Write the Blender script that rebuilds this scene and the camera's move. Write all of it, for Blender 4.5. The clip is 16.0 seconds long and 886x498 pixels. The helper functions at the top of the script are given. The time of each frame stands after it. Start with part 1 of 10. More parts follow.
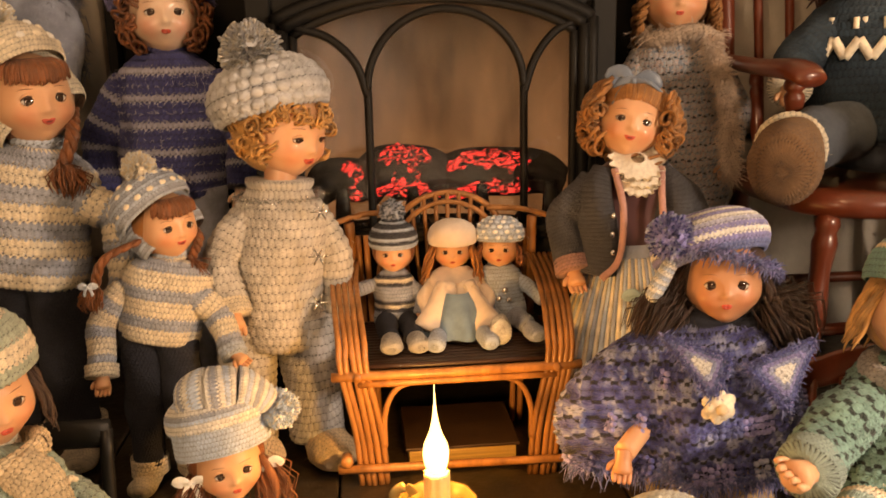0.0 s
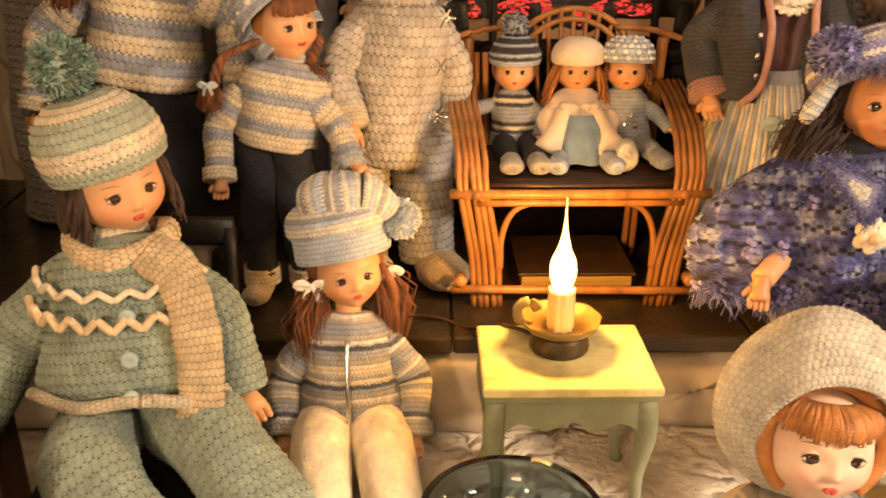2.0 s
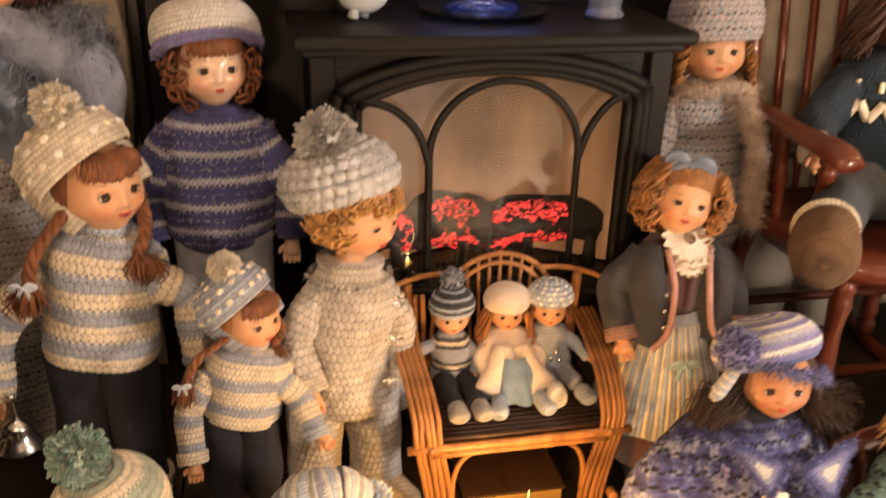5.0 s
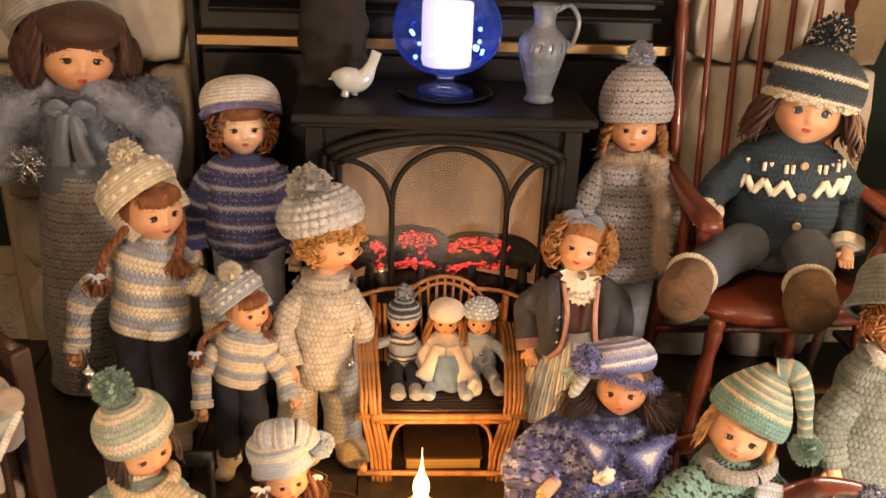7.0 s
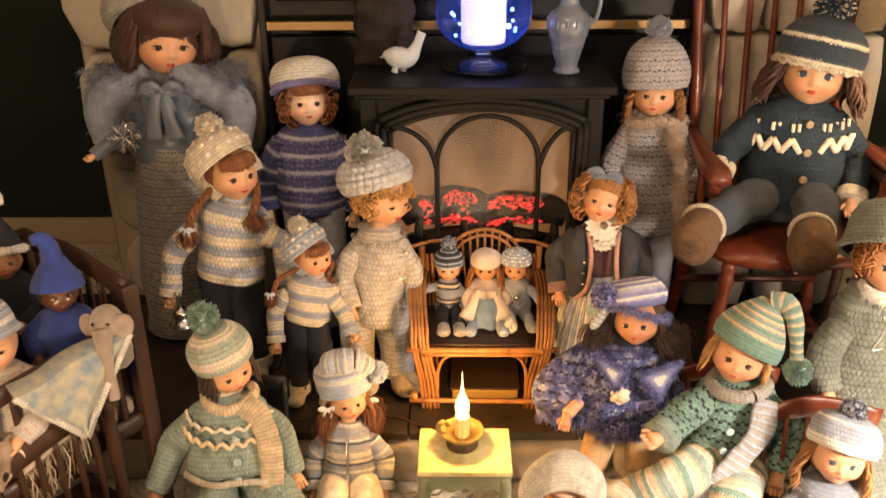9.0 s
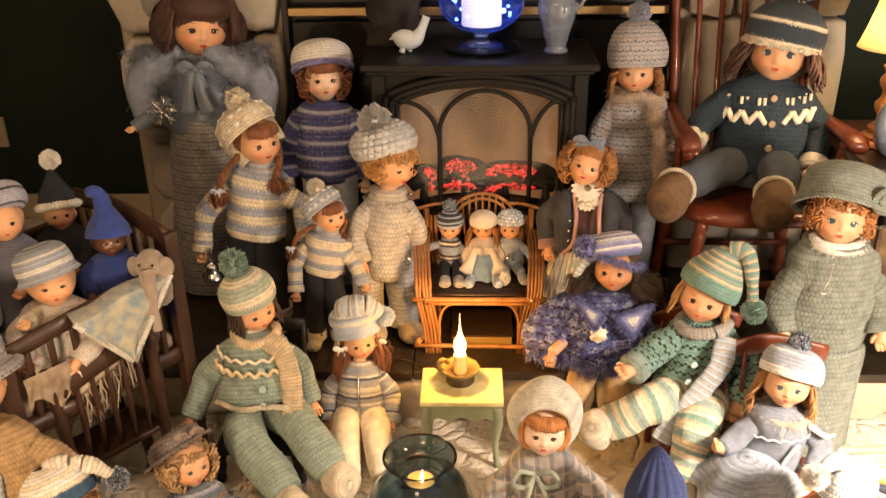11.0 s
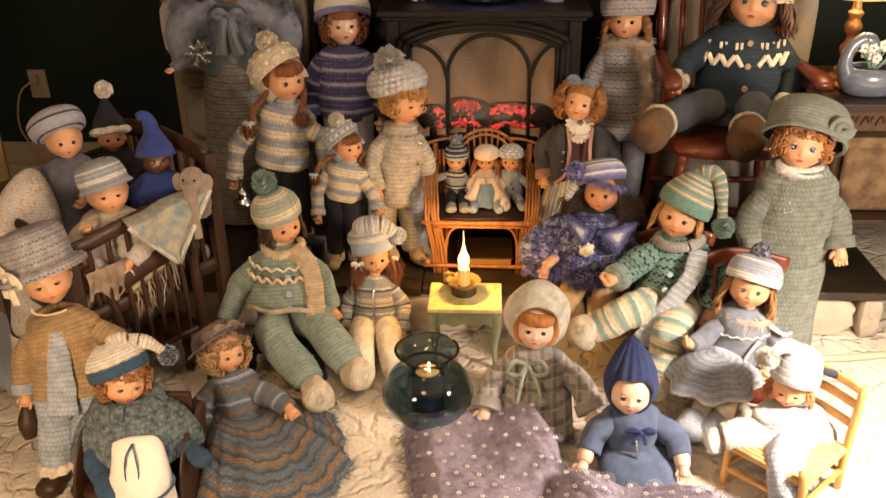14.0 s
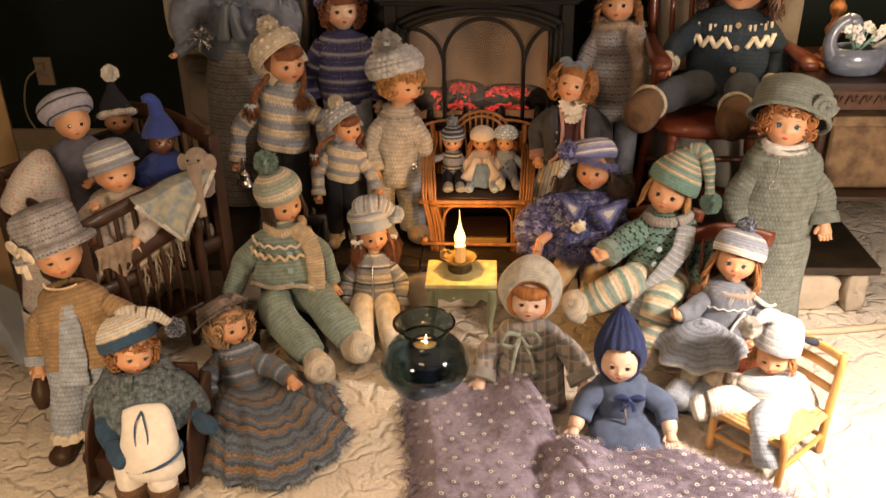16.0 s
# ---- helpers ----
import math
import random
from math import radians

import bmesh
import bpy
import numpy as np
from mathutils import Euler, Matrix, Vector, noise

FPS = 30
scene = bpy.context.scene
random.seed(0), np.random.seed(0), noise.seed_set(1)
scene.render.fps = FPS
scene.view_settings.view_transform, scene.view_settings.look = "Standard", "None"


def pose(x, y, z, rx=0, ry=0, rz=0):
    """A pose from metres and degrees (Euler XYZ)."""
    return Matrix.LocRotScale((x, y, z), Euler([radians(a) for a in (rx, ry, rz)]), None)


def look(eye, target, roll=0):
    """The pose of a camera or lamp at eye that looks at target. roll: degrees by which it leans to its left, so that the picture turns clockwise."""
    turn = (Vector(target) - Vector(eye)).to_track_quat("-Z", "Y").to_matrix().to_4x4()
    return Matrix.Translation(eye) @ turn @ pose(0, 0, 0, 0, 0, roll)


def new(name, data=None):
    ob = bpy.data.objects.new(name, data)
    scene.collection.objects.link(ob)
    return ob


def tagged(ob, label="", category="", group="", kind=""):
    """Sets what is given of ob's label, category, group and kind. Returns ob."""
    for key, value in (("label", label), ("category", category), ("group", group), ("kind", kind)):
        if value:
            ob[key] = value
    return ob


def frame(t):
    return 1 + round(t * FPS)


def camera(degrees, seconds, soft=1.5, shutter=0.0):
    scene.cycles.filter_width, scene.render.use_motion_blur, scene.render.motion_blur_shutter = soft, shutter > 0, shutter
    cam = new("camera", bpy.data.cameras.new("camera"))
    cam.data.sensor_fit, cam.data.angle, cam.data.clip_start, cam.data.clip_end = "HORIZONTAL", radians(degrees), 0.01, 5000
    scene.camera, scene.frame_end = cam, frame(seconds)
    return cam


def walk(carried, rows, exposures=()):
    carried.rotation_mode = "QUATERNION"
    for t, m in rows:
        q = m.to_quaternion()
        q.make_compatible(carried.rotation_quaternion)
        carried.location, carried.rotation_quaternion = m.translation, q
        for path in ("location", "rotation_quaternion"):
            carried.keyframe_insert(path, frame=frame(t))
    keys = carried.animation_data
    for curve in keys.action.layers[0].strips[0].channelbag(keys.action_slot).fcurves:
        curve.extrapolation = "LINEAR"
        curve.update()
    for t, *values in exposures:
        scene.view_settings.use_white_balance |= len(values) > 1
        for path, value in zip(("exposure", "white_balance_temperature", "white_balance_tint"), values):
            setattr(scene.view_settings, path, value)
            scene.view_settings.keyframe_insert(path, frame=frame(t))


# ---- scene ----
cam = camera(54.2, 16.0, soft=1.5, shutter=0.5)
METRES, EYE, TILT, LEAN, TURN = 2.2, 0.765, -14.0, 1.3, -5.5
ROWS = [
    (0.0, 0.0, 0.0, 0.0, 0.0, 0.0, -0.0),
    (0.5, -0.0087, 0.0084, -0.0041, 0.82, -1.48, -0.71),
    (1.0, -0.0175, 0.0153, -0.0108, 1.78, -3.42, -1.42),
    (1.5, -0.026, 0.0185, -0.024, 2.48, -6.45, -2.04),
    (2.0, -0.036, 0.0178, -0.033, 4.25, -8.73, -2.45),
    (2.5, -0.046, 0.0129, -0.0316, 6.08, -8.82, -2.9),
    (3.0, -0.06, 0.0007, -0.0241, 7.3, -7.2, -3.59),
    (3.5, -0.0924, -0.0035, -0.0162, 5.58, -4.11, -3.66),
    (4.0, -0.1265, 0.0278, 0.0102, -2.47, -2.52, -1.78),
    (4.5, -0.128, 0.0248, 0.0808, -5.47, -5.37, -0.96),
    (5.0, -0.1094, -0.0047, 0.1512, -6.47, -10.13, -1.13),
    (7.5, 0.0309, -0.2392, 0.2039, 3.81, -10.01, -4.09),
    (8.0, 0.0401, -0.2556, 0.2079, 5.27, -10.27, -3.57),
    (8.5, 0.0426, -0.2829, 0.2062, 6.0, -10.63, -2.7),
    (9.0, 0.0444, -0.3211, 0.198, 5.82, -11.21, -2.36),
    (9.5, 0.0457, -0.3481, 0.1906, 5.7, -12.01, -2.65),
    (12.0, 0.0913, -0.4974, 0.1632, 7.51, -10.89, -2.1),
    (12.5, 0.0939, -0.5253, 0.1512, 7.41, -10.91, -2.32),
    (13.0, 0.0941, -0.5435, 0.1419, 7.61, -11.32, -2.5),
    (13.5, 0.0929, -0.5533, 0.1376, 7.85, -11.74, -2.49),
    (14.0, 0.0994, -0.5599, 0.1319, 7.82, -12.55, -2.62),
    (14.5, 0.1066, -0.5684, 0.1289, 8.19, -13.42, -2.81),
    (15.0, 0.1072, -0.5763, 0.1243, 8.51, -13.87, -2.88),
    (15.5, 0.1096, -0.5832, 0.1224, 8.26, -14.17, -2.52),
    (16.0, 0.1125, -0.5942, 0.1242, 7.96, -13.2, -2.29),
]
walk(cam, [(t, pose(0, 0, EYE, TILT, LEAN, TURN) @ pose(METRES * x, METRES * y, METRES * z, 90 + pitch, roll, yaw)) for t, x, y, z, yaw, pitch, roll in ROWS],
     exposures=[(0.0, 0.08, 9000, 22), (2.0, 0.27, 9000, 20), (3.5, 0.20, 9150, 21), (5.0, 0.42, 7750, 22), (7.5, 0.38, 7750, 20), (9.5, 0.34, 7850, 19), (12.0, 0.20, 7900, 16), (14.0, -0.08, 7650, 18), (16.0, -0.48, 7550, 20)])

# ---- light ----
world = bpy.data.worlds.new("world")
scene.world = world
world.use_nodes = True
world.node_tree.nodes["Background"].inputs[0].default_value = (0.02, 0.016, 0.012, 1)
world.node_tree.nodes["Background"].inputs[1].default_value = 0.4


def lamp(name, kind, m, energy, colour, size=0.1):
    data = bpy.data.lights.new(name, kind)
    data.energy, data.color = energy, colour
    if kind == "AREA":
        data.shape, data.size = "DISK", size
    else:
        data.shadow_soft_size = size
    ob = new(name, data)
    ob.matrix_world = m
    return ob


# the room's ceiling light behind the viewer, the bright unseen lamp at the right, added fill lights, the small lamps of
# the display
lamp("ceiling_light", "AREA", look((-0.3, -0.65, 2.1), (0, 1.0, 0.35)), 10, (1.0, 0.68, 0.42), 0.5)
# unseen lamp at the right: the spot makes its bright pool, this point adds fill
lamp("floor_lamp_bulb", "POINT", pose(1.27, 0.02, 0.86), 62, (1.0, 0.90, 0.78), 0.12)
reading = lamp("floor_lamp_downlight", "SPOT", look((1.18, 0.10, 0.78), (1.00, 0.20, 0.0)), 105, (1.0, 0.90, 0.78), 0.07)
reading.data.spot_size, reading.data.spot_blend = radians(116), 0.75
# added fill with no known source, brightens the carpet and dolls at the left
lamp("standing_lamp_bulb", "POINT", pose(-0.62, -0.42, 0.66), 30, (1.0, 0.76, 0.50), 0.10)
lamp("table_lamp_bulb", "POINT", pose(1.10, 1.24, 0.97), 4.2, (1.0, 0.76, 0.46), 0.03)
lamp("candle_light", "POINT", pose(0.069, 0.915, 0.308), 3.0, (1.0, 0.53, 0.15), 0.014)
lamp("votive_light", "POINT", pose(-0.012, 0.605, 0.165), 0.05, (1.0, 0.6, 0.25), 0.006)
lamp("bowl_light", "POINT", pose(0.175, 1.40, 0.985), 0.035, (0.25, 0.4, 1.0), 0.006)

# ---- materials ----
def material(name, base, rough=0.7, metal=0.0, vary=0.2, scale=30.0, bump=0.2, bump_scale=250.0, other=None, sheen=0.0,
             coat=0.0, glow=None, glow_strength=0.0, island=0.0, stretch=(1, 1, 1), patch=0.5, transmission=0.0, ior=1.45, sub=0.0):
    m = bpy.data.materials.new(name)
    m.use_nodes = True
    nt = m.node_tree
    b = nt.nodes["Principled BSDF"]
    b.inputs["Roughness"].default_value, b.inputs["Metallic"].default_value = rough, metal
    b.inputs["Sheen Weight"].default_value, b.inputs["Coat Weight"].default_value = sheen, coat
    b.inputs["Sheen Roughness"].default_value = 0.6
    b.inputs["Transmission Weight"].default_value, b.inputs["IOR"].default_value = transmission, ior
    if sub:
        b.inputs["Subsurface Weight"].default_value = sub
        b.inputs["Subsurface Radius"].default_value = (0.006, 0.003, 0.002)
        b.inputs["Subsurface Scale"].default_value = 1.0
    if glow:
        b.inputs["Emission Color"].default_value, b.inputs["Emission Strength"].default_value = (*glow, 1), glow_strength
    co = nt.nodes.new("ShaderNodeTexCoord")
    mp = nt.nodes.new("ShaderNodeMapping")
    mp.inputs["Scale"].default_value = stretch
    nt.links.new(co.outputs["Object"], mp.inputs[0])
    n1 = nt.nodes.new("ShaderNodeTexNoise")
    n1.inputs["Scale"].default_value, n1.inputs["Detail"].default_value = scale, 4
    n2 = nt.nodes.new("ShaderNodeTexNoise")
    n2.inputs["Scale"].default_value, n2.inputs["Detail"].default_value = bump_scale, 3
    for n in (n1, n2):
        nt.links.new(mp.outputs[0], n.inputs["Vector"])
    ramp = nt.nodes.new("ShaderNodeValToRGB")
    lo = other or tuple(c * (1 - vary) for c in base)
    hi = tuple(min(1.0, c * (1 + vary * 0.6)) for c in base)
    ramp.color_ramp.elements[0].position, ramp.color_ramp.elements[1].position = patch - 0.2, patch + 0.2
    ramp.color_ramp.elements[0].color, ramp.color_ramp.elements[1].color = (*lo, 1), (*hi, 1)
    nt.links.new(n1.outputs["Fac"], ramp.inputs[0])
    out = ramp.outputs[0]
    fine = nt.nodes.new("ShaderNodeMix")
    fine.data_type, fine.blend_type = "RGBA", "OVERLAY"
    fine.inputs[0].default_value = vary * 0.8
    nt.links.new(out, fine.inputs[6])
    bw = nt.nodes.new("ShaderNodeRGBToBW")
    nt.links.new(n2.outputs["Color"], bw.inputs[0])
    nt.links.new(bw.outputs[0], fine.inputs[7])
    out = fine.outputs[2]
    if island:
        g = nt.nodes.new("ShaderNodeNewGeometry")
        oi = nt.nodes.new("ShaderNodeObjectInfo")
        ad = nt.nodes.new("ShaderNodeMath")
        ad.operation = "ADD"
        nt.links.new(g.outputs["Random Per Island"], ad.inputs[0])
        nt.links.new(oi.outputs["Random"], ad.inputs[1])
        fr = nt.nodes.new("ShaderNodeMath")
        fr.operation = "FRACT"
        nt.links.new(ad.outputs[0], fr.inputs[0])
        mr = nt.nodes.new("ShaderNodeMapRange")
        mr.inputs["To Min"].default_value, mr.inputs["To Max"].default_value = 1 - island, 1 + island
        nt.links.new(fr.outputs[0], mr.inputs["Value"])
        hs = nt.nodes.new("ShaderNodeHueSaturation")
        nt.links.new(mr.outputs[0], hs.inputs["Value"])
        nt.links.new(out, hs.inputs["Color"])
        out = hs.outputs[0]
    nt.links.new(out, b.inputs["Base Color"])
    if bump:
        bp = nt.nodes.new("ShaderNodeBump")
        bp.inputs["Strength"].default_value, bp.inputs["Distance"].default_value = bump, 0.002
        nt.links.new(n2.outputs["Fac"], bp.inputs["Height"])
        nt.links.new(bp.outputs[0], b.inputs["Normal"])
    if rough > 0.15 and not transmission:
        rr = nt.nodes.new("ShaderNodeMapRange")
        rr.inputs["To Min"].default_value, rr.inputs["To Max"].default_value = max(0.03, rough - 0.12), min(1.0, rough + 0.12)
        nt.links.new(n1.outputs["Fac"], rr.inputs["Value"])
        nt.links.new(rr.outputs[0], b.inputs["Roughness"])
    return m


YARN_BASE = {}


def yarn(name, base, other=None, vary=0.26, scale=45.0, patch=0.5, island=0.0, hole_dark=0.16, gap=0.0, cells=None, rows=None):
    """Hand knitting by stitch coordinates; rows: colours of the stitch rows, which bite into one another."""
    m = material(name, base, 0.92, 0, vary, scale, 0.8, 900.0, other, sheen=min(0.16, 0.015 + 0.35 * max(base)), patch=patch, island=island)
    YARN_BASE[m.name] = base
    nt = m.node_tree
    b = nt.nodes["Principled BSDF"]
    co = nt.nodes.new("ShaderNodeTexCoord")
    sep = nt.nodes.new("ShaderNodeSeparateXYZ")
    nt.links.new(co.outputs["UV"], sep.inputs[0])

    def op(kind, x, y=None):
        n = nt.nodes.new("ShaderNodeMath")
        n.operation = kind
        for k, q in enumerate((x, y)):
            if q is None:
                continue
            if isinstance(q, (int, float)):
                n.inputs[k].default_value = q
            else:
                nt.links.new(q, n.inputs[k])
        return n.outputs[0]

    # uneven handwork: the stitches wander a little
    wn = nt.nodes.new("ShaderNodeTexNoise")
    wn.inputs["Scale"].default_value, wn.inputs["Detail"].default_value = 120.0, 2
    nt.links.new(co.outputs["Object"], wn.inputs["Vector"])
    wc = nt.nodes.new("ShaderNodeSeparateXYZ")
    nt.links.new(wn.outputs["Color"], wc.inputs[0])
    u = op("ADD", sep.outputs[0], op("MULTIPLY", op("SUBTRACT", wc.outputs[0], 0.5), 0.34))
    v = op("ADD", sep.outputs[1], op("MULTIPLY", op("SUBTRACT", wc.outputs[1], 0.5), 0.30))
    shift = op("MULTIPLY", op("MODULO", op("FLOOR", v), 2.0), 0.5)
    lobe = op("ABSOLUTE", op("SINE", op("MULTIPLY", op("ADD", u, shift), math.pi)))
    row = op("ABSOLUTE", op("SINE", op("MULTIPLY", v, math.pi)))
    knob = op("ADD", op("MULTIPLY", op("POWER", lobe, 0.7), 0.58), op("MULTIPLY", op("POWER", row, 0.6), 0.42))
    cell = nt.nodes.new("ShaderNodeCombineXYZ")
    nt.links.new(op("FLOOR", op("ADD", u, shift)), cell.inputs[0])
    nt.links.new(op("FLOOR", v), cell.inputs[1])
    rnd = nt.nodes.new("ShaderNodeTexWhiteNoise")
    rnd.noise_dimensions = "2D"
    nt.links.new(cell.outputs[0], rnd.inputs["Vector"])
    ply = op("SUBTRACT", op("FRACT", op("ADD", u, shift)), 0.5)
    strand = op("SINE", op("MULTIPLY", op("ADD", op("MULTIPLY", op("ABSOLUTE", ply), 1.6), op("MULTIPLY", v, 3.0)), 2 * math.pi))
    height = op("ADD", knob, op("MULTIPLY", strand, 0.16))
    bp = nt.nodes.new("ShaderNodeBump")
    bp.inputs["Strength"].default_value, bp.inputs["Distance"].default_value = 0.85, 0.0030
    nt.links.new(height, bp.inputs["Height"])
    fibre = b.inputs["Normal"].links[0].from_node
    nt.links.new(bp.outputs[0], fibre.inputs["Normal"])
    # the holes between stitches are coloured dark, with their shade painted in
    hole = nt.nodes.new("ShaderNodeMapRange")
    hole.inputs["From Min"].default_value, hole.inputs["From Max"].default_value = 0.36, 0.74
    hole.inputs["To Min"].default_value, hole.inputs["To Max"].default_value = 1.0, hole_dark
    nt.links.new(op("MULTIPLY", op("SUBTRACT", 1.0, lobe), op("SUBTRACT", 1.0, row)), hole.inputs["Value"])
    # colour also darkens in the furrows and between plies, painting the relief's shade
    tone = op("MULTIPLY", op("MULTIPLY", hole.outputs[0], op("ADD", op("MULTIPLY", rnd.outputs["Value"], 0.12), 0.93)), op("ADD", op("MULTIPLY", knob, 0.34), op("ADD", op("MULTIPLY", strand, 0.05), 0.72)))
    # lace eyelets are not cut open: their dark depth is put in the colour
    if gap:
        half = op("MULTIPLY", op("MODULO", op("FLOOR", op("MULTIPLY", v, 0.5)), 2.0), 0.5)
        wide = op("ABSOLUTE", op("SINE", op("MULTIPLY", op("ADD", op("MULTIPLY", u, 0.5), half), math.pi)))
        tall = op("ABSOLUTE", op("SINE", op("MULTIPLY", v, math.pi * 0.5)))
        eyelet = nt.nodes.new("ShaderNodeMapRange")
        eyelet.inputs["From Min"].default_value, eyelet.inputs["From Max"].default_value = gap, gap + 0.15
        eyelet.inputs["To Min"].default_value, eyelet.inputs["To Max"].default_value = 0.10, 1.0
        nt.links.new(op("MAXIMUM", wide, tall), eyelet.inputs["Value"])
        tone = op("MULTIPLY", tone, eyelet.outputs[0])
    if cells:
        pick = nt.nodes.new("ShaderNodeValToRGB")
        for k, c in enumerate(cells):
            e = pick.color_ramp.elements[k] if k < 2 else pick.color_ramp.elements.new(k / len(cells))
            e.position, e.color = 0.28 + 0.44 * k / len(cells), (*c, 1)
        blot = nt.nodes.new("ShaderNodeTexNoise")
        blot.inputs["Scale"].default_value, blot.inputs["Detail"].default_value = scale, 1
        nt.links.new(co.outputs["Object"], blot.inputs["Vector"])
        nt.links.new(blot.outputs["Fac"], pick.inputs[0])
        nt.links.new(pick.outputs[0], b.inputs["Base Color"])
    if rows:
        runs = [0] + [k for k in range(1, len(rows)) if rows[k] != rows[k - 1]]
        pick = nt.nodes.new("ShaderNodeValToRGB")
        pick.color_ramp.interpolation = "CONSTANT"
        for k, i in enumerate(runs):
            e = pick.color_ramp.elements[k] if k < 2 else pick.color_ramp.elements.new(i / len(rows))
            e.position = i / len(rows)
        for e in pick.color_ramp.elements:
            e.color = (*rows[min(len(rows) - 1, int(e.position * len(rows) + 0.5))], 1)
        bite = op("ADD", op("MULTIPLY", op("SUBTRACT", lobe, 0.5), 0.62), op("MULTIPLY", op("SUBTRACT", wc.outputs[2], 0.5), 0.7))
        nt.links.new(op("FRACT", op("DIVIDE", op("ADD", op("ADD", v, bite), 0.02), float(len(rows)))), pick.inputs[0])
        fleck = nt.nodes.new("ShaderNodeHueSaturation")
        nt.links.new(pick.outputs[0], fleck.inputs["Color"])
        nt.links.new(op("ADD", op("MULTIPLY", wn.outputs["Fac"], 0.7), 0.65), fleck.inputs["Value"])
        nt.links.new(fleck.outputs[0], b.inputs["Base Color"])
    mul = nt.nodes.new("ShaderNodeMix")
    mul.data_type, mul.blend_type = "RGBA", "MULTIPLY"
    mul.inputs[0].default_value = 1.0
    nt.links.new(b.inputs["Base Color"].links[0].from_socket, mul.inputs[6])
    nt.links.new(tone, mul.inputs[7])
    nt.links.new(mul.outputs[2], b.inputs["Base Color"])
    return m


STRIPES = {}


def striped(mats):
    """One yarn for a run of rows in several colours; a single material stays as it is."""
    mats = list(mats)
    if any(x.name not in YARN_BASE for x in mats) or len(set(mats)) == 1:
        return mats[0] if len(set(mats)) == 1 else None
    for n in range(1, len(mats)):
        if all(mats[k] is mats[k % n] for k in range(len(mats))):
            mats = mats[:n]
            break
    key = tuple(x.name for x in mats)
    if key not in STRIPES:
        STRIPES[key] = yarn("striped_yarn", YARN_BASE[key[0]], rows=[YARN_BASE[k] for k in key])
    return STRIPES[key]


def glass(name, tint, rough=0.02):
    m = bpy.data.materials.new(name)
    m.use_nodes = True
    b = m.node_tree.nodes["Principled BSDF"]
    b.inputs["Base Color"].default_value = (*tint, 1)
    b.inputs["Roughness"].default_value, b.inputs["Transmission Weight"].default_value = rough, 1.0
    return m


def glowing(name, colour, strength):
    m = bpy.data.materials.new(name)
    m.use_nodes = True
    b = m.node_tree.nodes["Principled BSDF"]
    b.inputs["Base Color"].default_value = (*colour, 1)
    b.inputs["Emission Color"].default_value, b.inputs["Emission Strength"].default_value = (*colour, 1), strength
    return m


SKIN = material("vinyl_skin", (0.70, 0.385, 0.225), 0.44, 0, 0.07, 18, 0.03, 300, coat=0.06, sub=0.12)
PALE = material("pale_composition_skin", (0.74, 0.52, 0.385), 0.24, 0, 0.06, 18, 0.02, 300, coat=0.3, sub=0.08)
WARM_SKIN = material("deep_peach_vinyl_skin", (0.56, 0.27, 0.145), 0.42, 0, 0.06, 18, 0.02, 300, coat=0.08, sub=0.1)
TAN_SKIN = material("tan_vinyl_skin", (0.52, 0.28, 0.18), 0.4, 0, 0.06, 18, 0.02, 300)
DARK_SKIN = material("dark_brown_vinyl_skin", (0.13, 0.055, 0.03), 0.3, 0, 0.06, 18, 0.02, 300, coat=0.3)
PORC = material("worn_composition_skin", (0.74, 0.56, 0.45), 0.42, 0, 0.1, 30, 0.04, 400, other=(0.66, 0.42, 0.31))


def blush(m, colour, share):
    """Rouge painted on the cheeks, in the head's own coordinates."""
    nt = m.node_tree
    b = nt.nodes["Principled BSDF"]
    src = b.inputs["Base Color"].links[0].from_socket
    co = nt.nodes.new("ShaderNodeTexCoord")
    near = None
    for u in (21.335, 21.665):
        d = nt.nodes.new("ShaderNodeVectorMath")
        d.operation = "DISTANCE"
        d.inputs[1].default_value = (u, 20.385, 0)
        nt.links.new(co.outputs["UV"], d.inputs[0])
        if near:
            k = nt.nodes.new("ShaderNodeMath")
            k.operation = "MINIMUM"
            nt.links.new(near, k.inputs[0])
            nt.links.new(d.outputs["Value"], k.inputs[1])
            near = k.outputs[0]
        else:
            near = d.outputs["Value"]
    mr = nt.nodes.new("ShaderNodeMapRange")
    mr.interpolation_type = "SMOOTHSTEP"
    mr.inputs["From Min"].default_value, mr.inputs["From Max"].default_value = 0.02, 0.15
    mr.inputs["To Min"].default_value, mr.inputs["To Max"].default_value = share, 0.0
    nt.links.new(near, mr.inputs["Value"])
    mx = nt.nodes.new("ShaderNodeMix")
    mx.data_type = "RGBA"
    nt.links.new(mr.outputs[0], mx.inputs[0])
    nt.links.new(src, mx.inputs[6])
    mx.inputs[7].default_value = (*colour, 1)
    nt.links.new(mx.outputs[2], b.inputs["Base Color"])


blush(SKIN, (0.66, 0.20, 0.10), 0.42)
blush(WARM_SKIN, (0.54, 0.16, 0.09), 0.35)
blush(PALE, (0.72, 0.28, 0.20), 0.5)
blush(PORC, (0.72, 0.34, 0.26), 0.4)
BROW = material("painted_brow", (0.30, 0.14, 0.08), 0.6, 0, 0.1)
CHEEK = material("painted_lip_red", (0.55, 0.09, 0.06), 0.35, 0, 0.1)
WHITE_EYE = material("eye_white", (0.8, 0.78, 0.74), 0.12, 0, 0.02, bump=0)
IRIS_B = material("brown_iris", (0.04, 0.02, 0.012), 0.08, 0, 0.1, bump=0, coat=1.0)
IRIS_L = material("blue_iris", (0.04, 0.075, 0.105), 0.08, 0, 0.1, bump=0, coat=1.0)
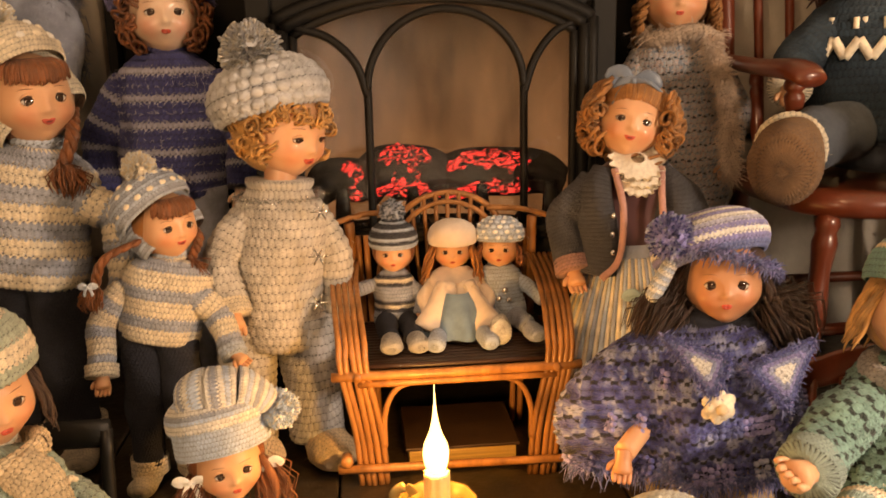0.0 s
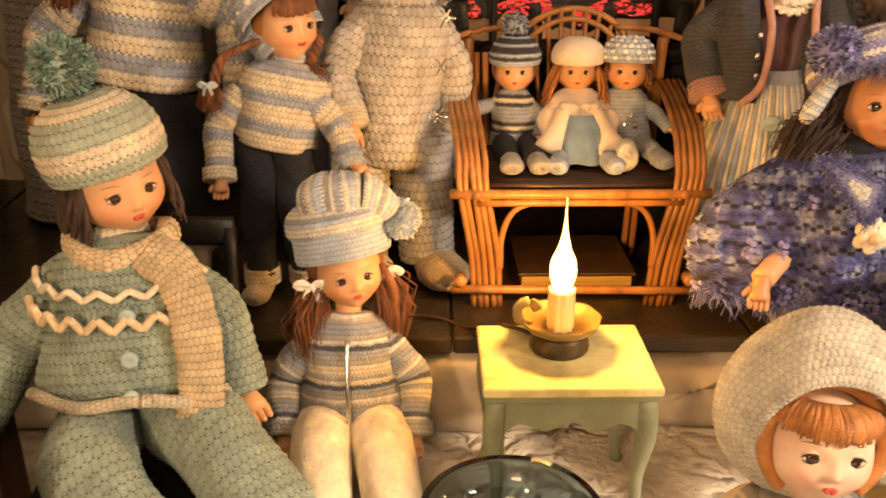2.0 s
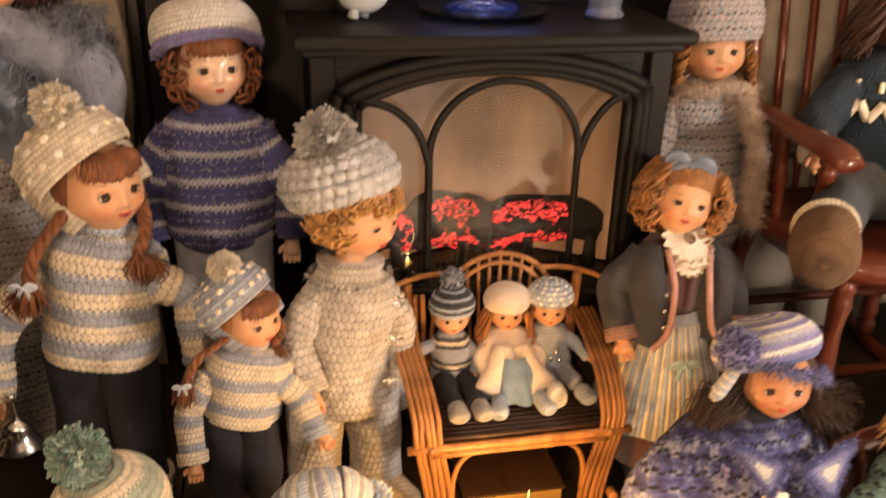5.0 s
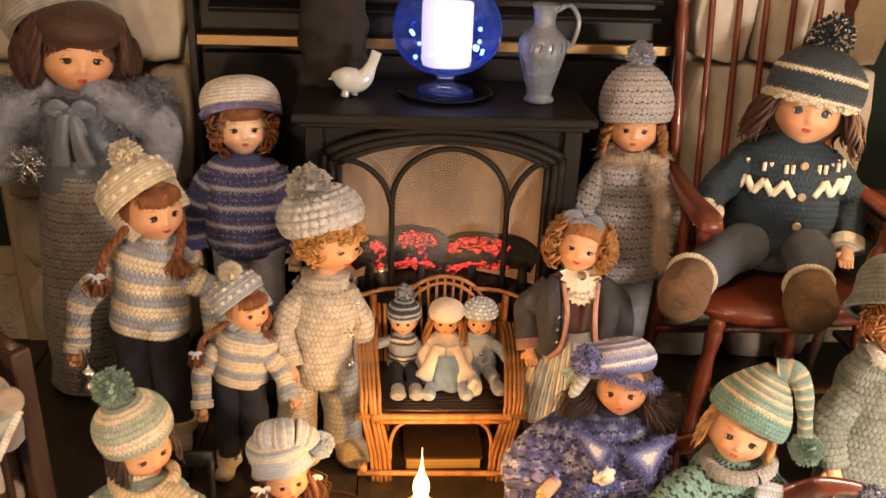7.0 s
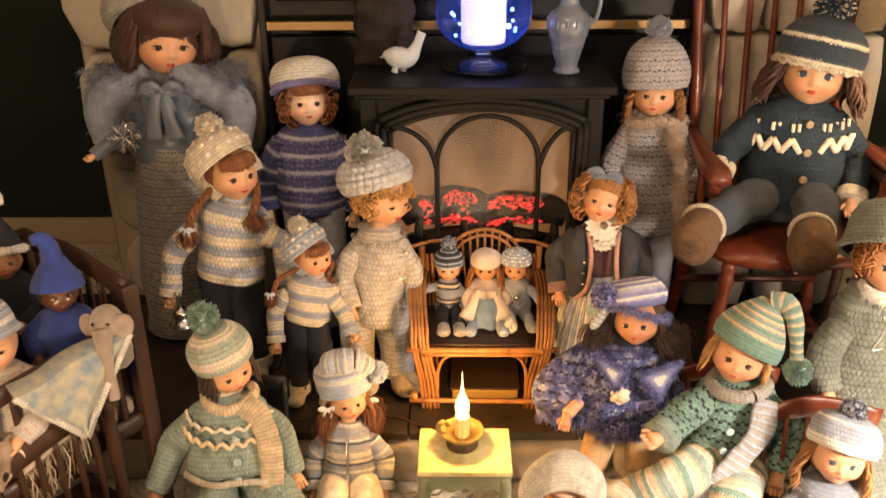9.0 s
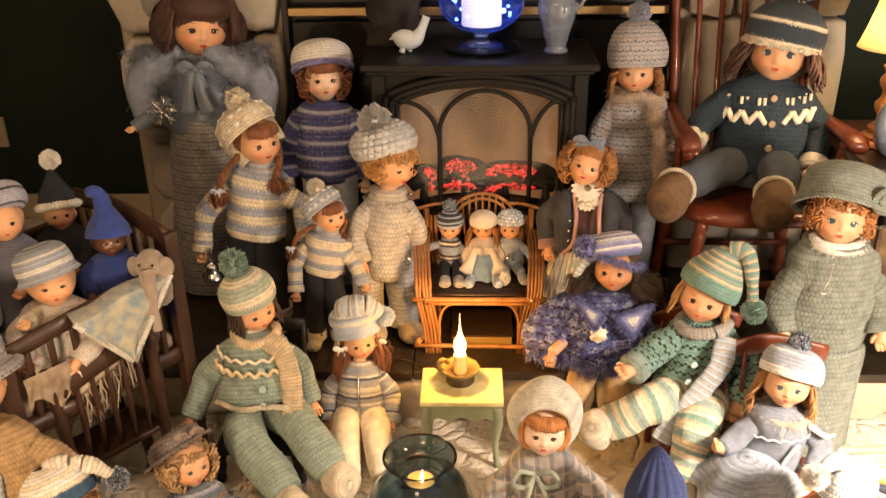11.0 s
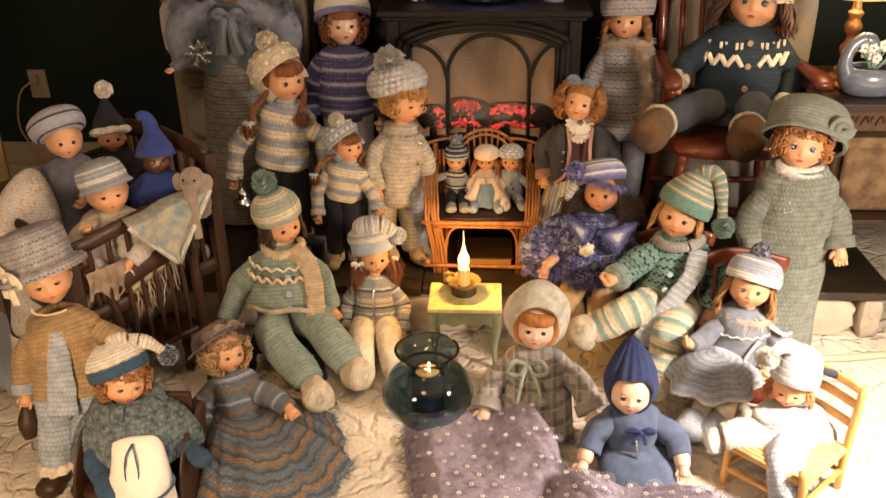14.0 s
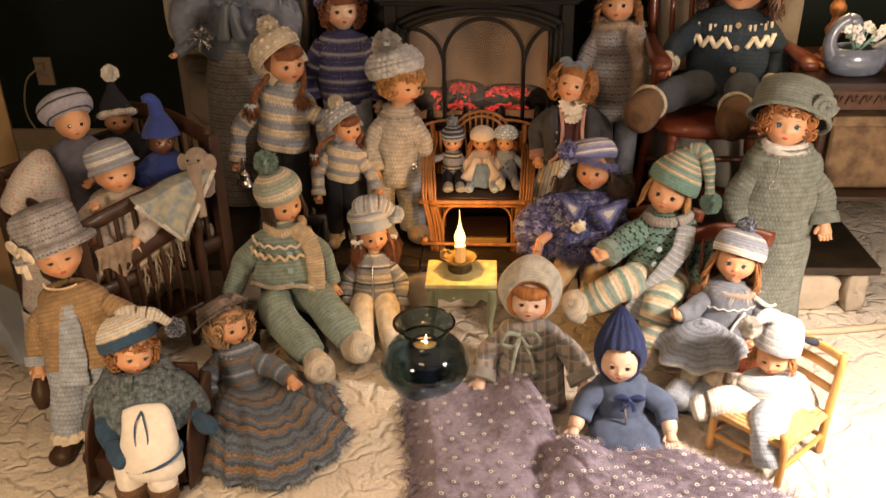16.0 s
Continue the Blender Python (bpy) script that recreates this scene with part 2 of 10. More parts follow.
PUPIL = material("pupil", (0.006, 0.005, 0.005), 0.06, 0, 0.1, bump=0, coat=1.0)
MOUTH = material("mouth_seam", (0.16, 0.022, 0.018), 0.5, 0, 0.1)
LASH = material("painted_lash", (0.05, 0.025, 0.015), 0.6, 0, 0.1)


def hair_mat(name, base):
    return material(name, base, 0.42, 0, 0.35, 60, 0.6, 700, sheen=0.1, island=0.28)


HAIR_AUB = hair_mat("auburn_hair", (0.20, 0.065, 0.022))
HAIR_WINE = hair_mat("dark_auburn_hair", (0.060, 0.020, 0.011))
HAIR_RED = hair_mat("copper_hair", (0.42, 0.16, 0.045))
HAIR_GOLD = hair_mat("golden_brown_hair", (0.34, 0.145, 0.045))
HAIR_ASH = hair_mat("ash_blonde_hair", (0.40, 0.25, 0.13))
HAIR_BLO = hair_mat("honey_blonde_hair", (0.55, 0.29, 0.10))
HAIR_BRN = hair_mat("chestnut_hair", (0.16, 0.06, 0.025))
HAIR_DRK = hair_mat("dark_brown_hair", (0.045, 0.020, 0.012))

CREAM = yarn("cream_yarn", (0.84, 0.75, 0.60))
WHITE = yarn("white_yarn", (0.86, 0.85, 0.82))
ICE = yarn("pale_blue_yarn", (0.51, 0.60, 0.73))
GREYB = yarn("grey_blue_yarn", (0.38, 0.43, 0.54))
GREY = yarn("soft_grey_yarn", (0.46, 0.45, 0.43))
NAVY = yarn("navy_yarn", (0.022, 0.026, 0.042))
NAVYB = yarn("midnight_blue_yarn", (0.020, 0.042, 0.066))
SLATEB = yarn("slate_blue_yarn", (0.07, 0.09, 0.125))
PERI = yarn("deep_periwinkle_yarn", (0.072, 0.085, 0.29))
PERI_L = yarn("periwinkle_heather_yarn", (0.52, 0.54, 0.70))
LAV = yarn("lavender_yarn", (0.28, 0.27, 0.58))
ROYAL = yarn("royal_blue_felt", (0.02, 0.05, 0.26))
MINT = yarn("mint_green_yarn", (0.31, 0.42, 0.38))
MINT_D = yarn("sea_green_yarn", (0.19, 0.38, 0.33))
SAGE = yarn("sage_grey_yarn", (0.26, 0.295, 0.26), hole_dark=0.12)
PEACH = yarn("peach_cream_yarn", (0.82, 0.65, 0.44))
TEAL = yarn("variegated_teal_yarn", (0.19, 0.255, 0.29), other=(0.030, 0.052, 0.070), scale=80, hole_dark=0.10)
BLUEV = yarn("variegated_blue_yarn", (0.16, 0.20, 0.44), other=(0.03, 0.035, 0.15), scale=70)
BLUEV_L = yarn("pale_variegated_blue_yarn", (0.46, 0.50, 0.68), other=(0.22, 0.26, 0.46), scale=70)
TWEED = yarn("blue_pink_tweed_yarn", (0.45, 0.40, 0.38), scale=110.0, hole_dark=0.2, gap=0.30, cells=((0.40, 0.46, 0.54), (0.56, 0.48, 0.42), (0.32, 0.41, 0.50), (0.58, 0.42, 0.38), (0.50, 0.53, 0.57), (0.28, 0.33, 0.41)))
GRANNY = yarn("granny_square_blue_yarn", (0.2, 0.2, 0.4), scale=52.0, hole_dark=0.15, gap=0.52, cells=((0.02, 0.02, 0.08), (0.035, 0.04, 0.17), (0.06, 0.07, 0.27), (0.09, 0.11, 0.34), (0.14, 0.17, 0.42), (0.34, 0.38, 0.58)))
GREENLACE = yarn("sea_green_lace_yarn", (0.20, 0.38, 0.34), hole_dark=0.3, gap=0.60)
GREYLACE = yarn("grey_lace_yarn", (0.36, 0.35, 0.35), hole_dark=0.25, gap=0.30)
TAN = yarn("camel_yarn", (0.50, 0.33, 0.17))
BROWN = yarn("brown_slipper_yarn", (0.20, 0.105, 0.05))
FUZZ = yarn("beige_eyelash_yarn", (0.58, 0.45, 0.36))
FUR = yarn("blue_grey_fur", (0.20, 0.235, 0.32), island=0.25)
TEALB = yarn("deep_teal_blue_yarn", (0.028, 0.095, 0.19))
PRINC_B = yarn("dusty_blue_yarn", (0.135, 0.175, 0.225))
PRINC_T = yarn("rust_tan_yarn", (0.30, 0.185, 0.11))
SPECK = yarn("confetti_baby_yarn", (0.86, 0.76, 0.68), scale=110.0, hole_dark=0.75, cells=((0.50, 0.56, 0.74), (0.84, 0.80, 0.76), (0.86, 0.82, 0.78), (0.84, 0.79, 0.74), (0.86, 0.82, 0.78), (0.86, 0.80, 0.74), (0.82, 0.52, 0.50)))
PINK = yarn("dusty_pink_trim", (0.50, 0.27, 0.24))
FLEECE = material("denim_blue_fleece", (0.070, 0.105, 0.19), 0.95, 0, 0.3, 40, 0.6, 500, sheen=0.12)
HOODY = yarn("ribbed_navy_hood_yarn", (0.022, 0.045, 0.17))
VELVET = yarn("slate_grey_knit", (0.085, 0.088, 0.105))
MAROON = material("maroon_velvet", (0.075, 0.012, 0.012), 0.85, 0, 0.2, 60, 0.3, 900, sheen=0.6)
SATIN = material("blue_grey_satin", (0.13, 0.17, 0.24), 0.38, 0, 0.15, 20, 0.1, 200, sheen=0.2)
LACE = material("white_lace", (0.78, 0.72, 0.62), 0.85, 0, 0.15, 200, 0.6, 600)
MOHAIR = material("pink_white_mohair", (0.80, 0.66, 0.55), 0.95, 0, 0.1, 90, 0.7, 800, sheen=0.6)
DENIM = material("blue_cotton", (0.16, 0.24, 0.32), 0.85, 0, 0.2, 60, 0.3, 700)
BUTTON = material("pale_blue_button", (0.40, 0.55, 0.58), 0.25, 0, 0.1)
BUTTON_T = material("tan_button", (0.35, 0.26, 0.17), 0.4, 0, 0.1)
SILVER = material("silver", (0.75, 0.75, 0.76), 0.22, 1.0, 0.1, bump=0.02)


def plaid_mat():
    m = material("grey_plaid_flannel", (0.34, 0.315, 0.295), 0.92, 0, 0.2, 60, 0.4, 700, sheen=0.05)
    nt = m.node_tree
    b = nt.nodes["Principled BSDF"]
    src = b.inputs["Base Color"].links[0].from_socket
    co = nt.nodes.new("ShaderNodeTexCoord")
    sep = nt.nodes.new("ShaderNodeSeparateXYZ")
    nt.links.new(co.outputs["Object"], sep.inputs[0])
    last = src
    for axis, period, width, col in ((0, 0.030, 0.46, (0.11, 0.125, 0.15)), (2, 0.030, 0.46, (0.11, 0.125, 0.15)), (0, 0.030, 0.14, (0.46, 0.38, 0.33)), (2, 0.030, 0.14, (0.46, 0.38, 0.33))):
        mul = nt.nodes.new("ShaderNodeMath")
        mul.operation, mul.inputs[1].default_value = "DIVIDE", period
        nt.links.new(sep.outputs[axis], mul.inputs[0])
        fr = nt.nodes.new("ShaderNodeMath")
        fr.operation = "FLOORED_MODULO"
        fr.inputs[1].default_value = 1.0
        nt.links.new(mul.outputs[0], fr.inputs[0])
        lt = nt.nodes.new("ShaderNodeMath")
        lt.operation, lt.inputs[1].default_value = "LESS_THAN", width
        nt.links.new(fr.outputs[0], lt.inputs[0])
        half = nt.nodes.new("ShaderNodeMath")
        half.operation, half.inputs[1].default_value = "MULTIPLY", 0.62
        nt.links.new(lt.outputs[0], half.inputs[0])
        mx = nt.nodes.new("ShaderNodeMix")
        mx.data_type = "RGBA"
        nt.links.new(half.outputs[0], mx.inputs[0])
        nt.links.new(last, mx.inputs[6])
        mx.inputs[7].default_value = (*col, 1)
        last = mx.outputs[2]
    nt.links.new(last, b.inputs["Base Color"])
    return m


PLAID = plaid_mat()

IRON = material("black_cast_iron", (0.011, 0.0105, 0.010), 0.50, 0.1, 0.2, 20, 0.15, 300)
IRON.node_tree.nodes["Principled BSDF"].inputs["Specular IOR Level"].default_value = 0.22
BLACK = material("sooty_black_metal", (0.008, 0.008, 0.008), 0.5, 0.2, 0.2, 12, 0.1, 200)
BRASS = material("aged_brass", (0.30, 0.20, 0.10), 0.5, 1.0, 0.15, 30, 0.03, 200)
SLATE = material("polished_black_slate", (0.012, 0.0105, 0.009), 0.33, 0, 0.6, 14, 1.0, 55, other=(0.045, 0.030, 0.016), coat=0.1)
STONE = material("cream_painted_stone", (0.56, 0.48, 0.38), 0.85, 0, 0.18, 14, 0.9, 60, island=0.10)
WHITESTONE = material("whitewashed_stone", (0.50, 0.46, 0.40), 0.9, 0, 0.2, 10, 0.9, 45, island=0.08)
GREENWALL = material("dark_green_wall_paint", (0.007, 0.019, 0.012), 0.6, 0, 0.12, 3, 0.08, 160)
WALLP = material("warm_wall_paint", (0.42, 0.36, 0.28), 0.8, 0, 0.06, 3, 0.08, 160)
CEIL = material("ceiling_paint", (0.7, 0.66, 0.6), 0.9, 0, 0.05, 3, 0.1, 120)
WOOD_RED = material("red_cherry_wood", (0.14, 0.030, 0.013), 0.36, 0, 0.35, 14, 0.08, 120, stretch=(1, 1, 0.2), coat=0.4)
WOOD_BRN = material("brown_maple_wood", (0.047, 0.021, 0.012), 0.45, 0, 0.35, 18, 0.12, 140, stretch=(1, 1, 0.2), coat=0.08)
WOOD_DK = material("dark_walnut_wood", (0.035, 0.015, 0.009), 0.42, 0, 0.35, 18, 0.12, 140, stretch=(1, 1, 0.2), coat=0.15)
WOOD_YEL = material("golden_pine_wood", (0.55, 0.29, 0.09), 0.35, 0, 0.25, 18, 0.1, 140, stretch=(1, 1, 0.2), coat=0.3)
TWIG = material("varnished_willow_twig", (0.36, 0.155, 0.055), 0.36, 0, 0.45, 40, 0.5, 160, stretch=(1, 1, 0.15), coat=0.35, island=0.22)
RUSH = material("woven_rush", (0.55, 0.38, 0.18), 0.8, 0, 0.3, 60, 0.6, 500)
SAGEP = material("sage_green_paint", (0.235, 0.265, 0.185), 0.42, 0, 0.18, 22, 0.15, 150, coat=0.1)
YELP = material("pale_lemon_paint", (0.64, 0.58, 0.30), 0.45, 0, 0.30, 34, 0.35, 120, other=(0.44, 0.38, 0.18), patch=0.42, coat=0.1)
CERAM = material("pale_blue_ceramic", (0.15, 0.18, 0.235), 0.25, 0, 0.2, 30, 0.2, 200, coat=0.7)
MILK = material("milk_glass", (0.52, 0.58, 0.62), 0.12, 0, 0.06, 20, 0.05, 200, coat=0.6)
GOLDC = material("gilded_wood", (0.40, 0.18, 0.07), 0.35, 0.5, 0.3, 40, 0.3, 200)
LEATHER = material("dark_brown_leather", (0.05, 0.025, 0.012), 0.5, 0, 0.3, 40, 0.3, 300)
PAGES = material("gilt_page_edges", (0.52, 0.34, 0.12), 0.5, 0.2, 0.3, 60, 0.5, 400, stretch=(0.1, 0.1, 6))
WAX = material("ivory_wax", (0.80, 0.60, 0.30), 0.4, 0, 0.05, sub=0.3)
OLDTIN = material("tarnished_brown_tin", (0.085, 0.058, 0.030), 0.45, 0.5, 0.45, 60, 0.25, 180, other=(0.030, 0.022, 0.012))
CREAMTIN = material("cream_enamel_tin", (0.26, 0.18, 0.07), 0.35, 0.4, 0.15, 50, 0.1, 200, coat=0.3)
OUTLETP = material("ivory_plastic", (0.55, 0.46, 0.34), 0.45, 0, 0.05, bump=0.02)
PLUSH = material("grey_beige_plush", (0.29, 0.23, 0.19), 0.95, 0, 0.2, 60, 0.6, 900, sheen=0.5)
PRINT = material("blue_floral_cotton", (0.14, 0.22, 0.29), 0.9, 0, 0.25, 45, 0.4, 600, other=(0.46, 0.42, 0.30))
CREAMCLOTH = material("cream_printed_cotton", (0.32, 0.26, 0.20), 0.9, 0, 0.25, 40, 0.4, 600, other=(0.20, 0.13, 0.09), patch=0.45)
FRINGE = material("cream_fringe", (0.50, 0.41, 0.31), 0.9, 0, 0.2, 50, 0.4, 600, island=0.15)
BLUECLOTH = material("powder_blue_felt", (0.27, 0.33, 0.40), 0.9, 0, 0.12, 12, 0.4, 500, sheen=0.3)
CARD = material("tan_board", (0.34, 0.23, 0.12), 0.8, 0, 0.15, 8, 0.2, 200)
LILAC = yarn("lilac_lace_yarn", (0.25, 0.215, 0.29), vary=0.3, scale=90)
LILAC_D = yarn("pale_lilac_lace_yarn", (0.31, 0.27, 0.36), vary=0.3, scale=90)


def ember_mat():
    """Glowing veins between dark crusts of char."""
    m = material("ember_bed", (0.02, 0.014, 0.012), 0.9, 0, 0.4, 40, 0.9, 160)
    nt = m.node_tree
    b = nt.nodes["Principled BSDF"]
    co = nt.nodes.new("ShaderNodeTexCoord")
    mp = nt.nodes.new("ShaderNodeMapping")
    mp.inputs["Scale"].default_value = (0.55, 1, 1.5)
    nt.links.new(co.outputs["Object"], mp.inputs[0])
    n = nt.nodes.new("ShaderNodeTexNoise")
    n.inputs["Scale"].default_value, n.inputs["Detail"].default_value, n.inputs["Distortion"].default_value = 105, 2, 1.6
    nt.links.new(mp.outputs[0], n.inputs["Vector"])
    r = nt.nodes.new("ShaderNodeValToRGB")
    r.color_ramp.elements[0].position, r.color_ramp.elements[1].position = 0.47, 0.60
    r.color_ramp.elements[0].color, r.color_ramp.elements[1].color = (0.0, 0.0, 0.0, 1), (1.0, 0.05, 0.045, 1)
    nt.links.new(n.outputs["Fac"], r.inputs[0])
    nt.links.new(r.outputs[0], b.inputs["Emission Color"])
    b.inputs["Emission Strength"].default_value = 1.5
    return m


EMBERBED = ember_mat()
CHAR = material("charred_log", (0.02, 0.016, 0.014), 0.9, 0, 0.4, 40, 0.9, 160)
FLAME = glowing("bulb_flame", (1.0, 0.68, 0.26), 4.6)
FLAME_S = glowing("small_flame", (1.0, 0.72, 0.34), 20.0)
LEDB = glowing("blue_led", (0.10, 0.25, 1.0), 14.0)
BLUEGLASS = glass("cobalt_glass", (0.50, 0.66, 1.0))
CLEARG = glass("clear_glass", (0.93, 0.95, 0.95))
SMOKEG = glass("smoke_blue_glass", (0.24, 0.35, 0.41))
WICKGLOW = glowing("lit_pillar_candle", (1.0, 0.80, 0.74), 0.9)


def lit_glass(m, tint, share):
    """Lets a thick coloured glass scatter the light within it."""
    nt = m.node_tree
    b = nt.nodes["Principled BSDF"]
    tr = nt.nodes.new("ShaderNodeBsdfTranslucent")
    tr.inputs[0].default_value = (*tint, 1)
    mix = nt.nodes.new("ShaderNodeMixShader")
    mix.inputs[0].default_value = share
    nt.links.new(b.outputs[0], mix.inputs[1])
    nt.links.new(tr.outputs[0], mix.inputs[2])
    nt.links.new(mix.outputs[0], nt.nodes["Material Output"].inputs["Surface"])


lit_glass(BLUEGLASS, (0.06, 0.20, 0.95), 0.07)


def shade_mat():
    m = material("parchment_shade", (0.66, 0.57, 0.38), 0.8, 0, 0.15, 40, 0.2, 200)
    nt = m.node_tree
    b = nt.nodes["Principled BSDF"]
    tr = nt.nodes.new("ShaderNodeBsdfTranslucent")
    tr.inputs[0].default_value = (0.62, 0.55, 0.38, 1)
    mix = nt.nodes.new("ShaderNodeMixShader")
    mix.inputs[0].default_value = 0.55
    nt.links.new(b.outputs[0], mix.inputs[1])
    nt.links.new(tr.outputs[0], mix.inputs[2])
    nt.links.new(mix.outputs[0], nt.nodes["Material Output"].inputs["Surface"])
    return m


SHADE = shade_mat()


def carpet_mat():
    m = material("sculpted_cream_carpet", (0.70, 0.625, 0.52), 0.95, 0, 0.22, 5, 0.0, 420, sheen=0.3)
    nt = m.node_tree
    b = nt.nodes["Principled BSDF"]
    co = nt.nodes.new("ShaderNodeTexCoord")
    warp = nt.nodes.new("ShaderNodeTexNoise")
    warp.inputs["Scale"].default_value = 9
    nt.links.new(co.outputs["Object"], warp.inputs["Vector"])
    add = nt.nodes.new("ShaderNodeMix")
    add.data_type, add.blend_type = "RGBA", "LINEAR_LIGHT"
    add.inputs[0].default_value = 0.13
    nt.links.new(co.outputs["Object"], add.inputs[6])
    nt.links.new(warp.outputs["Color"], add.inputs[7])
    vo = nt.nodes.new("ShaderNodeTexVoronoi")
    vo.feature = "DISTANCE_TO_EDGE"
    vo.inputs["Scale"].default_value = 8.5
    nt.links.new(add.outputs[2], vo.inputs["Vector"])
    mr = nt.nodes.new("ShaderNodeMapRange")
    mr.inputs["From Max"].default_value = 0.15
    mr.inputs["To Max"].default_value = 1.0
    mr.interpolation_type = "SMOOTHSTEP"
    nt.links.new(vo.outputs["Distance"], mr.inputs["Value"])
    pile = nt.nodes.new("ShaderNodeTexNoise")
    pile.inputs["Scale"].default_value, pile.inputs["Detail"].default_value = 95, 6
    nt.links.new(co.outputs["Object"], pile.inputs["Vector"])
    h = nt.nodes.new("ShaderNodeMath")
    h.operation = "MULTIPLY_ADD"
    h.inputs[1].default_value = 1.1
    nt.links.new(pile.outputs["Fac"], h.inputs[0])
    nt.links.new(mr.outputs[0], h.inputs[2])
    bp = nt.nodes.new("ShaderNodeBump")
    bp.inputs["Strength"].default_value, bp.inputs["Distance"].default_value = 0.85, 0.010
    nt.links.new(h.outputs[0], bp.inputs["Height"])
    nt.links.new(bp.outputs[0], b.inputs["Normal"])
    return m


CARPET = carpet_mat()


def screen_mat():
    """The lit flame screen at the back of the electric stove."""
    m = bpy.data.materials.new("flame_screen")
    m.use_nodes = True
    nt = m.node_tree
    b = nt.nodes["Principled BSDF"]
    b.inputs["Base Color"].default_value, b.inputs["Roughness"].default_value = (0.022, 0.014, 0.009, 1), 0.6
    co = nt.nodes.new("ShaderNodeTexCoord")
    n = nt.nodes.new("ShaderNodeTexNoise")
    n.inputs["Scale"].default_value, n.inputs["Detail"].default_value = 9, 3
    mp = nt.nodes.new("ShaderNodeMapping")
    mp.inputs["Scale"].default_value = (1.8, 1, 0.5)
    nt.links.new(co.outputs["Object"], mp.inputs[0])
    nt.links.new(mp.outputs[0], n.inputs["Vector"])
    r = nt.nodes.new("ShaderNodeValToRGB")
    r.color_ramp.elements[0].position, r.color_ramp.elements[1].position = 0.3, 0.78
    r.color_ramp.elements[0].color, r.color_ramp.elements[1].color = (0.16, 0.066, 0.026, 1), (0.66, 0.31, 0.135, 1)
    nt.links.new(n.outputs["Fac"], r.inputs[0])
    sep = nt.nodes.new("ShaderNodeSeparateXYZ")
    nt.links.new(co.outputs["Object"], sep.inputs[0])
    low = nt.nodes.new("ShaderNodeMapRange")
    low.inputs["From Min"].default_value, low.inputs["From Max"].default_value = 0.16, -0.16
    low.inputs["To Min"].default_value, low.inputs["To Max"].default_value = 0.08, 0.56
    nt.links.new(sep.outputs[2], low.inputs["Value"])
    nt.links.new(r.outputs[0], b.inputs["Emission Color"])
    nt.links.new(low.outputs[0], b.inputs["Emission Strength"])
    return m


SCREEN = screen_mat()


# ---- mesh tools ----
def spline(points, n):
    """n points along a smooth curve through the given ones, evenly in length."""
    p = np.asarray(points, float)
    if len(p) == 2:
        return p[0] + (p[1] - p[0]) * np.linspace(0, 1, n)[:, None]
    q = np.vstack([2 * p[0] - p[1], p, 2 * p[-1] - p[-2]])
    out = []
    for i in range(1, len(q) - 2):
        t = np.linspace(0, 1, 12, endpoint=False)[:, None]
        a, b, c, d = q[i - 1], q[i], q[i + 1], q[i + 2]
        out.append(0.5 * (2 * b + (c - a) * t + (2 * a - 5 * b + 4 * c - d) * t ** 2 + (3 * b - a - 3 * c + d) * t ** 3))
    out = np.vstack(out + [p[-1:]])
    s = np.concatenate([[0], np.cumsum(np.linalg.norm(np.diff(out[:, :3], axis=0), axis=1))])
    if s[-1] < 1e-9:
        s = np.linspace(0, 1, len(out))
    u = np.linspace(0, s[-1], n)
    return np.stack([np.interp(u, s, out[:, k]) for k in range(out.shape[1])], 1)


def turn(yaw=0, pitch=0, roll=0):
    """A turn: pitch lifts the front (-y), roll leans, yaw turns to the viewer's right for plus."""
    return np.array(Euler((radians(-pitch), radians(roll), radians(yaw)), "XYZ").to_matrix())


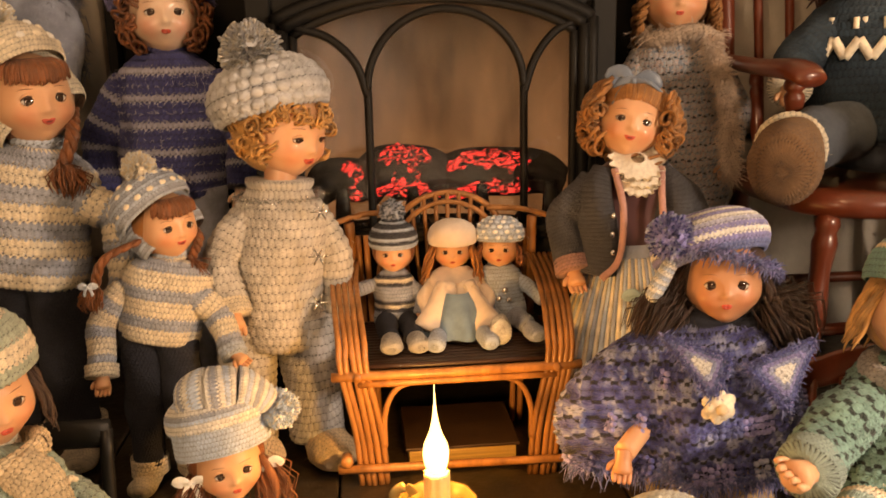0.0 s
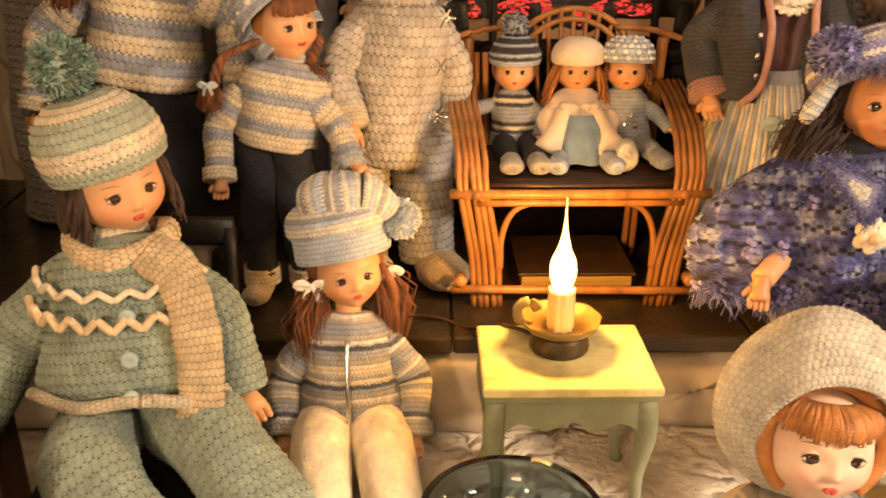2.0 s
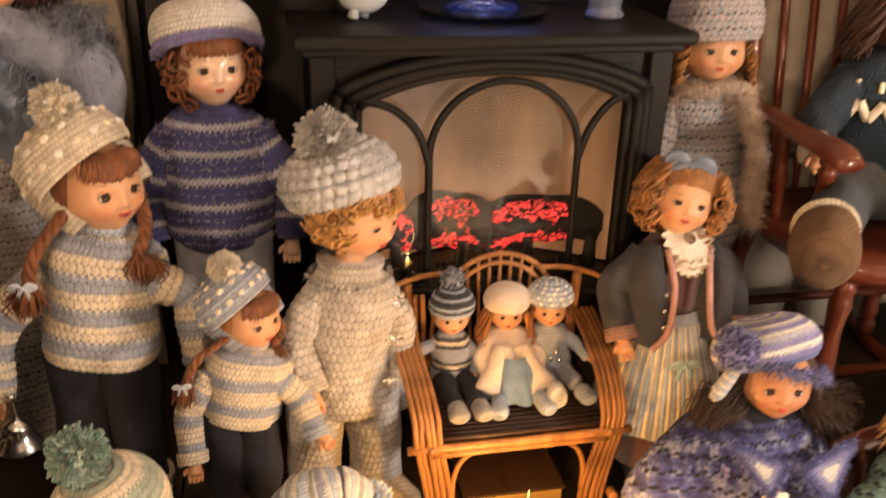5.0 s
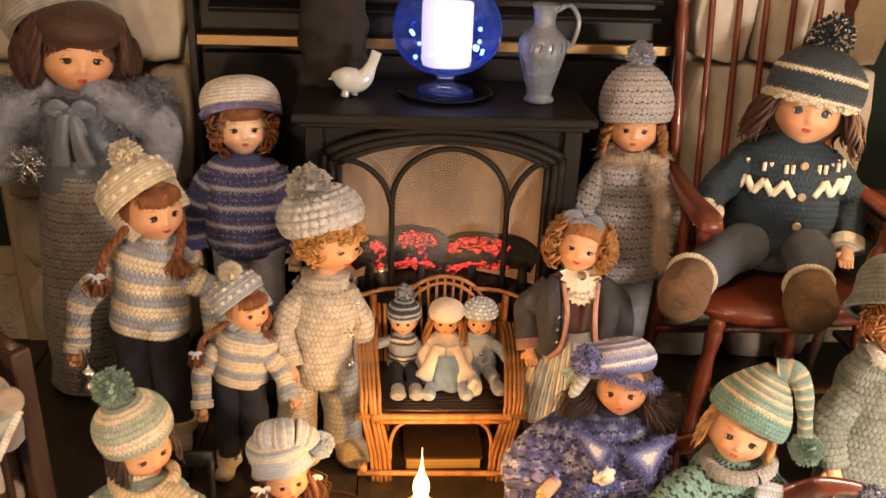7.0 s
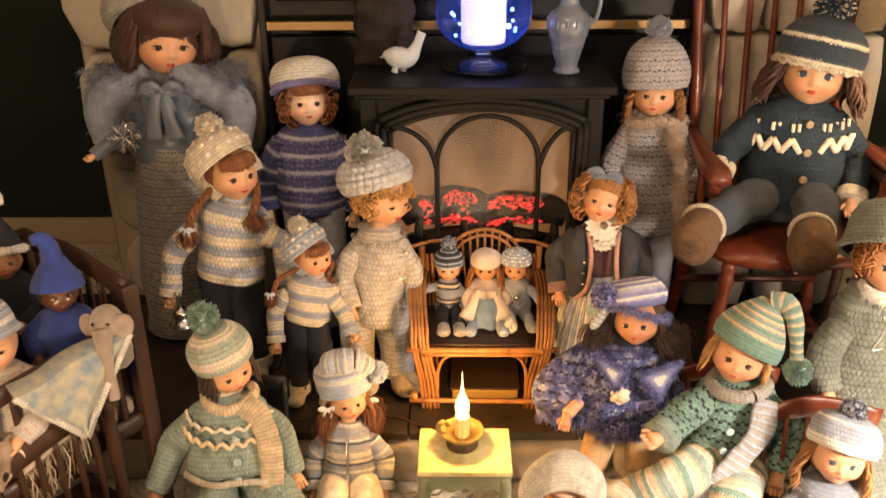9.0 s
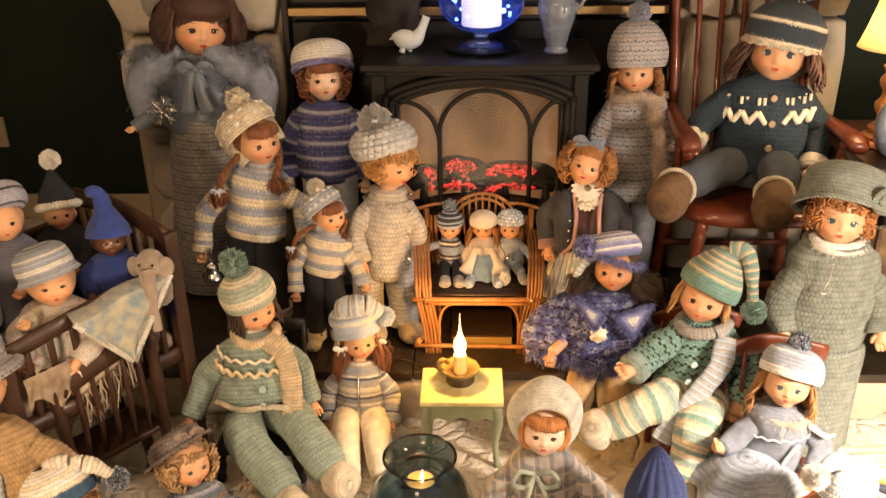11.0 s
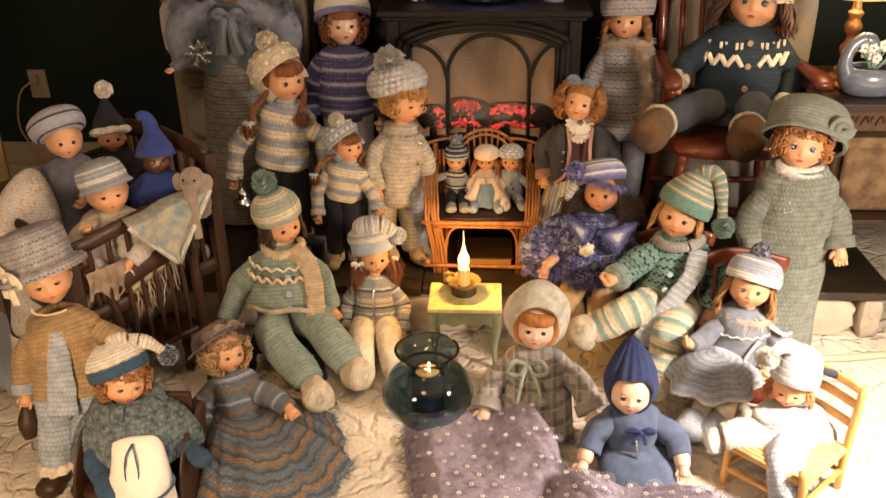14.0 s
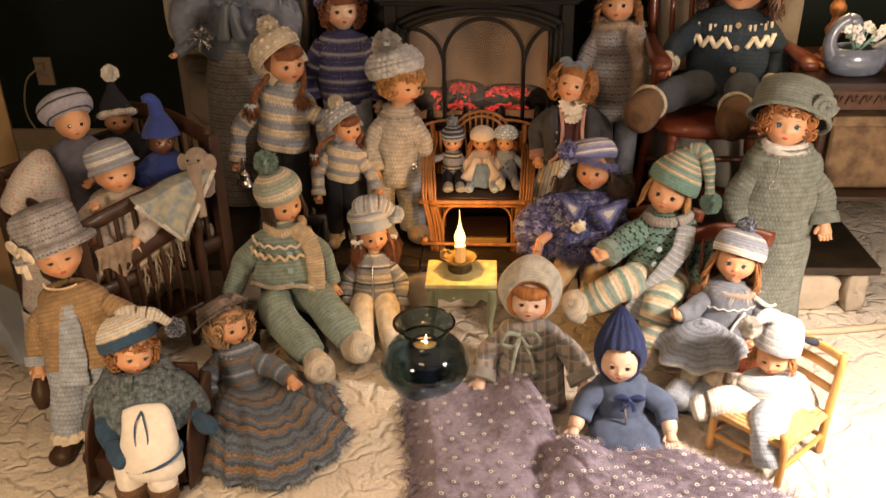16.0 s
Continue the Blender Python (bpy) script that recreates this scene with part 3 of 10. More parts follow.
class Shape:
    """Collects quads with materials and stitch coordinates, and becomes one mesh."""

    def __init__(self):
        self.clear()

    def clear(self):
        self.v, self.f, self.m, self.uv, self.count, self.mats = [], [], [], [], 0, []

    def slot(self, mat):
        if mat not in self.mats:
            self.mats.append(mat)
        return self.mats.index(mat)

    def grid(self, p, mat, wrap=True, uv=(1.0, 1.0), first=0.0):
        """p: rings x columns x 3. mat: a material or one for each ring gap."""
        r, c = p.shape[:2]
        i, j = np.meshgrid(np.arange(r - 1), np.arange(c if wrap else c - 1), indexing="ij")
        k = (j + 1) % c
        self.f.append((np.stack([i * c + j, i * c + k, (i + 1) * c + k, (i + 1) * c + j], -1).reshape(-1, 4) + self.count))
        us, vs = uv[0] / (c if wrap else c - 1), uv[1] / (r - 1)
        if uv == (1.0, 1.0):
            self.uv.append(np.full((i.size * 4, 2), 0.5))
        else:
            self.uv.append(np.stack([np.stack([(j + a) * us, (i + b - first) * vs], -1) for a, b in ((0, 0), (1, 0), (1, 1), (0, 1))], 2).reshape(-1, 2))
        if isinstance(mat, (list, tuple)):
            slots = np.array([self.slot(x) for x in mat])[i]
        else:
            slots = np.full(i.shape, self.slot(mat))
        self.m.append(slots.reshape(-1))
        self.v.append(p.reshape(-1, 3))
        self.count += r * c

    def tube(self, path, rad, mat, n=10, rings=None, knit=None, side=(1, 0, 0), caps=True, wobble=0.0):
        """A tube along a path; rad: radii at the path's points, or pairs (across, deep). knit: (row height, stitch width, depth)."""
        path = np.asarray(path, float)
        rad = np.asarray(rad, float)
        if rad.ndim == 0:
            rad = np.full(len(path), float(rad))
        if rad.ndim == 1:
            rad = np.stack([rad, rad], 1)
        if len(rad) != len(path):
            rad = np.stack([np.interp(np.linspace(0, 1, len(path)), np.linspace(0, 1, len(rad)), rad[:, k]) for k in (0, 1)], 1)
        length = np.linalg.norm(np.diff(path, axis=0), axis=1).sum()
        rows = 1
        if knit:
            rows = max(2, round(length / knit[0]))
            stitches = max(6, round(2 * math.pi * rad.max() / knit[1]))
            rings, n = rows * 2 + 1, stitches * 2
        rings = rings or max(4, 4 * len(path))
        both = spline(np.hstack([path, rad]), rings)
        p, rr = both[:, :3], np.maximum(both[:, 3:], 0.0004)
        tan = np.gradient(p, axis=0)
        tan /= np.linalg.norm(tan, axis=1)[:, None] + 1e-12
        s = np.tile(np.asarray(side, float), (rings, 1))
        s = s - tan * (s * tan).sum(1)[:, None]
        ln = np.linalg.norm(s, axis=1)
        for k in range(rings):
            if ln[k] < 0.25:
                o = np.cross(tan[k], s[k - 1] if k and ln[k - 1] >= 0.25 else (0.3, 1, 0.2))
                s[k] = np.cross(o, tan[k])
        s /= np.linalg.norm(s, axis=1)[:, None] + 1e-12
        d = np.cross(tan, s)
        a = np.linspace(0, 2 * math.pi, n, endpoint=False)
        off = np.zeros((rings, n))
        if knit:
            off = self.stitch(rings, n, rows, stitches, knit[2])
        if rad.mean() > 0.012 and knit and caps:
            # the slack of knitted cloth: soft lumps and creases
            ph, w = path[0].sum() * 97.0 + path[-1].sum() * 41.0, rad.mean()
            s1 = np.linspace(0, length / w, rings)[:, None]
            off = off + w * (0.040 * np.sin(2 * a + ph + 1.1 * s1) + 0.030 * np.sin(3 * a - 1.7 * s1 + 2 * ph) + 0.045 * np.sin(2.1 * s1 + ph * 3 + 0.8 * np.sin(a + ph)) + 0.020 * np.sin(5 * a + 2.9 * s1))
        if wobble:
            off = off + wobble * np.sin(a * 3 + p[:, 2:3] * 90) * 0.5 + wobble * np.sin(a * 5 - p[:, 2:3] * 60) * 0.4
        ring = s[:, None] * (np.cos(a)[None, :, None] * (rr[:, :1, None] + off[..., None])) + d[:, None] * (np.sin(a)[None, :, None] * (rr[:, 1:, None] + off[..., None]))
        q = p[:, None] + ring
        whole = None
        if knit and isinstance(mat, (list, tuple)):
            whole = striped(mat)
            mat = [mat[(k // 2) % len(mat)] for k in range(rings - 1)]
        if caps:
            q = np.concatenate([np.repeat(p[:1, None], n, 1) + ring[:1] * 0.02, q, np.repeat(p[-1:, None], n, 1) + ring[-1:] * 0.02])
            if isinstance(mat, (list, tuple)):
                mat = [mat[0]] + list(mat) + [mat[-1]]
        self.grid(q, whole or mat, uv=(n / 2.0, (len(q) - 1) / 2.0) if knit else (1.0, 1.0), first=1.0 if caps else 0.0)
        if knit:
            self.nap(q, mat)

    @staticmethod
    def stitch(rings, n, rows, stitches, depth):
        v = np.linspace(0, rows, rings)[:, None]
        u = (np.arange(n) / 2.0)[None, :] + 0.5 * (np.floor(v + 1e-6) % 2)
        return depth * (0.55 * np.abs(np.sin(math.pi * u)) + 0.45 * np.abs(np.sin(math.pi * v)) - 0.5)

    def lathe(self, centre, rot, prof, mat, n=24, rings=None, knit=None, squash=(1, 1), fold=None):
        """A turned form: prof = [(radius, height)] about the local z axis. fold(angle, share): a factor on the radius."""
        prof = np.asarray(prof, float)
        length = np.linalg.norm(np.diff(prof, axis=0), axis=1).sum()
        rows = 1
        if knit:
            rows = max(2, round(length / knit[0]))
            stitches = max(8, round(2 * math.pi * prof[:, 0].max() / knit[1]))
            rings, n = rows * 2 + 1, stitches * 2
        rings = rings or max(6, 5 * len(prof))
        pr = spline(prof, rings)
        pr[:, 0] = np.maximum(pr[:, 0], 0.0004)
        t = np.gradient(pr, axis=0)
        t /= np.linalg.norm(t, axis=1)[:, None] + 1e-12
        nor = np.stack([t[:, 1], -t[:, 0]], 1)
        a = np.linspace(0, 2 * math.pi, n, endpoint=False)
        off = self.stitch(rings, n, rows, stitches, knit[2]) if knit else np.zeros((rings, n))
        off = off * np.clip(pr[:, :1] / (prof[:, 0].max() * 0.3), 0, 1)
        rr = pr[:, :1] + nor[:, :1] * off
        if knit:
            ph = np.asarray(centre).sum() * 83.0
            tt = np.linspace(0, 1, rings)[:, None]
            rr = rr * (1 + 0.022 * np.sin(2 * a + ph + 3 * tt) + 0.018 * np.sin(3 * a - ph + 5 * tt) + 0.014 * np.sin(5 * a + 2 * ph - 4 * tt))
        if fold:
            rr = rr * fold(a[None, :], np.linspace(0, 1, rings)[:, None])
        z = pr[:, 1:] + nor[:, 1:] * off
        q = np.stack([rr * np.cos(a) * squash[0], rr * np.sin(a) * squash[1], z * np.ones_like(a)], -1)
        q = np.asarray(centre) + q @ np.asarray(rot).T
        whole = None
        if knit and isinstance(mat, (list, tuple)):
            whole = striped(mat)
            mat = [mat[min(k // 2, rows - 1) % len(mat)] for k in range(rings - 1)]
        elif isinstance(mat, (list, tuple)):
            mat = [mat[min(len(mat) - 1, k * len(mat) // (rings - 1))] for k in range(rings - 1)]
        self.grid(q, whole or mat, uv=(n / 2.0, float(rows)) if knit else (1.0, 1.0))
        if knit:
            self.nap(q, mat)

    def ball(self, c, rad, mat, n=14, rot=None, knit=None):
        if np.ndim(rad) == 0:
            rad = (rad, rad, rad)
        rot = np.eye(3) if rot is None else np.asarray(rot)
        rings = max(6, n * 2 // 3)
        th = np.linspace(0.02, math.pi - 0.02, rings)[:, None]
        a = np.linspace(0, 2 * math.pi, n, endpoint=False)[None]
        q = np.stack([rad[0] * np.sin(th) * np.cos(a), rad[1] * np.sin(th) * np.sin(a), -rad[2] * np.cos(th) * np.ones_like(a)], -1)
        self.grid(np.asarray(c) + q @ rot.T, mat)

    def nap(self, q, mat):
        """Short loose fibres that stand off a knitted surface."""
        r, c = q.shape[:2]
        cell = 2 * np.linalg.norm(q[:, 1:] - q[:, :-1], axis=2).mean()
        n = max(4, int(r * c / 64 * min(1.0, (cell / 0.0075) ** 2)))
        i, j = np.random.randint(1, r - 1, n), np.random.randint(0, c, n)
        p = q[i, j]
        nor = np.cross(q[i, (j + 1) % c] - q[i, j - 1], q[i + 1, j] - q[i - 1, j])
        nor /= np.linalg.norm(nor, axis=1)[:, None] + 1e-12
        lean = np.random.normal(size=(n, 3)) * 0.7
        ln = np.random.uniform(0.002, 0.0055, (n, 1))
        if isinstance(mat, (list, tuple)):
            for m in set(mat):
                k = np.array([x is m for x in mat])[np.minimum(i, len(mat) - 1)]
                if k.any():
                    self.hairs(p[k], p[k] + (nor + lean * 0.3)[k] * ln[k] * 0.6, p[k] + (nor * 0.8 + lean)[k] * ln[k], 0.00020, m, 0.5)
        else:
            self.hairs(p, p + (nor + lean * 0.3) * ln * 0.6, p + (nor * 0.8 + lean) * ln, 0.00022, mat, 0.5)

    def box(self, c, size, mat, rot=None, bevel=0.12):
        """A block with rounded edges (a superellipsoid-like ring stack)."""
        rot = np.eye(3) if rot is None else np.asarray(rot)
        h = np.asarray(size, float) / 2
        b = min(h) * bevel * 2
        out = []
        for z, k in ((-h[2], b), (-h[2] + b * 0.3, b * 0.3), (-h[2] + b, 0), (h[2] - b, 0), (h[2] - b * 0.3, b * 0.3), (h[2], b)):
            x, y = h[0] - k, h[1] - k
            e = b * 0.7
            out.append([(x, -y + e, z), (x, y - e, z), (x - e, y, z), (-x + e, y, z), (-x, y - e, z), (-x, -y + e, z), (-x + e, -y, z), (x - e, -y, z)])
        q = np.array(out)
        mid0, mid1 = np.zeros((1, 8, 3)), np.zeros((1, 8, 3))
        mid0[..., :2], mid1[..., :2] = q[:1, :, :2] * 0.01, q[-1:, :, :2] * 0.01
        mid0[..., 2], mid1[..., 2] = -h[2], h[2]
        q = np.concatenate([mid0, q, mid1])
        self.grid(np.asarray(c) + q @ rot.T, mat)

    def hairs(self, p0, p1, p2, r, mat, tip=0.25):
        """Many fine threads at once: roots, middles and tips (N x 3)."""
        p = np.stack([p0, p1, p2], 1)
        nn = len(p)
        d = p2 - p0
        s = np.cross(d, np.random.normal(size=d.shape))
        s /= np.linalg.norm(s, axis=1)[:, None] + 1e-9
        t = np.cross(d, s)
        t /= np.linalg.norm(t, axis=1)[:, None] + 1e-9
        r = np.broadcast_to(np.asarray(r, float), (nn,))[:, None]
        vs = []
        for k, w in enumerate((1.0, 0.85, tip)):
            for a in (0, 2.094, 4.189):
                vs.append(p[:, k] + (s * math.cos(a) + t * math.sin(a)) * r * w)
        self.v.append(np.stack(vs, 1).reshape(-1, 3))
        base = np.array([[k * 3 + a, k * 3 + (a + 1) % 3, k * 3 + 3 + (a + 1) % 3, k * 3 + 3 + a] for k in (0, 1) for a in (0, 1, 2)])
        self.f.append((base[None] + (np.arange(nn) * 9)[:, None, None]).reshape(-1, 4) + self.count)
        self.m.append(np.full(nn * 6, self.slot(mat)))
        self.uv.append(np.full((nn * 24, 2), 0.5))
        self.count += nn * 9

    def pom(self, c, rad, mats, n=260):
        """A yarn pompom."""
        mats = mats if isinstance(mats, (list, tuple)) else [mats]
        self.ball(c, rad * 0.86, mats[0], 16)
        for k, m in enumerate(mats):
            d = np.random.normal(size=(int(n * 4.6) // len(mats), 3))
            d /= np.linalg.norm(d, axis=1)[:, None]
            lump = 1 + 0.05 * np.sin(d[:, :1] * 7 + d[:, 1:2] * 5) + 0.04 * np.sin(d[:, 2:] * 9 + d[:, :1] * 4)
            ln = rad * np.random.uniform(0.90, 1.0, (len(d), 1)) * lump
            j = np.random.normal(size=d.shape) * rad * 0.06
            self.hairs(c + d * rad * 0.6, c + d * ln * 0.85 + j * 0.4, c + d * ln + j, rad * 0.068, m, 0.95)

    def fuzz(self, pts, length, r, mat, n, down=0.3):
        """Loose fibres round points."""
        pts = np.asarray(pts, float)
        i = np.random.randint(0, len(pts), n)
        d = np.random.normal(size=(n, 3))
        d /= np.linalg.norm(d, axis=1)[:, None]
        ln = length * np.random.uniform(0.4, 1.0, (n, 1))
        p = pts[i] + np.random.normal(size=(n, 3)) * length * 0.12
        q = p + d * ln
        q[:, 2] -= down * ln[:, 0]
        self.hairs(p, p + d * ln * 0.55, q, r, mat, 0.3)

    def done(self, name, base=(0, 0, 0), parent=None, label="", smooth=True):
        base = np.asarray(base, float)
        me = bpy.data.meshes.new(name)
        v = np.concatenate(self.v) - base
        f = np.concatenate(self.f)
        me.vertices.add(len(v))
        me.vertices.foreach_set("co", v.astype(np.float32).ravel())
        me.loops.add(f.size)
        me.loops.foreach_set("vertex_index", f.astype(np.int32).ravel())
        me.polygons.add(len(f))
        me.polygons.foreach_set("loop_start", np.arange(0, f.size, 4, dtype=np.int32))
        me.polygons.foreach_set("loop_total", np.full(len(f), 4, dtype=np.int32))
        for m in self.mats:
            me.materials.append(m)
        me.polygons.foreach_set("material_index", np.concatenate(self.m).astype(np.int32))
        me.polygons.foreach_set("use_smooth", np.full(len(f), bool(smooth)))
        uv = me.uv_layers.new(name="stitch")
        uv.data.foreach_set("uv", np.concatenate(self.uv).astype(np.float32).ravel())
        me.update(calc_edges=True)
        ob = new(name, me)
        if parent:
            ob.parent = parent
            ob.location = Vector(base) - (Vector(parent["at"]) if "at" in parent else Vector((0, 0, 0)))
        else:
            ob.location = base
        ob["at"] = tuple(base)
        if label:
            ob["label"] = label
        return ob


def empty(name, at, label, category, group="", kind=""):
    e = new(name)
    e.location = at
    e["at"] = tuple(at)
    e.empty_display_size = 0.05
    return tagged(e, label, category, group, kind)


def rod(name, path, rad, mat, parent, n=10, label="", **kw):
    """One rod or bar as a part, in world places."""
    s = Shape()
    s.tube(path, rad, mat, n, **kw)
    return s.done(name, np.mean(np.asarray(path, float), axis=0), parent, label)


def block(name, c, size, mat, parent, rot=None, bevel=0.12, label=""):
    s = Shape()
    s.box(c, size, mat, rot, bevel)
    return s.done(name, c, parent, label, smooth=False)
HEARTH = 0.155

# ---- the place ----
def slab(name, c, size, mat, label, category, bevel=0.02):
    s = Shape()
    s.box((0, 0, 0), size, mat, bevel=bevel)
    ob = s.done(name, (0, 0, 0), smooth=False)
    ob.location = c
    return tagged(ob, label, category, kind="structure")


def carpet():
    s = Shape()
    x, y = np.linspace(-3.0, 3.0, 60), np.linspace(-3.2, 2.6, 60)
    gx, gy = np.meshgrid(x, y)
    z = 0.0015 * np.sin(gx * 7) * np.cos(gy * 6)
    s.grid(np.stack([gx, gy, z - 0.0015], -1), CARPET, wrap=False)
    ob = s.done("floor")
    return tagged(ob, "cream sculpted pile carpet covering the floor", "carpet", kind="structure")


carpet()
slab("floor_slab", (0, -0.3, -0.06), (6.1, 6.1, 0.1), WALLP, "plain slab below the carpet", "floor")
slab("ceiling", (0, -0.3, 2.49), (6.2, 6.1, 0.1), CEIL, "plain off-white painted ceiling", "ceiling")
slab("wall_north", (0, 2.45, 1.2), (6.2, 0.1, 2.56), GREENWALL, "dark green painted wall behind the hearth", "wall")
slab("wall_west", (-3.05, -0.3, 1.2), (0.1, 5.5, 2.56), GREENWALL, "plain dark green wall", "wall")
slab("wall_east", (3.05, -0.3, 1.2), (0.1, 5.5, 2.56), GREENWALL, "plain dark green wall", "wall")
slab("wall_south", (0, -3.25, 1.2), (6.2, 0.1, 2.56), GREENWALL, "plain dark green wall", "wall")
s = Shape()
s.box((-2.0, 2.385, 0.05), (2.0, 0.025, 0.10), OUTLETP, bevel=0.2)
tagged(s.done("baseboard", (-2.0, 2.385, 0.05), smooth=False), "painted baseboard along the green wall", "baseboard", kind="structure")

# chimney breast with the black fireplace insert
breast = slab("chimney_breast", (0.10, 2.02, 1.2), (2.05, 0.70, 2.5), WALLP, "chimney breast behind the whitewashed stones", "wall")
breast["at"] = (0.10, 2.02, 1.2)


def stone(parent, c, size, mat, seed):
    """One rough stone with an uneven outline and face."""
    s = Shape()
    rr = random.Random(seed)
    n = 14
    a = np.linspace(0, 2 * math.pi, n, endpoint=False)
    sq = 1 / np.maximum(np.abs(np.cos(a)), np.abs(np.sin(a))) ** 0.94
    j = np.array([rr.uniform(0.95, 1.02) for _ in range(n)])
    rings = []
    for y, k in ((size[1] / 2, 1.0), (-size[1] * 0.25, 1.0), (-size[1] * 0.47, 0.985), (-size[1] * 0.5, 0.95), (-size[1] * 0.52, 0.7), (-size[1] * 0.52, 0.4), (-size[1] * 0.52, 0.02)):
        dy = np.array([rr.uniform(-0.006, 0.006) for _ in range(n)]) if k < 1 else 0
        rings.append(np.stack([np.cos(a) * sq * j * k * size[0] / 2, np.full(n, y) + dy, np.sin(a) * sq * j * k * size[2] / 2], -1))
    q = np.stack(rings)
    s.grid(np.asarray(c) + q, mat)
    return s.done("stone", c, parent)


def stones(parent, x0, x1, z0, z1, y, deep, mat, course, wide, seed):
    rr = random.Random(seed)
    z = z0
    while z < z1 - 0.01:
        h = min(rr.uniform(*course), z1 - z)
        if z1 - z - h < 0.03:
            h = z1 - z
        x = x0
        while x < x1 - 0.01:
            w = min(rr.uniform(*wide), x1 - x)
            if x1 - x - w < 0.05:
                w = x1 - x
            stone(parent, (x + w / 2, y + rr.uniform(-0.008, 0.008), z + h / 2), (w - 0.004, deep, h - 0.004), mat, rr.random())
            x += w
        z += h


stones(breast, -0.93, -0.44, 0.62, 1.75, 1.665, 0.10, WHITESTONE, (0.22, 0.42), (0.24, 0.52), 3)
stones(breast, -0.90, -0.46, 0.155, 0.60, 1.70, 0.10, WHITESTONE, (0.18, 0.30), (0.2, 0.4), 8)
stones(breast, 0.68, 1.13, 0.155, 1.75, 1.635, 0.10, WHITESTONE, (0.25, 0.5), (0.10, 0.24), 5)

ins = empty("fireplace_insert", (0.11, 1.62, HEARTH), "black metal fireplace insert with brass trim, closed", "fireplace", kind="structure")
block("back_panel", (0.115, 1.655, 0.78), (1.12, 0.02, 1.24), BLACK, ins)
block("brass_trim", (0.11, 1.60, 0.951), (1.05, 0.014, 0.022), BRASS, ins, label="horizontal brass trim strip")
block("brass_trim", (0.11, 1.61, 1.255), (1.05, 0.012, 0.02), BRASS, ins, label="horizontal brass trim strip")
for x in (-0.425, 0.645):
    block("side_trim", (x, 1.61, 0.84), (0.016, 0.03, 0.95), BLACK, ins)
for k in range(5):
    block("louvre", (0.11, 1.625, 1.02 + 0.04 * k), (1.0, 0.03, 0.012), BLACK, ins, np.array(Euler((0.5, 0, 0)).to_matrix()))
block("door_panel", (-0.16, 1.625, 0.62), (0.5, 0.02, 0.60), IRON, ins)
block("door_panel", (0.37, 1.625, 0.62), (0.5, 0.02, 0.60), IRON, ins)

# raised hearth: slate top on cream stones
hearth = empty("hearth", (0.1, 1.3, 0), "raised hearth with black slate top and cream stone front", "hearth", kind="structure")
rr = random.Random(12)
x = -1.28
while x < 1.27:
    w = min(rr.uniform(0.34, 0.52), 1.27 - x)
    if 1.27 - x - w < 0.12:
        w = 1.27 - x
    s = Shape()
    c = (x + w / 2, 1.345, HEARTH - 0.0125 + rr.uniform(-0.0006, 0.0006))
    s.box(c, (w - 0.003, 0.67, 0.025), SLATE, bevel=0.14)
    s.done("slate_tile", c, hearth, smooth=False)
    x += w
stones(hearth, -1.27, 1.25, 0.0, 0.128, 1.085, 0.12, STONE, (0.125, 0.13), (0.26, 0.52), 21)
block("core", (-0.01, 1.42, 0.063), (2.5, 0.52, 0.122), STONE, hearth)

# socket and cord, hanging blinds on the green wall
sock = empty("wall_socket", (-1.78, 2.39, 0.36), "ivory double wall socket with a plug and cord", "socket")
block("plate", (-1.78, 2.392, 0.36), (0.075, 0.012, 0.12), OUTLETP, sock)
block("plug", (-1.785, 2.375, 0.385), (0.032, 0.03, 0.032), OUTLETP, sock)
block("outlet_face", (-1.78, 2.383, 0.330), (0.034, 0.008, 0.028), OUTLETP, sock)
rod("cord", [(-1.79, 2.36, 0.38), (-1.84, 2.33, 0.33), (-1.87, 2.33, 0.18), (-1.80, 2.34, 0.03)], 0.004, OUTLETP, sock, 6)
bl = empty("vertical_blind", (-1.7, 2.33, 2.0), "vertical blind with pale fabric slats over the green wall", "blind")
for k in range(16):
    block("slat", (-2.35 + 0.092 * k, 2.345, 1.50), (0.085, 0.004, 1.08), CREAMCLOTH, bl, np.array(Euler((0, 0, 0.35)).to_matrix()))
block("head_rail", (-1.66, 2.35, 2.06), (1.55, 0.04, 0.04), OUTLETP, bl)

# ---- dolls ----
KN = (0.0078, 0.0066, 0.0022)      # common knitting: row, stitch, depth
CRO = (0.0125, 0.0105, 0.0042)     # chunky crochet
FINE = (0.0056, 0.0052, 0.0013)    # fine knitting


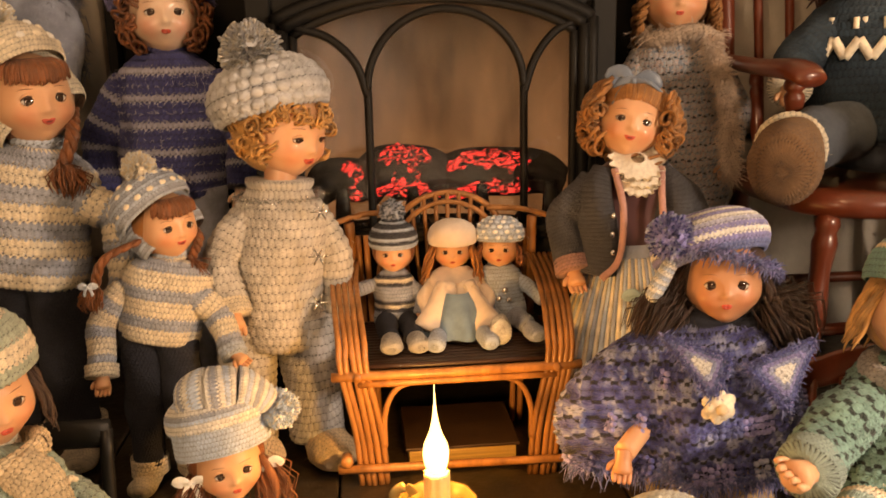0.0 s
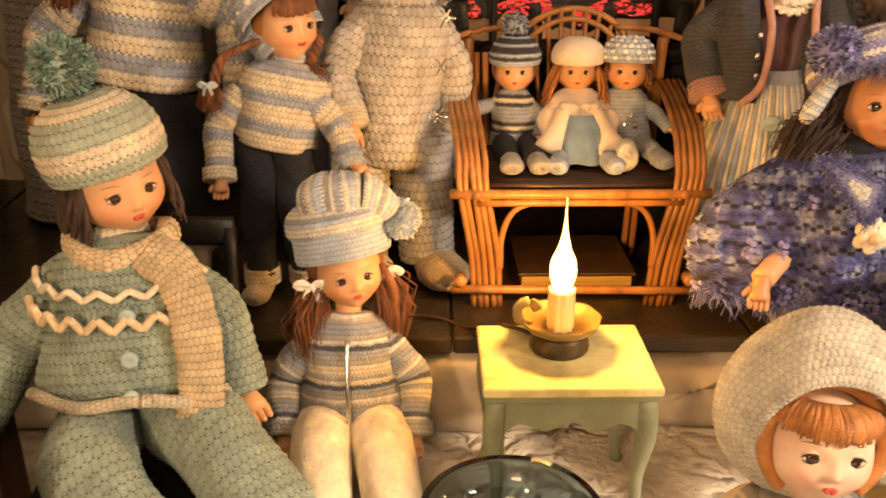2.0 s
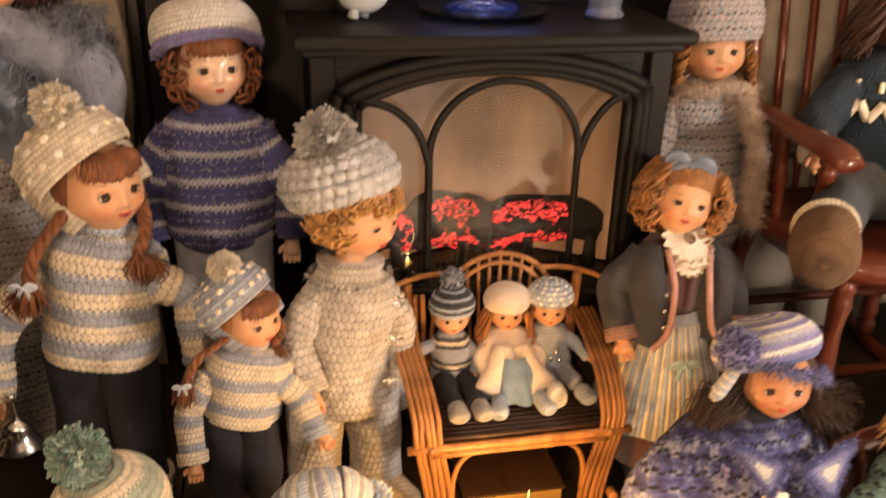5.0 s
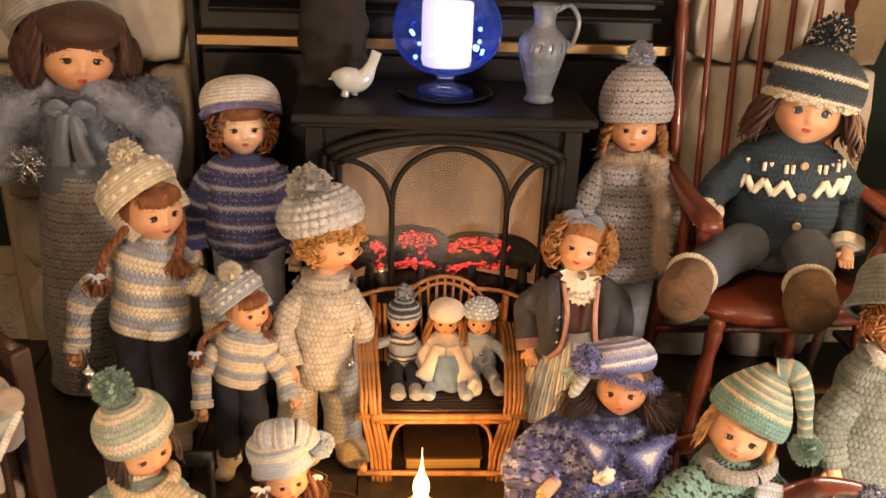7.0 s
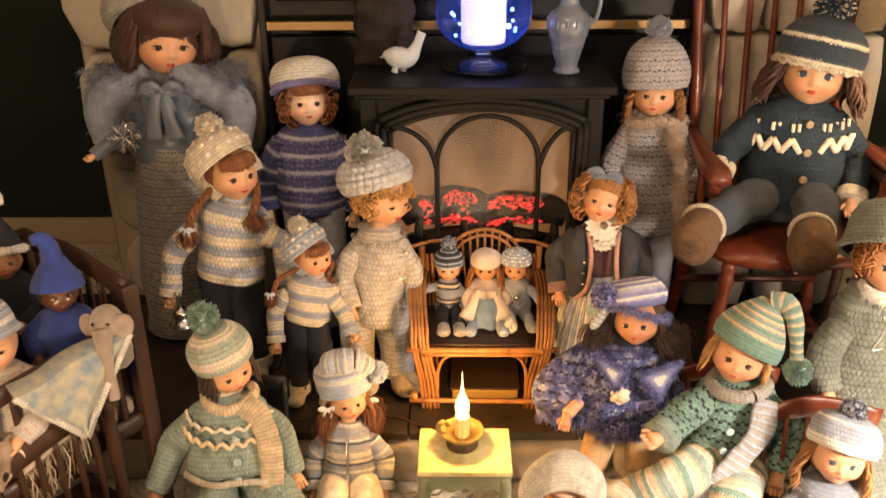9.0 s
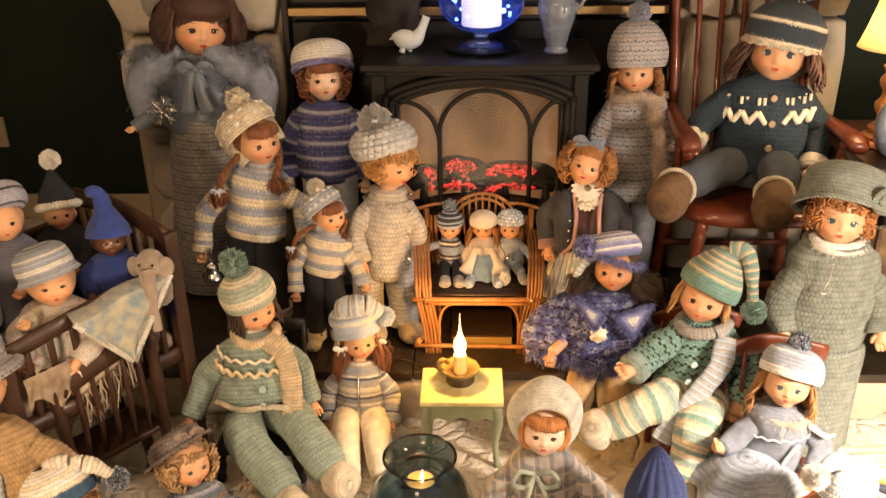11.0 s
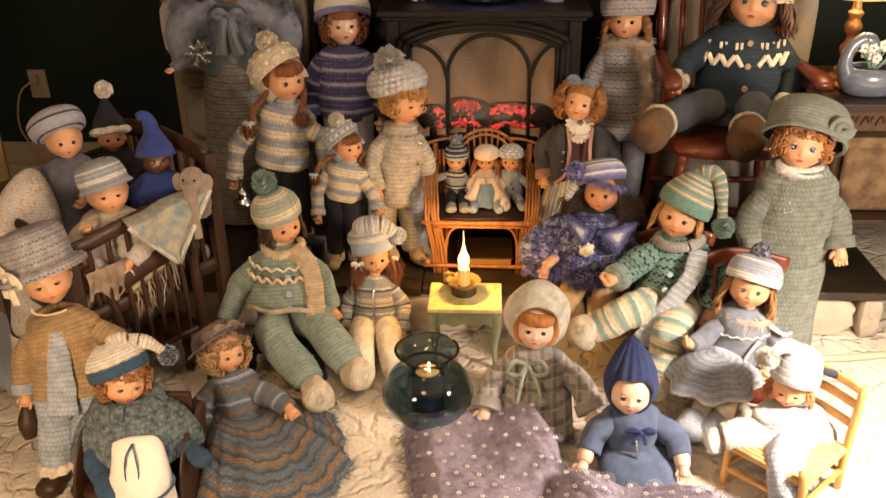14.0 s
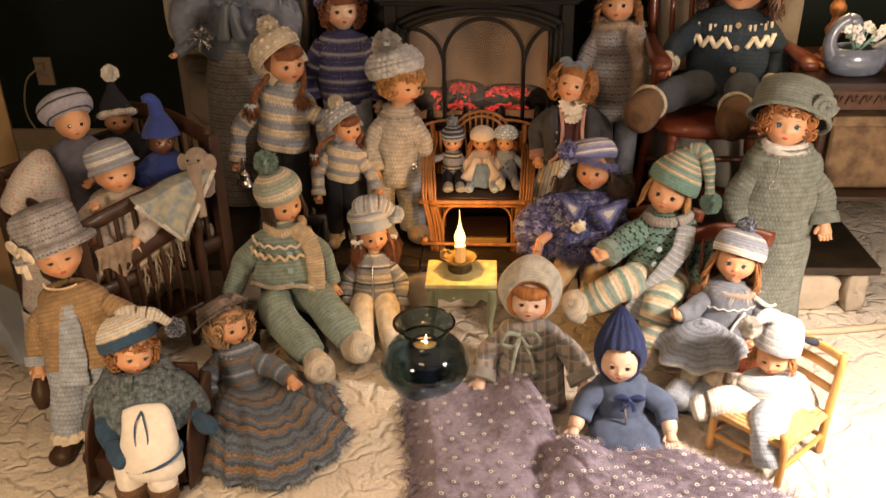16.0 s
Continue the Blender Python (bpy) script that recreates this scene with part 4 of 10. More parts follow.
class Doll(Shape):
    def __init__(self, base, head, r, yaw=0, pitch=0, roll=0, skin=SKIN, iris=IRIS_B, open_eyes=1.0, lips=CHEEK, smile=False):
        self.clear()
        self.base, self.c, self.r, self.rot = base, np.array(head, float), r, turn(yaw, pitch, roll)
        self.skin = skin
        th = np.linspace(0.03, math.pi - 0.03, 62)[:, None]
        a = np.linspace(0, 2 * math.pi, 72, endpoint=False)[None]
        x, y, z = np.sin(th) * np.cos(a), np.sin(th) * np.sin(a), -np.cos(th) * np.ones_like(a)
        low, front = np.clip(-z, 0, 1), np.clip(-y, 0, 1) ** 0.5

        def dent(cx, cz, sx, sz, both=True):
            dx = np.abs(x) - cx if both else x - cx
            return front * np.exp(-(dx / sx) ** 2 - ((z - cz) / sz) ** 2)

        w = 0.86 - 0.20 * low ** 1.7 + 0.06 * np.exp(-((z + 0.38) / 0.26) ** 2)
        q = np.stack([x * w, y * np.where(y < 0, 0.93 - 0.05 * low ** 2, 0.97 - 0.40 * low ** 1.6), z * 1.03], -1)
        q[..., 0] += np.sign(x) * 0.05 * dent(0.62, -0.36, 0.30, 0.24)
        q[..., 1] -= 0.070 * dent(0.45, -0.36, 0.24, 0.20)
        q[..., 1] -= 0.085 * dent(0, -0.82, 0.26, 0.15)
        q[..., 1] += 0.060 * dent(0.36, 0.0, 0.17, 0.12)
        q[..., 1] -= 0.020 * dent(0.34, 0.24, 0.22, 0.09)
        q[..., 1] -= 0.050 * dent(0, -0.06, 0.075, 0.15) + 0.120 * dent(0, -0.215, 0.085, 0.075) + 0.045 * dent(0.085, -0.250, 0.05, 0.045)
        q[..., 1] -= 0.050 * dent(0, -0.50, 0.21, 0.14)
        q[..., 1] += 0.030 * dent(0, -0.665, 0.15, 0.05) + 0.018 * dent(0, -0.345, 0.035, 0.06)
        self.grid(self.place(q * r), skin, uv=(2.0, 1.001))
        self.uv[-1] = self.uv[-1] + 20.0
        face = q[y < -0.1]

        def skin_y(px, pz):
            k = np.argsort((face[:, 0] - px) ** 2 + (face[:, 2] - pz) ** 2)[:4]
            return face[k, 1].mean()

        for sx in (-1, 1):
            ey = skin_y(sx * 0.325, 0.0)
            e = np.array((sx * 0.325, ey + 0.030, 0.0))
            rt = self.rot @ turn(sx * 14)
            op = open_eyes
            self.ball(self.at(e), (0.156 * r, 0.066 * r, 0.116 * r * op), WHITE_EYE, 16, rt)
            self.ball(self.at(e + (-sx * 0.004, -0.034, 0.004)), (0.116 * r, 0.044 * r, 0.112 * r * op), iris, 16, rt)
            self.ball(self.at(e + (-sx * 0.004, -0.060, 0.004)), (0.046 * r, 0.019 * r, 0.048 * r * op), PUPIL, 10, rt)
            top = [self.at(e + (dx, -0.064 + 1.5 * dx * dx + 0.05 * dx * sx, 0.104 * op - 3.4 * op * dx * dx)) for dx in (-0.165, -0.09, 0, 0.09, 0.165)]
            self.tube(top, r * np.array([0.008, 0.019, 0.023, 0.021, 0.012]), LASH, 6, 14)
            lid = [p + self.rot @ np.array((0, 0.022, 0.034)) * r for p in top]
            self.tube(lid, r * np.array([0.014, 0.034, 0.042, 0.034, 0.014]), skin, 8, 14)
            under = [self.at(e + (dx, -0.052 + 1.3 * dx * dx, -0.104 * op + 3.2 * op * dx * dx)) for dx in (-0.15, -0.08, 0, 0.08, 0.15)]
            self.tube(under, r * np.array([0.004, 0.008, 0.009, 0.008, 0.004]), LASH, 5, 12)
            lid = [p + self.rot @ np.array((0, 0.018, -0.022)) * r for p in under]
            self.tube(lid, r * np.array([0.010, 0.022, 0.026, 0.022, 0.010]), skin, 8, 14)
            brow = [self.at((sx * (0.335 + dx), skin_y(sx * (0.335 + dx), 0.26 - 0.9 * dx * dx) + 0.002, 0.26 - 0.9 * dx * dx)) for dx in (-0.15, -0.05, 0.06, 0.16)]
            self.tube(brow, r * np.array([0.005, 0.011, 0.010, 0.004]), BROW, 5, 10)
            self.ball(self.at((sx * 0.87, 0.08, -0.12)), (0.06 * r, 0.12 * r, 0.18 * r), skin, 10, self.rot @ turn(sx * 12))
        mz = -0.475
        wide = 0.150 if smile else 0.118
        for up, thick in ((1, 0.036), (-1, 0.042)):
            lip = []
            for dx in (-1, -0.55, 0, 0.55, 1):
                zz = mz + up * (0.030 * (1 - dx * dx) - (0.012 if up > 0 and dx == 0 else 0)) + (0.055 if smile else 0.012) * dx * dx
                lip.append(self.at((dx * wide, skin_y(dx * wide, zz) - 0.004, zz)))
            self.tube(lip, r * np.array([0.006, thick * 0.9, thick, thick * 0.9, 0.006]), lips, 8, 16)
        seam = [self.at((dx * wide, skin_y(dx * wide, mz) - 0.030 * (1 - dx * dx), mz + (0.055 if smile else 0.012) * dx * dx)) for dx in (-1, -0.5, 0, 0.5, 1)]
        self.tube(seam, r * np.array([0.004, 0.009 if not smile else 0.020, 0.011 if not smile else 0.026, 0.009 if not smile else 0.020, 0.004]), MOUTH, 6, 14)

    def place(self, q):
        return self.c + q @ self.rot.T

    def at(self, q):
        return self.c + self.rot @ (np.asarray(q, float) * self.r)

    def tagged_done(self, label, group=""):
        ob = self.done("doll", self.base)
        return tagged(ob, label, "doll", group)

    # hair
    def cap_hair(self, mat, size=1.03, back=0.10, up=0.06):
        self.ball(self.at((0, back + 0.20, up)), (self.r * size, self.r * size * 0.84, self.r * size), mat, 26, self.rot)

    def locks(self, mat, length=1.1, spread=1.05, n=34, thick=0.11, wave=0.10, lo=40, hi=320, top=0.35, flare=0.15, curl=0):
        """Locks that hang from the scalp all round but for the face; angles from the front."""
        n, thick = int(n * 3.2), thick * 0.46
        r = self.r
        for k in range(n):
            ang = radians(lo + (hi - lo) * (k + random.uniform(-0.4, 0.4)) / (n - 1))
            d = np.array((math.sin(ang), -math.cos(ang), 0))
            ln = length * random.uniform(0.8, 1.1)
            z0 = top + random.uniform(-0.15, 0.2)
            pts = []
            m = 7 if not curl else 14
            for i in range(m):
                t = i / (m - 1)
                rad = spread * (0.86 + 0.16 * math.sin(min(1, t * 1.6) * math.pi / 2)) + flare * t
                q = d * rad
                q = q + np.array((0, 0.06, z0 - ln * t))
                ph = k * 1.7
                tw = wave if not curl else curl
                fr = 7 if not curl else 20
                q = q + np.array((math.sin(t * fr + ph), math.cos(t * fr + ph), 0)) * tw * (0.3 + t if not curl else 1)
                pts.append(self.at(q))
            w = thick * r * random.uniform(0.8, 1.2)
            self.tube(pts, [w * 0.6, w, w * 0.9, w * 0.25], mat, 5, int(m * 1.6))

    def curls(self, mat, n=60, lo=35, hi=325, z=(-0.7, 0.6), size=0.17, out=1.02, front=False):
        """Small ring curls over the head."""
        r, n = self.r, int(n * 1.7)
        for k in range(n):
            ang = radians(random.uniform(lo, hi)) if not front else radians(random.uniform(-lo, lo))
            zz = random.uniform(*z)
            rad = math.sqrt(max(0.1, 1 - (zz * 0.9) ** 2)) * out
            c = np.array((math.sin(ang) * rad, -math.cos(ang) * rad + 0.05, zz))
            s = size * random.uniform(0.7, 1.2)
            ax = np.random.normal(size=3)
            ax /= np.linalg.norm(ax)
            b1 = np.cross(ax, (0.2, 0.5, 1))
            b1 /= np.linalg.norm(b1)
            b2 = np.cross(ax, b1)
            pts = []
            for i in range(13):
                t = i / 12 * 2 * math.pi * 1.4
                pts.append(self.at(c + (b1 * math.cos(t) + b2 * math.sin(t)) * s * (1 - 0.03 * i) + ax * s * 0.09 * i))
            self.tube(pts, r * size * 0.22, mat, 5, 18)

    def bangs(self, mat, z=0.32, n=16, width=0.75, top=0.8, thick=0.085):
        r, n, thick = self.r, int(n * 2.8), thick * 0.46
        for k in range(n):
            x = width * (2 * (k + random.uniform(-0.3, 0.3)) / (n - 1) - 1)
            y0 = -math.sqrt(max(0.02, 0.95 - x * x))
            zz = z + 0.18 * x * x + random.uniform(-0.06, 0.05)
            self.tube([self.at((x * 0.6, y0 * 0.62, top + 0.06)), self.at((x * 0.9, y0 * 0.93, (top + zz) / 2 + 0.1)), self.at((x, y0 * 0.985 + 0.02, zz))],
                      [thick * r * 0.8, thick * r, thick * r * 0.35], mat, 6, 9)

    def braid(self, mat, pts, rad):
        p = spline(pts, 60)
        for ph in (0, 2.094, 4.189):
            t = np.linspace(0, 14, 60)
            q = p + np.stack([np.cos(t + ph), np.sin(t + ph), np.zeros(60)], 1) * rad * 0.5
            self.tube(q[::2], rad * 0.55, mat, 6, 60)

    # hats, in units of the head
    def hat(self, prof, mats, knit=KN, lean=(0, 0, 0), off=(0, 0, 0), squash=(1, 1.04), fold=None):
        rot = self.rot @ turn(*lean)
        pr = [(a * self.r, b * self.r) for a, b in prof]
        self.lathe(self.at(off), rot, pr, mats, knit=knit, squash=squash, fold=fold)
        return rot

    def bobbles(self, prof, mat, rows, lean=(0, 0, 0), off=(0, 0, 0), size=0.12, gap=2.5):
        """Popcorn stitches over a hat."""
        rot = self.rot @ turn(*lean)
        p = spline(np.array(prof) * self.r, rows + 2)[1:-1]
        for i, (a, b) in enumerate(p):
            n = max(3, int(2 * math.pi * a / (size * self.r * gap)))
            for k in range(n):
                t = 2 * math.pi * (k + 0.5 * (i % 2)) / n
                q = rot @ np.array((a * math.cos(t), a * math.sin(t) * 1.04, b))
                up = np.array((a * math.cos(t), a * math.sin(t), 0.35 * self.r))
                up = rot @ (up / np.linalg.norm(up))
                s1 = np.cross(up, rot @ np.array((0, 0, 1.0)))
                s1 /= np.linalg.norm(s1) + 1e-9
                self.ball(self.at(off) + q - up * size * self.r * 0.15, (size * self.r * 1.15, size * self.r * 0.9, size * self.r * 0.62), mat[(i + k) % len(mat)] if isinstance(mat, list) else mat, 12, np.stack([s1, np.cross(up, s1), up], 1))

    # body
    def torso(self, neck, hip, wide, deep, mats, knit=KN, hem=1.08, neckr=0.42, collar=None):
        """From the hip up to the neck; wide and deep are half sizes at the chest."""
        neck, hip = np.array(neck, float), np.array(hip, float)
        wide, deep = wide * 0.94, deep * 0.94
        neck = neck + (0, 0, 0.18 * self.r)
        d = neck - hip
        path = [hip, hip + d * 0.10, hip + d * 0.45, hip + d * 0.70, hip + d * 0.84, hip + d * 0.93, neck]
        rad = [(wide * 0.92 * hem, deep * 0.94), (wide * hem, deep * 1.04), (wide * 0.98, deep * 1.04), (wide * 1.04, deep * 0.98), (wide * 0.98, deep * 0.86), (wide * 0.76, deep * 0.72), (neckr * self.r, neckr * self.r)]
        self.tube(path, rad, mats, knit=knit, n=28, rings=24, wobble=0.0 if knit else 0.055 * wide)
        self.tube([neck - d * 0.06, (neck + self.c) / 2, self.c - (0, 0, 0.5 * self.r)], [0.36 * self.r] * 3, self.skin, 14)
        if collar:
            self.tube([neck - (0, 0, 0.10 * self.r), neck + (0, 0, 0.06 * self.r), neck + (0, 0, 0.26 * self.r)], [(0.50 * self.r, 0.50 * self.r), (0.56 * self.r, 0.54 * self.r), (0.47 * self.r, 0.46 * self.r)], collar, knit=(knit[0] * 0.8, knit[1], knit[2]) if knit else None, n=20)

    def arm(self, pts, r0, r1, mats, knit=KN, hand=True, cuff=None, mitten=None, reach=None):
        pts = [np.array(p, float) for p in pts]
        r0, r1 = r0 * 0.80, r1 * 0.86
        a = np.array((self.c[0], pts[0][1], pts[0][2] + r0 * 0.25))
        v = pts[0] - a
        pts[0] = a + v * max(0.0, 1 - r0 * 0.9 / (np.linalg.norm(v) + 1e-9))
        pts.insert(1, (pts[0] * 0.45 + pts[1] * 0.55) + (v / (np.linalg.norm(v) + 1e-9)) * r0 * 0.18)
        side = (0, 1, 0)
        self.tube(pts, np.interp(np.linspace(0, 1, len(pts)), [0, 0.28, 1], [r0 * 0.80, r0, r1]), mats, knit=knit, n=14, side=side, rings=None if knit else 16, wobble=0.0 if knit else 0.10 * r0)
        d = pts[-1] - pts[-2]
        d /= np.linalg.norm(d)
        w = pts[-1]
        if cuff:
            self.tube([w - d * r1 * 0.8, w + d * r1 * 0.15], [r1 * 1.18, r1 * 1.22], cuff, knit=(0.006, 0.006, 0.0016), side=side)
        if mitten:
            self.tube([w, w + d * r1 * 1.4, w + d * r1 * 2.6, w + d * r1 * 3.0], [r1 * 0.8, r1 * 1.05, r1 * 0.9, r1 * 0.3], mitten, knit=FINE, side=side)
        elif hand:
            self.hand(w, d if reach is None else np.array(reach, float), r1 * 0.82)

    def hand(self, w, d, s):
        d = d / np.linalg.norm(d)
        up = np.array((0, -0.5, 0.86))
        a = np.cross(d, up)
        if np.linalg.norm(a) < 0.2:
            a = np.array((1.0, 0, 0))
        a /= np.linalg.norm(a)
        self.tube([w - d * s * 0.4, w + d * s * 0.4, w + d * s * 1.1, w + d * s * 1.35], [s * 0.6, s * 0.62, (s * 0.75), s * 0.5], self.skin, 10, side=a)
        for k in range(4):
            b = w + d * s * 1.15 + a * s * (k - 1.5) * 0.36
            curve = np.cross(a, d)
            self.tube([b, b + d * s * 0.5 + curve * s * 0.10, b + d * s * (0.85 - 0.08 * abs(k - 1.5)) + curve * s * 0.32], [s * 0.22, s * 0.2, s * 0.13], self.skin, 7, 7)
        b = w + d * s * 0.55 + a * s * 0.55
        self.tube([b, b + a * s * 0.35 + d * s * 0.3, b + a * s * 0.45 + d * s * 0.65], [s * 0.24, s * 0.22, s * 0.13], self.skin, 7, 7)

    def leg(self, pts, r0, r1, mats, knit=KN):
        self.tube(pts, np.interp(np.linspace(0, 1, len(pts)), [0, 1], [r0, r1]), mats, knit=knit, n=16, rings=None if knit else 18)

    def shoe(self, heel, toe, w, h, mat, knit=None, sole=None, cuff=None):
        heel, toe = np.array(heel, float), np.array(toe, float)
        d = toe - heel
        self.tube([heel - d * 0.10, heel + d * 0.05, heel + d * 0.45, heel + d * 0.8, toe, toe + d * 0.06],
                  [(w * 0.35, h * 0.4), (w * 0.85, h * 0.95), (w * 0.95, h), (w * 1.08, h * 0.85), (w * 0.75, h * 0.6), (w * 0.2, h * 0.2)], mat, knit=knit, n=16, rings=None if knit else 16, side=(1, 0, 0) if abs(d[0]) < abs(d[1]) + abs(d[2]) else (0, 1, 0))
        if cuff:
            self.tube([heel + d * 0.1 + (0, 0, h * 0.7), heel + d * 0.1 + (0, 0, h * 1.25)], [w * 0.95, w * 1.0], cuff, knit=(0.006, 0.006, 0.0018))

    def buttons(self, pts, rad, mat):
        for p in pts:
            self.lathe(p, turn() @ np.array(Euler((radians(90), 0, 0)).to_matrix()), [(0.0005, rad * 0.3), (rad * 0.8, rad * 0.35), (rad, rad * 0.15), (rad, -rad * 0.2)], mat, 14, 10)

    def scarf(self, pts, w, t, mats, knit=KN, fringe=None):
        self.tube(pts, [(w, t)] * len(pts), mats, knit=knit)
        if fringe:
            e = np.array(pts[-1], float)
            x = np.linspace(-w, w, 9)
            p0 = e + np.stack([x, 0 * x, 0 * x], 1)
            dn = np.stack([x * 0.3, 0 * x - 0.004, 0 * x - 0.035], 1)
            self.hairs(p0, p0 + dn * 0.5, p0 + dn, 0.0028, fringe, 0.7)


def zigzag(d, centre, rx, ry, z, h, n, rad, mat, lo=200, hi=340):
    """A raised zigzag of yarn round the front of a yoke."""
    a = np.radians(np.linspace(lo, hi, n))
    p = np.stack([centre[0] + rx * np.cos(a), centre[1] + ry * np.sin(a), z + h * (np.arange(n) % 2)], 1)
    for k in range(n - 1):
        d.tube([p[k], (p[k] + p[k + 1]) / 2, p[k + 1]], rad, mat, 7, 6)


def bow(d, c, s, mat, rot=None):
    c = np.array(c, float)
    rot = np.eye(3) if rot is None else rot
    for sx in (-1, 1):
        d.tube([c + rot @ np.array((0, 0, 0)), c + rot @ np.array((sx * s * 0.6, -0.1 * s, s * 0.35)), c + rot @ np.array((sx * s * 1.1, 0, s * 0.05)), c + rot @ np.array((sx * s * 0.5, 0.1 * s, -s * 0.2)), c],
               [(s * 0.06, s * 0.16), (s * 0.05, s * 0.30), (s * 0.05, s * 0.3), (s * 0.05, s * 0.26), (s * 0.06, s * 0.14)], mat, 10, 24, side=(0, 1, 0))
        d.tube([c, c + rot @ np.array((sx * s * 0.4, -0.1 * s, -s * 0.6)), c + rot @ np.array((sx * s * 0.55, -0.05 * s, -s * 1.3))], [(s * 0.03, s * 0.12), (s * 0.03, s * 0.2), (s * 0.03, s * 0.22)], mat, 8, 14, side=(0, 1, 0))
    d.ball(c + rot @ np.array((0, -0.1 * s, 0)), s * 0.19, mat, 10)




# a tall doll in a fur stole and a long grey lace-knit dress, beside the chimney stones
d = Doll((-0.66, 1.50, HEARTH), (-0.640, 1.500, 0.938), 0.084, yaw=26, pitch=-6, roll=6, skin=SKIN, open_eyes=0.75)
d.cap_hair(HAIR_WINE, 1.16)
d.ball(d.at((0.02, -0.13, 0.66)), (d.r * 1.10, d.r * 0.92, d.r * 0.62), HAIR_WINE, 26, d.rot)
d.locks(HAIR_WINE, 1.30, 1.16, 64, 0.15, 0.05, 52, 308, 0.75, 0.12)
for s in (-1, 1):
    side = np.random.normal(size=(1500, 3)) * (0.20, 0.26, 0.34)
    side /= np.maximum(1, np.linalg.norm(side / (0.34, 0.44, 0.58), axis=1))[:, None]
    root = np.array([d.at(q) for q in side * (0.5, 0.8, 0.9) + (s * 0.98, -0.08, 0.10)])
    bend = np.array([d.at(q) for q in side * 1.1 + (s * 1.16, -0.12, -0.14)])
    tip = np.array([d.at(q) for q in side * (1.0, 1.0, 0.8) + (s * 1.06, -0.20, -0.48)])
    d.hairs(root, bend, tip, 0.0013, HAIR_WINE, 0.5)
for k in range(150):
    f = random.uniform(-1, 1)
    far = abs(f) ** 0.7 * (1 if f > 0 else -1)
    p0 = np.array((-0.30 + random.uniform(-0.06, 0.06), -0.50 + random.uniform(-0.2, 0.5), 1.14))
    p2 = np.array((1.04 * far, -0.86 + 0.66 * abs(far) ** 2 + random.uniform(-0.04, 0.04), 0.42 - 0.40 * abs(far) ** 1.5 - 0.10 * (far > 0)))
    d.tube([d.at(p0), d.at((p0 + p2) / 2 * (1.0, 1.12, 1.0) + (0.0, -0.06, 0.14)), d.at(p2), d.at(p2 * (1.04, 1.0, 1.0) + (0, 0.06, -0.30 * abs(far)))], [0.0022, 0.0034, 0.0030, 0.0012], HAIR_WINE, 5, 12)
d.hat([(1.20, 0.50), (1.34, 0.62), (1.36, 0.95), (1.10, 1.36), (0.6, 1.62), (0.05, 1.70)], GREY, KN, (0, 40, -16), (-0.10, 0.40, 0.0))
d.torso((-0.645, 1.50, 0.862), (-0.665, 1.50, 0.64), 0.105, 0.07, SATIN, None)
d.tube([(-0.665, 1.50, 0.70), (-0.67, 1.50, 0.55), (-0.68, 1.49, 0.35), (-0.69, 1.48, 0.16)], [(0.085, 0.07), (0.095, 0.08), (0.10, 0.085), (0.105, 0.09)], GREYLACE, knit=(0.0115, 0.0105, 0.0045))
for s in (-1, 1):
    c = np.array((-0.65 + s * (0.125 + 0.012 * s), 1.475, 0.80))
    d.tube([(-0.65 + s * 0.03, 1.47, 0.865), c + (s * 0.03, -0.02, 0.0), c + (s * 0.035, -0.03, -0.10)], [0.036, 0.046, 0.036], FUR, 16, 20, side=(0, 1, 0))
    pts = np.array([c + np.clip(np.random.normal(size=3), -1.5, 1.5) * (0.040, 0.030, 0.052) for _ in range(900)])
    d.fuzz(pts, 0.027, 0.0010, FUR, 5600, 0.35)
d.fuzz(np.array([(-0.65 + math.cos(a) * 0.08, 1.49 + math.sin(a) * 0.065, 0.853) for a in np.linspace(0, 6.28, 40)]), 0.028, 0.0008, FUR, 2600, 0.2)
bow(d, (-0.635, 1.405, 0.838), 0.038, SATIN)
d.tube([(-0.63, 1.405, 0.83), (-0.625, 1.40, 0.775), (-0.612, 1.40, 0.72)], [(0.012, 0.004), (0.016, 0.004), (0.022, 0.004)], SATIN, 8, 18)
d.tube([(-0.65, 1.405, 0.83), (-0.66, 1.40, 0.77), (-0.665, 1.40, 0.72)], [(0.012, 0.004), (0.015, 0.004), (0.02, 0.004)], SATIN, 8, 18)
d.arm([(-0.745, 1.44, 0.74), (-0.79, 1.41, 0.70), (-0.815, 1.385, 0.685)], 0.028, 0.018, SATIN, None, reach=(-0.6, -0.6, -0.3))
d.arm([(-0.545, 1.45, 0.74), (-0.53, 1.42, 0.69), (-0.55, 1.40, 0.63)], 0.028, 0.018, SATIN, None)
d.tagged_done("tall auburn doll in blue-grey fur stole and long lace-knit dress")

# a glossy-faced doll in a dark blue striped pullover and a white beret, beside the stove
d = Doll((-0.31, 1.45, HEARTH), (-0.302, 1.445, 0.803), 0.060, yaw=14, pitch=3, skin=PALE, open_eyes=0.8)
d.cap_hair(HAIR_AUB, 1.06)
d.curls(HAIR_AUB, 60, 46, 314, (-0.8, 0.3), 0.2, 1.06)
d.bangs(HAIR_AUB, 0.36, 15, 0.66, 0.85, 0.12)
d.hat([(1.04, 0.42), (1.18, 0.30), (1.32, 0.36), (1.38, 0.54), (1.36, 0.92), (1.14, 1.34), (0.66, 1.58), (0.05, 1.64)], [LAV] * 4 + [WHITE] * 40, KN, lean=(0, 22, 0), off=(0, 0.16, 0.02), fold=lambda a, t: 1 + 0.05 * np.cos(a * 15) * np.clip(1 - t * 4, 0, 1))
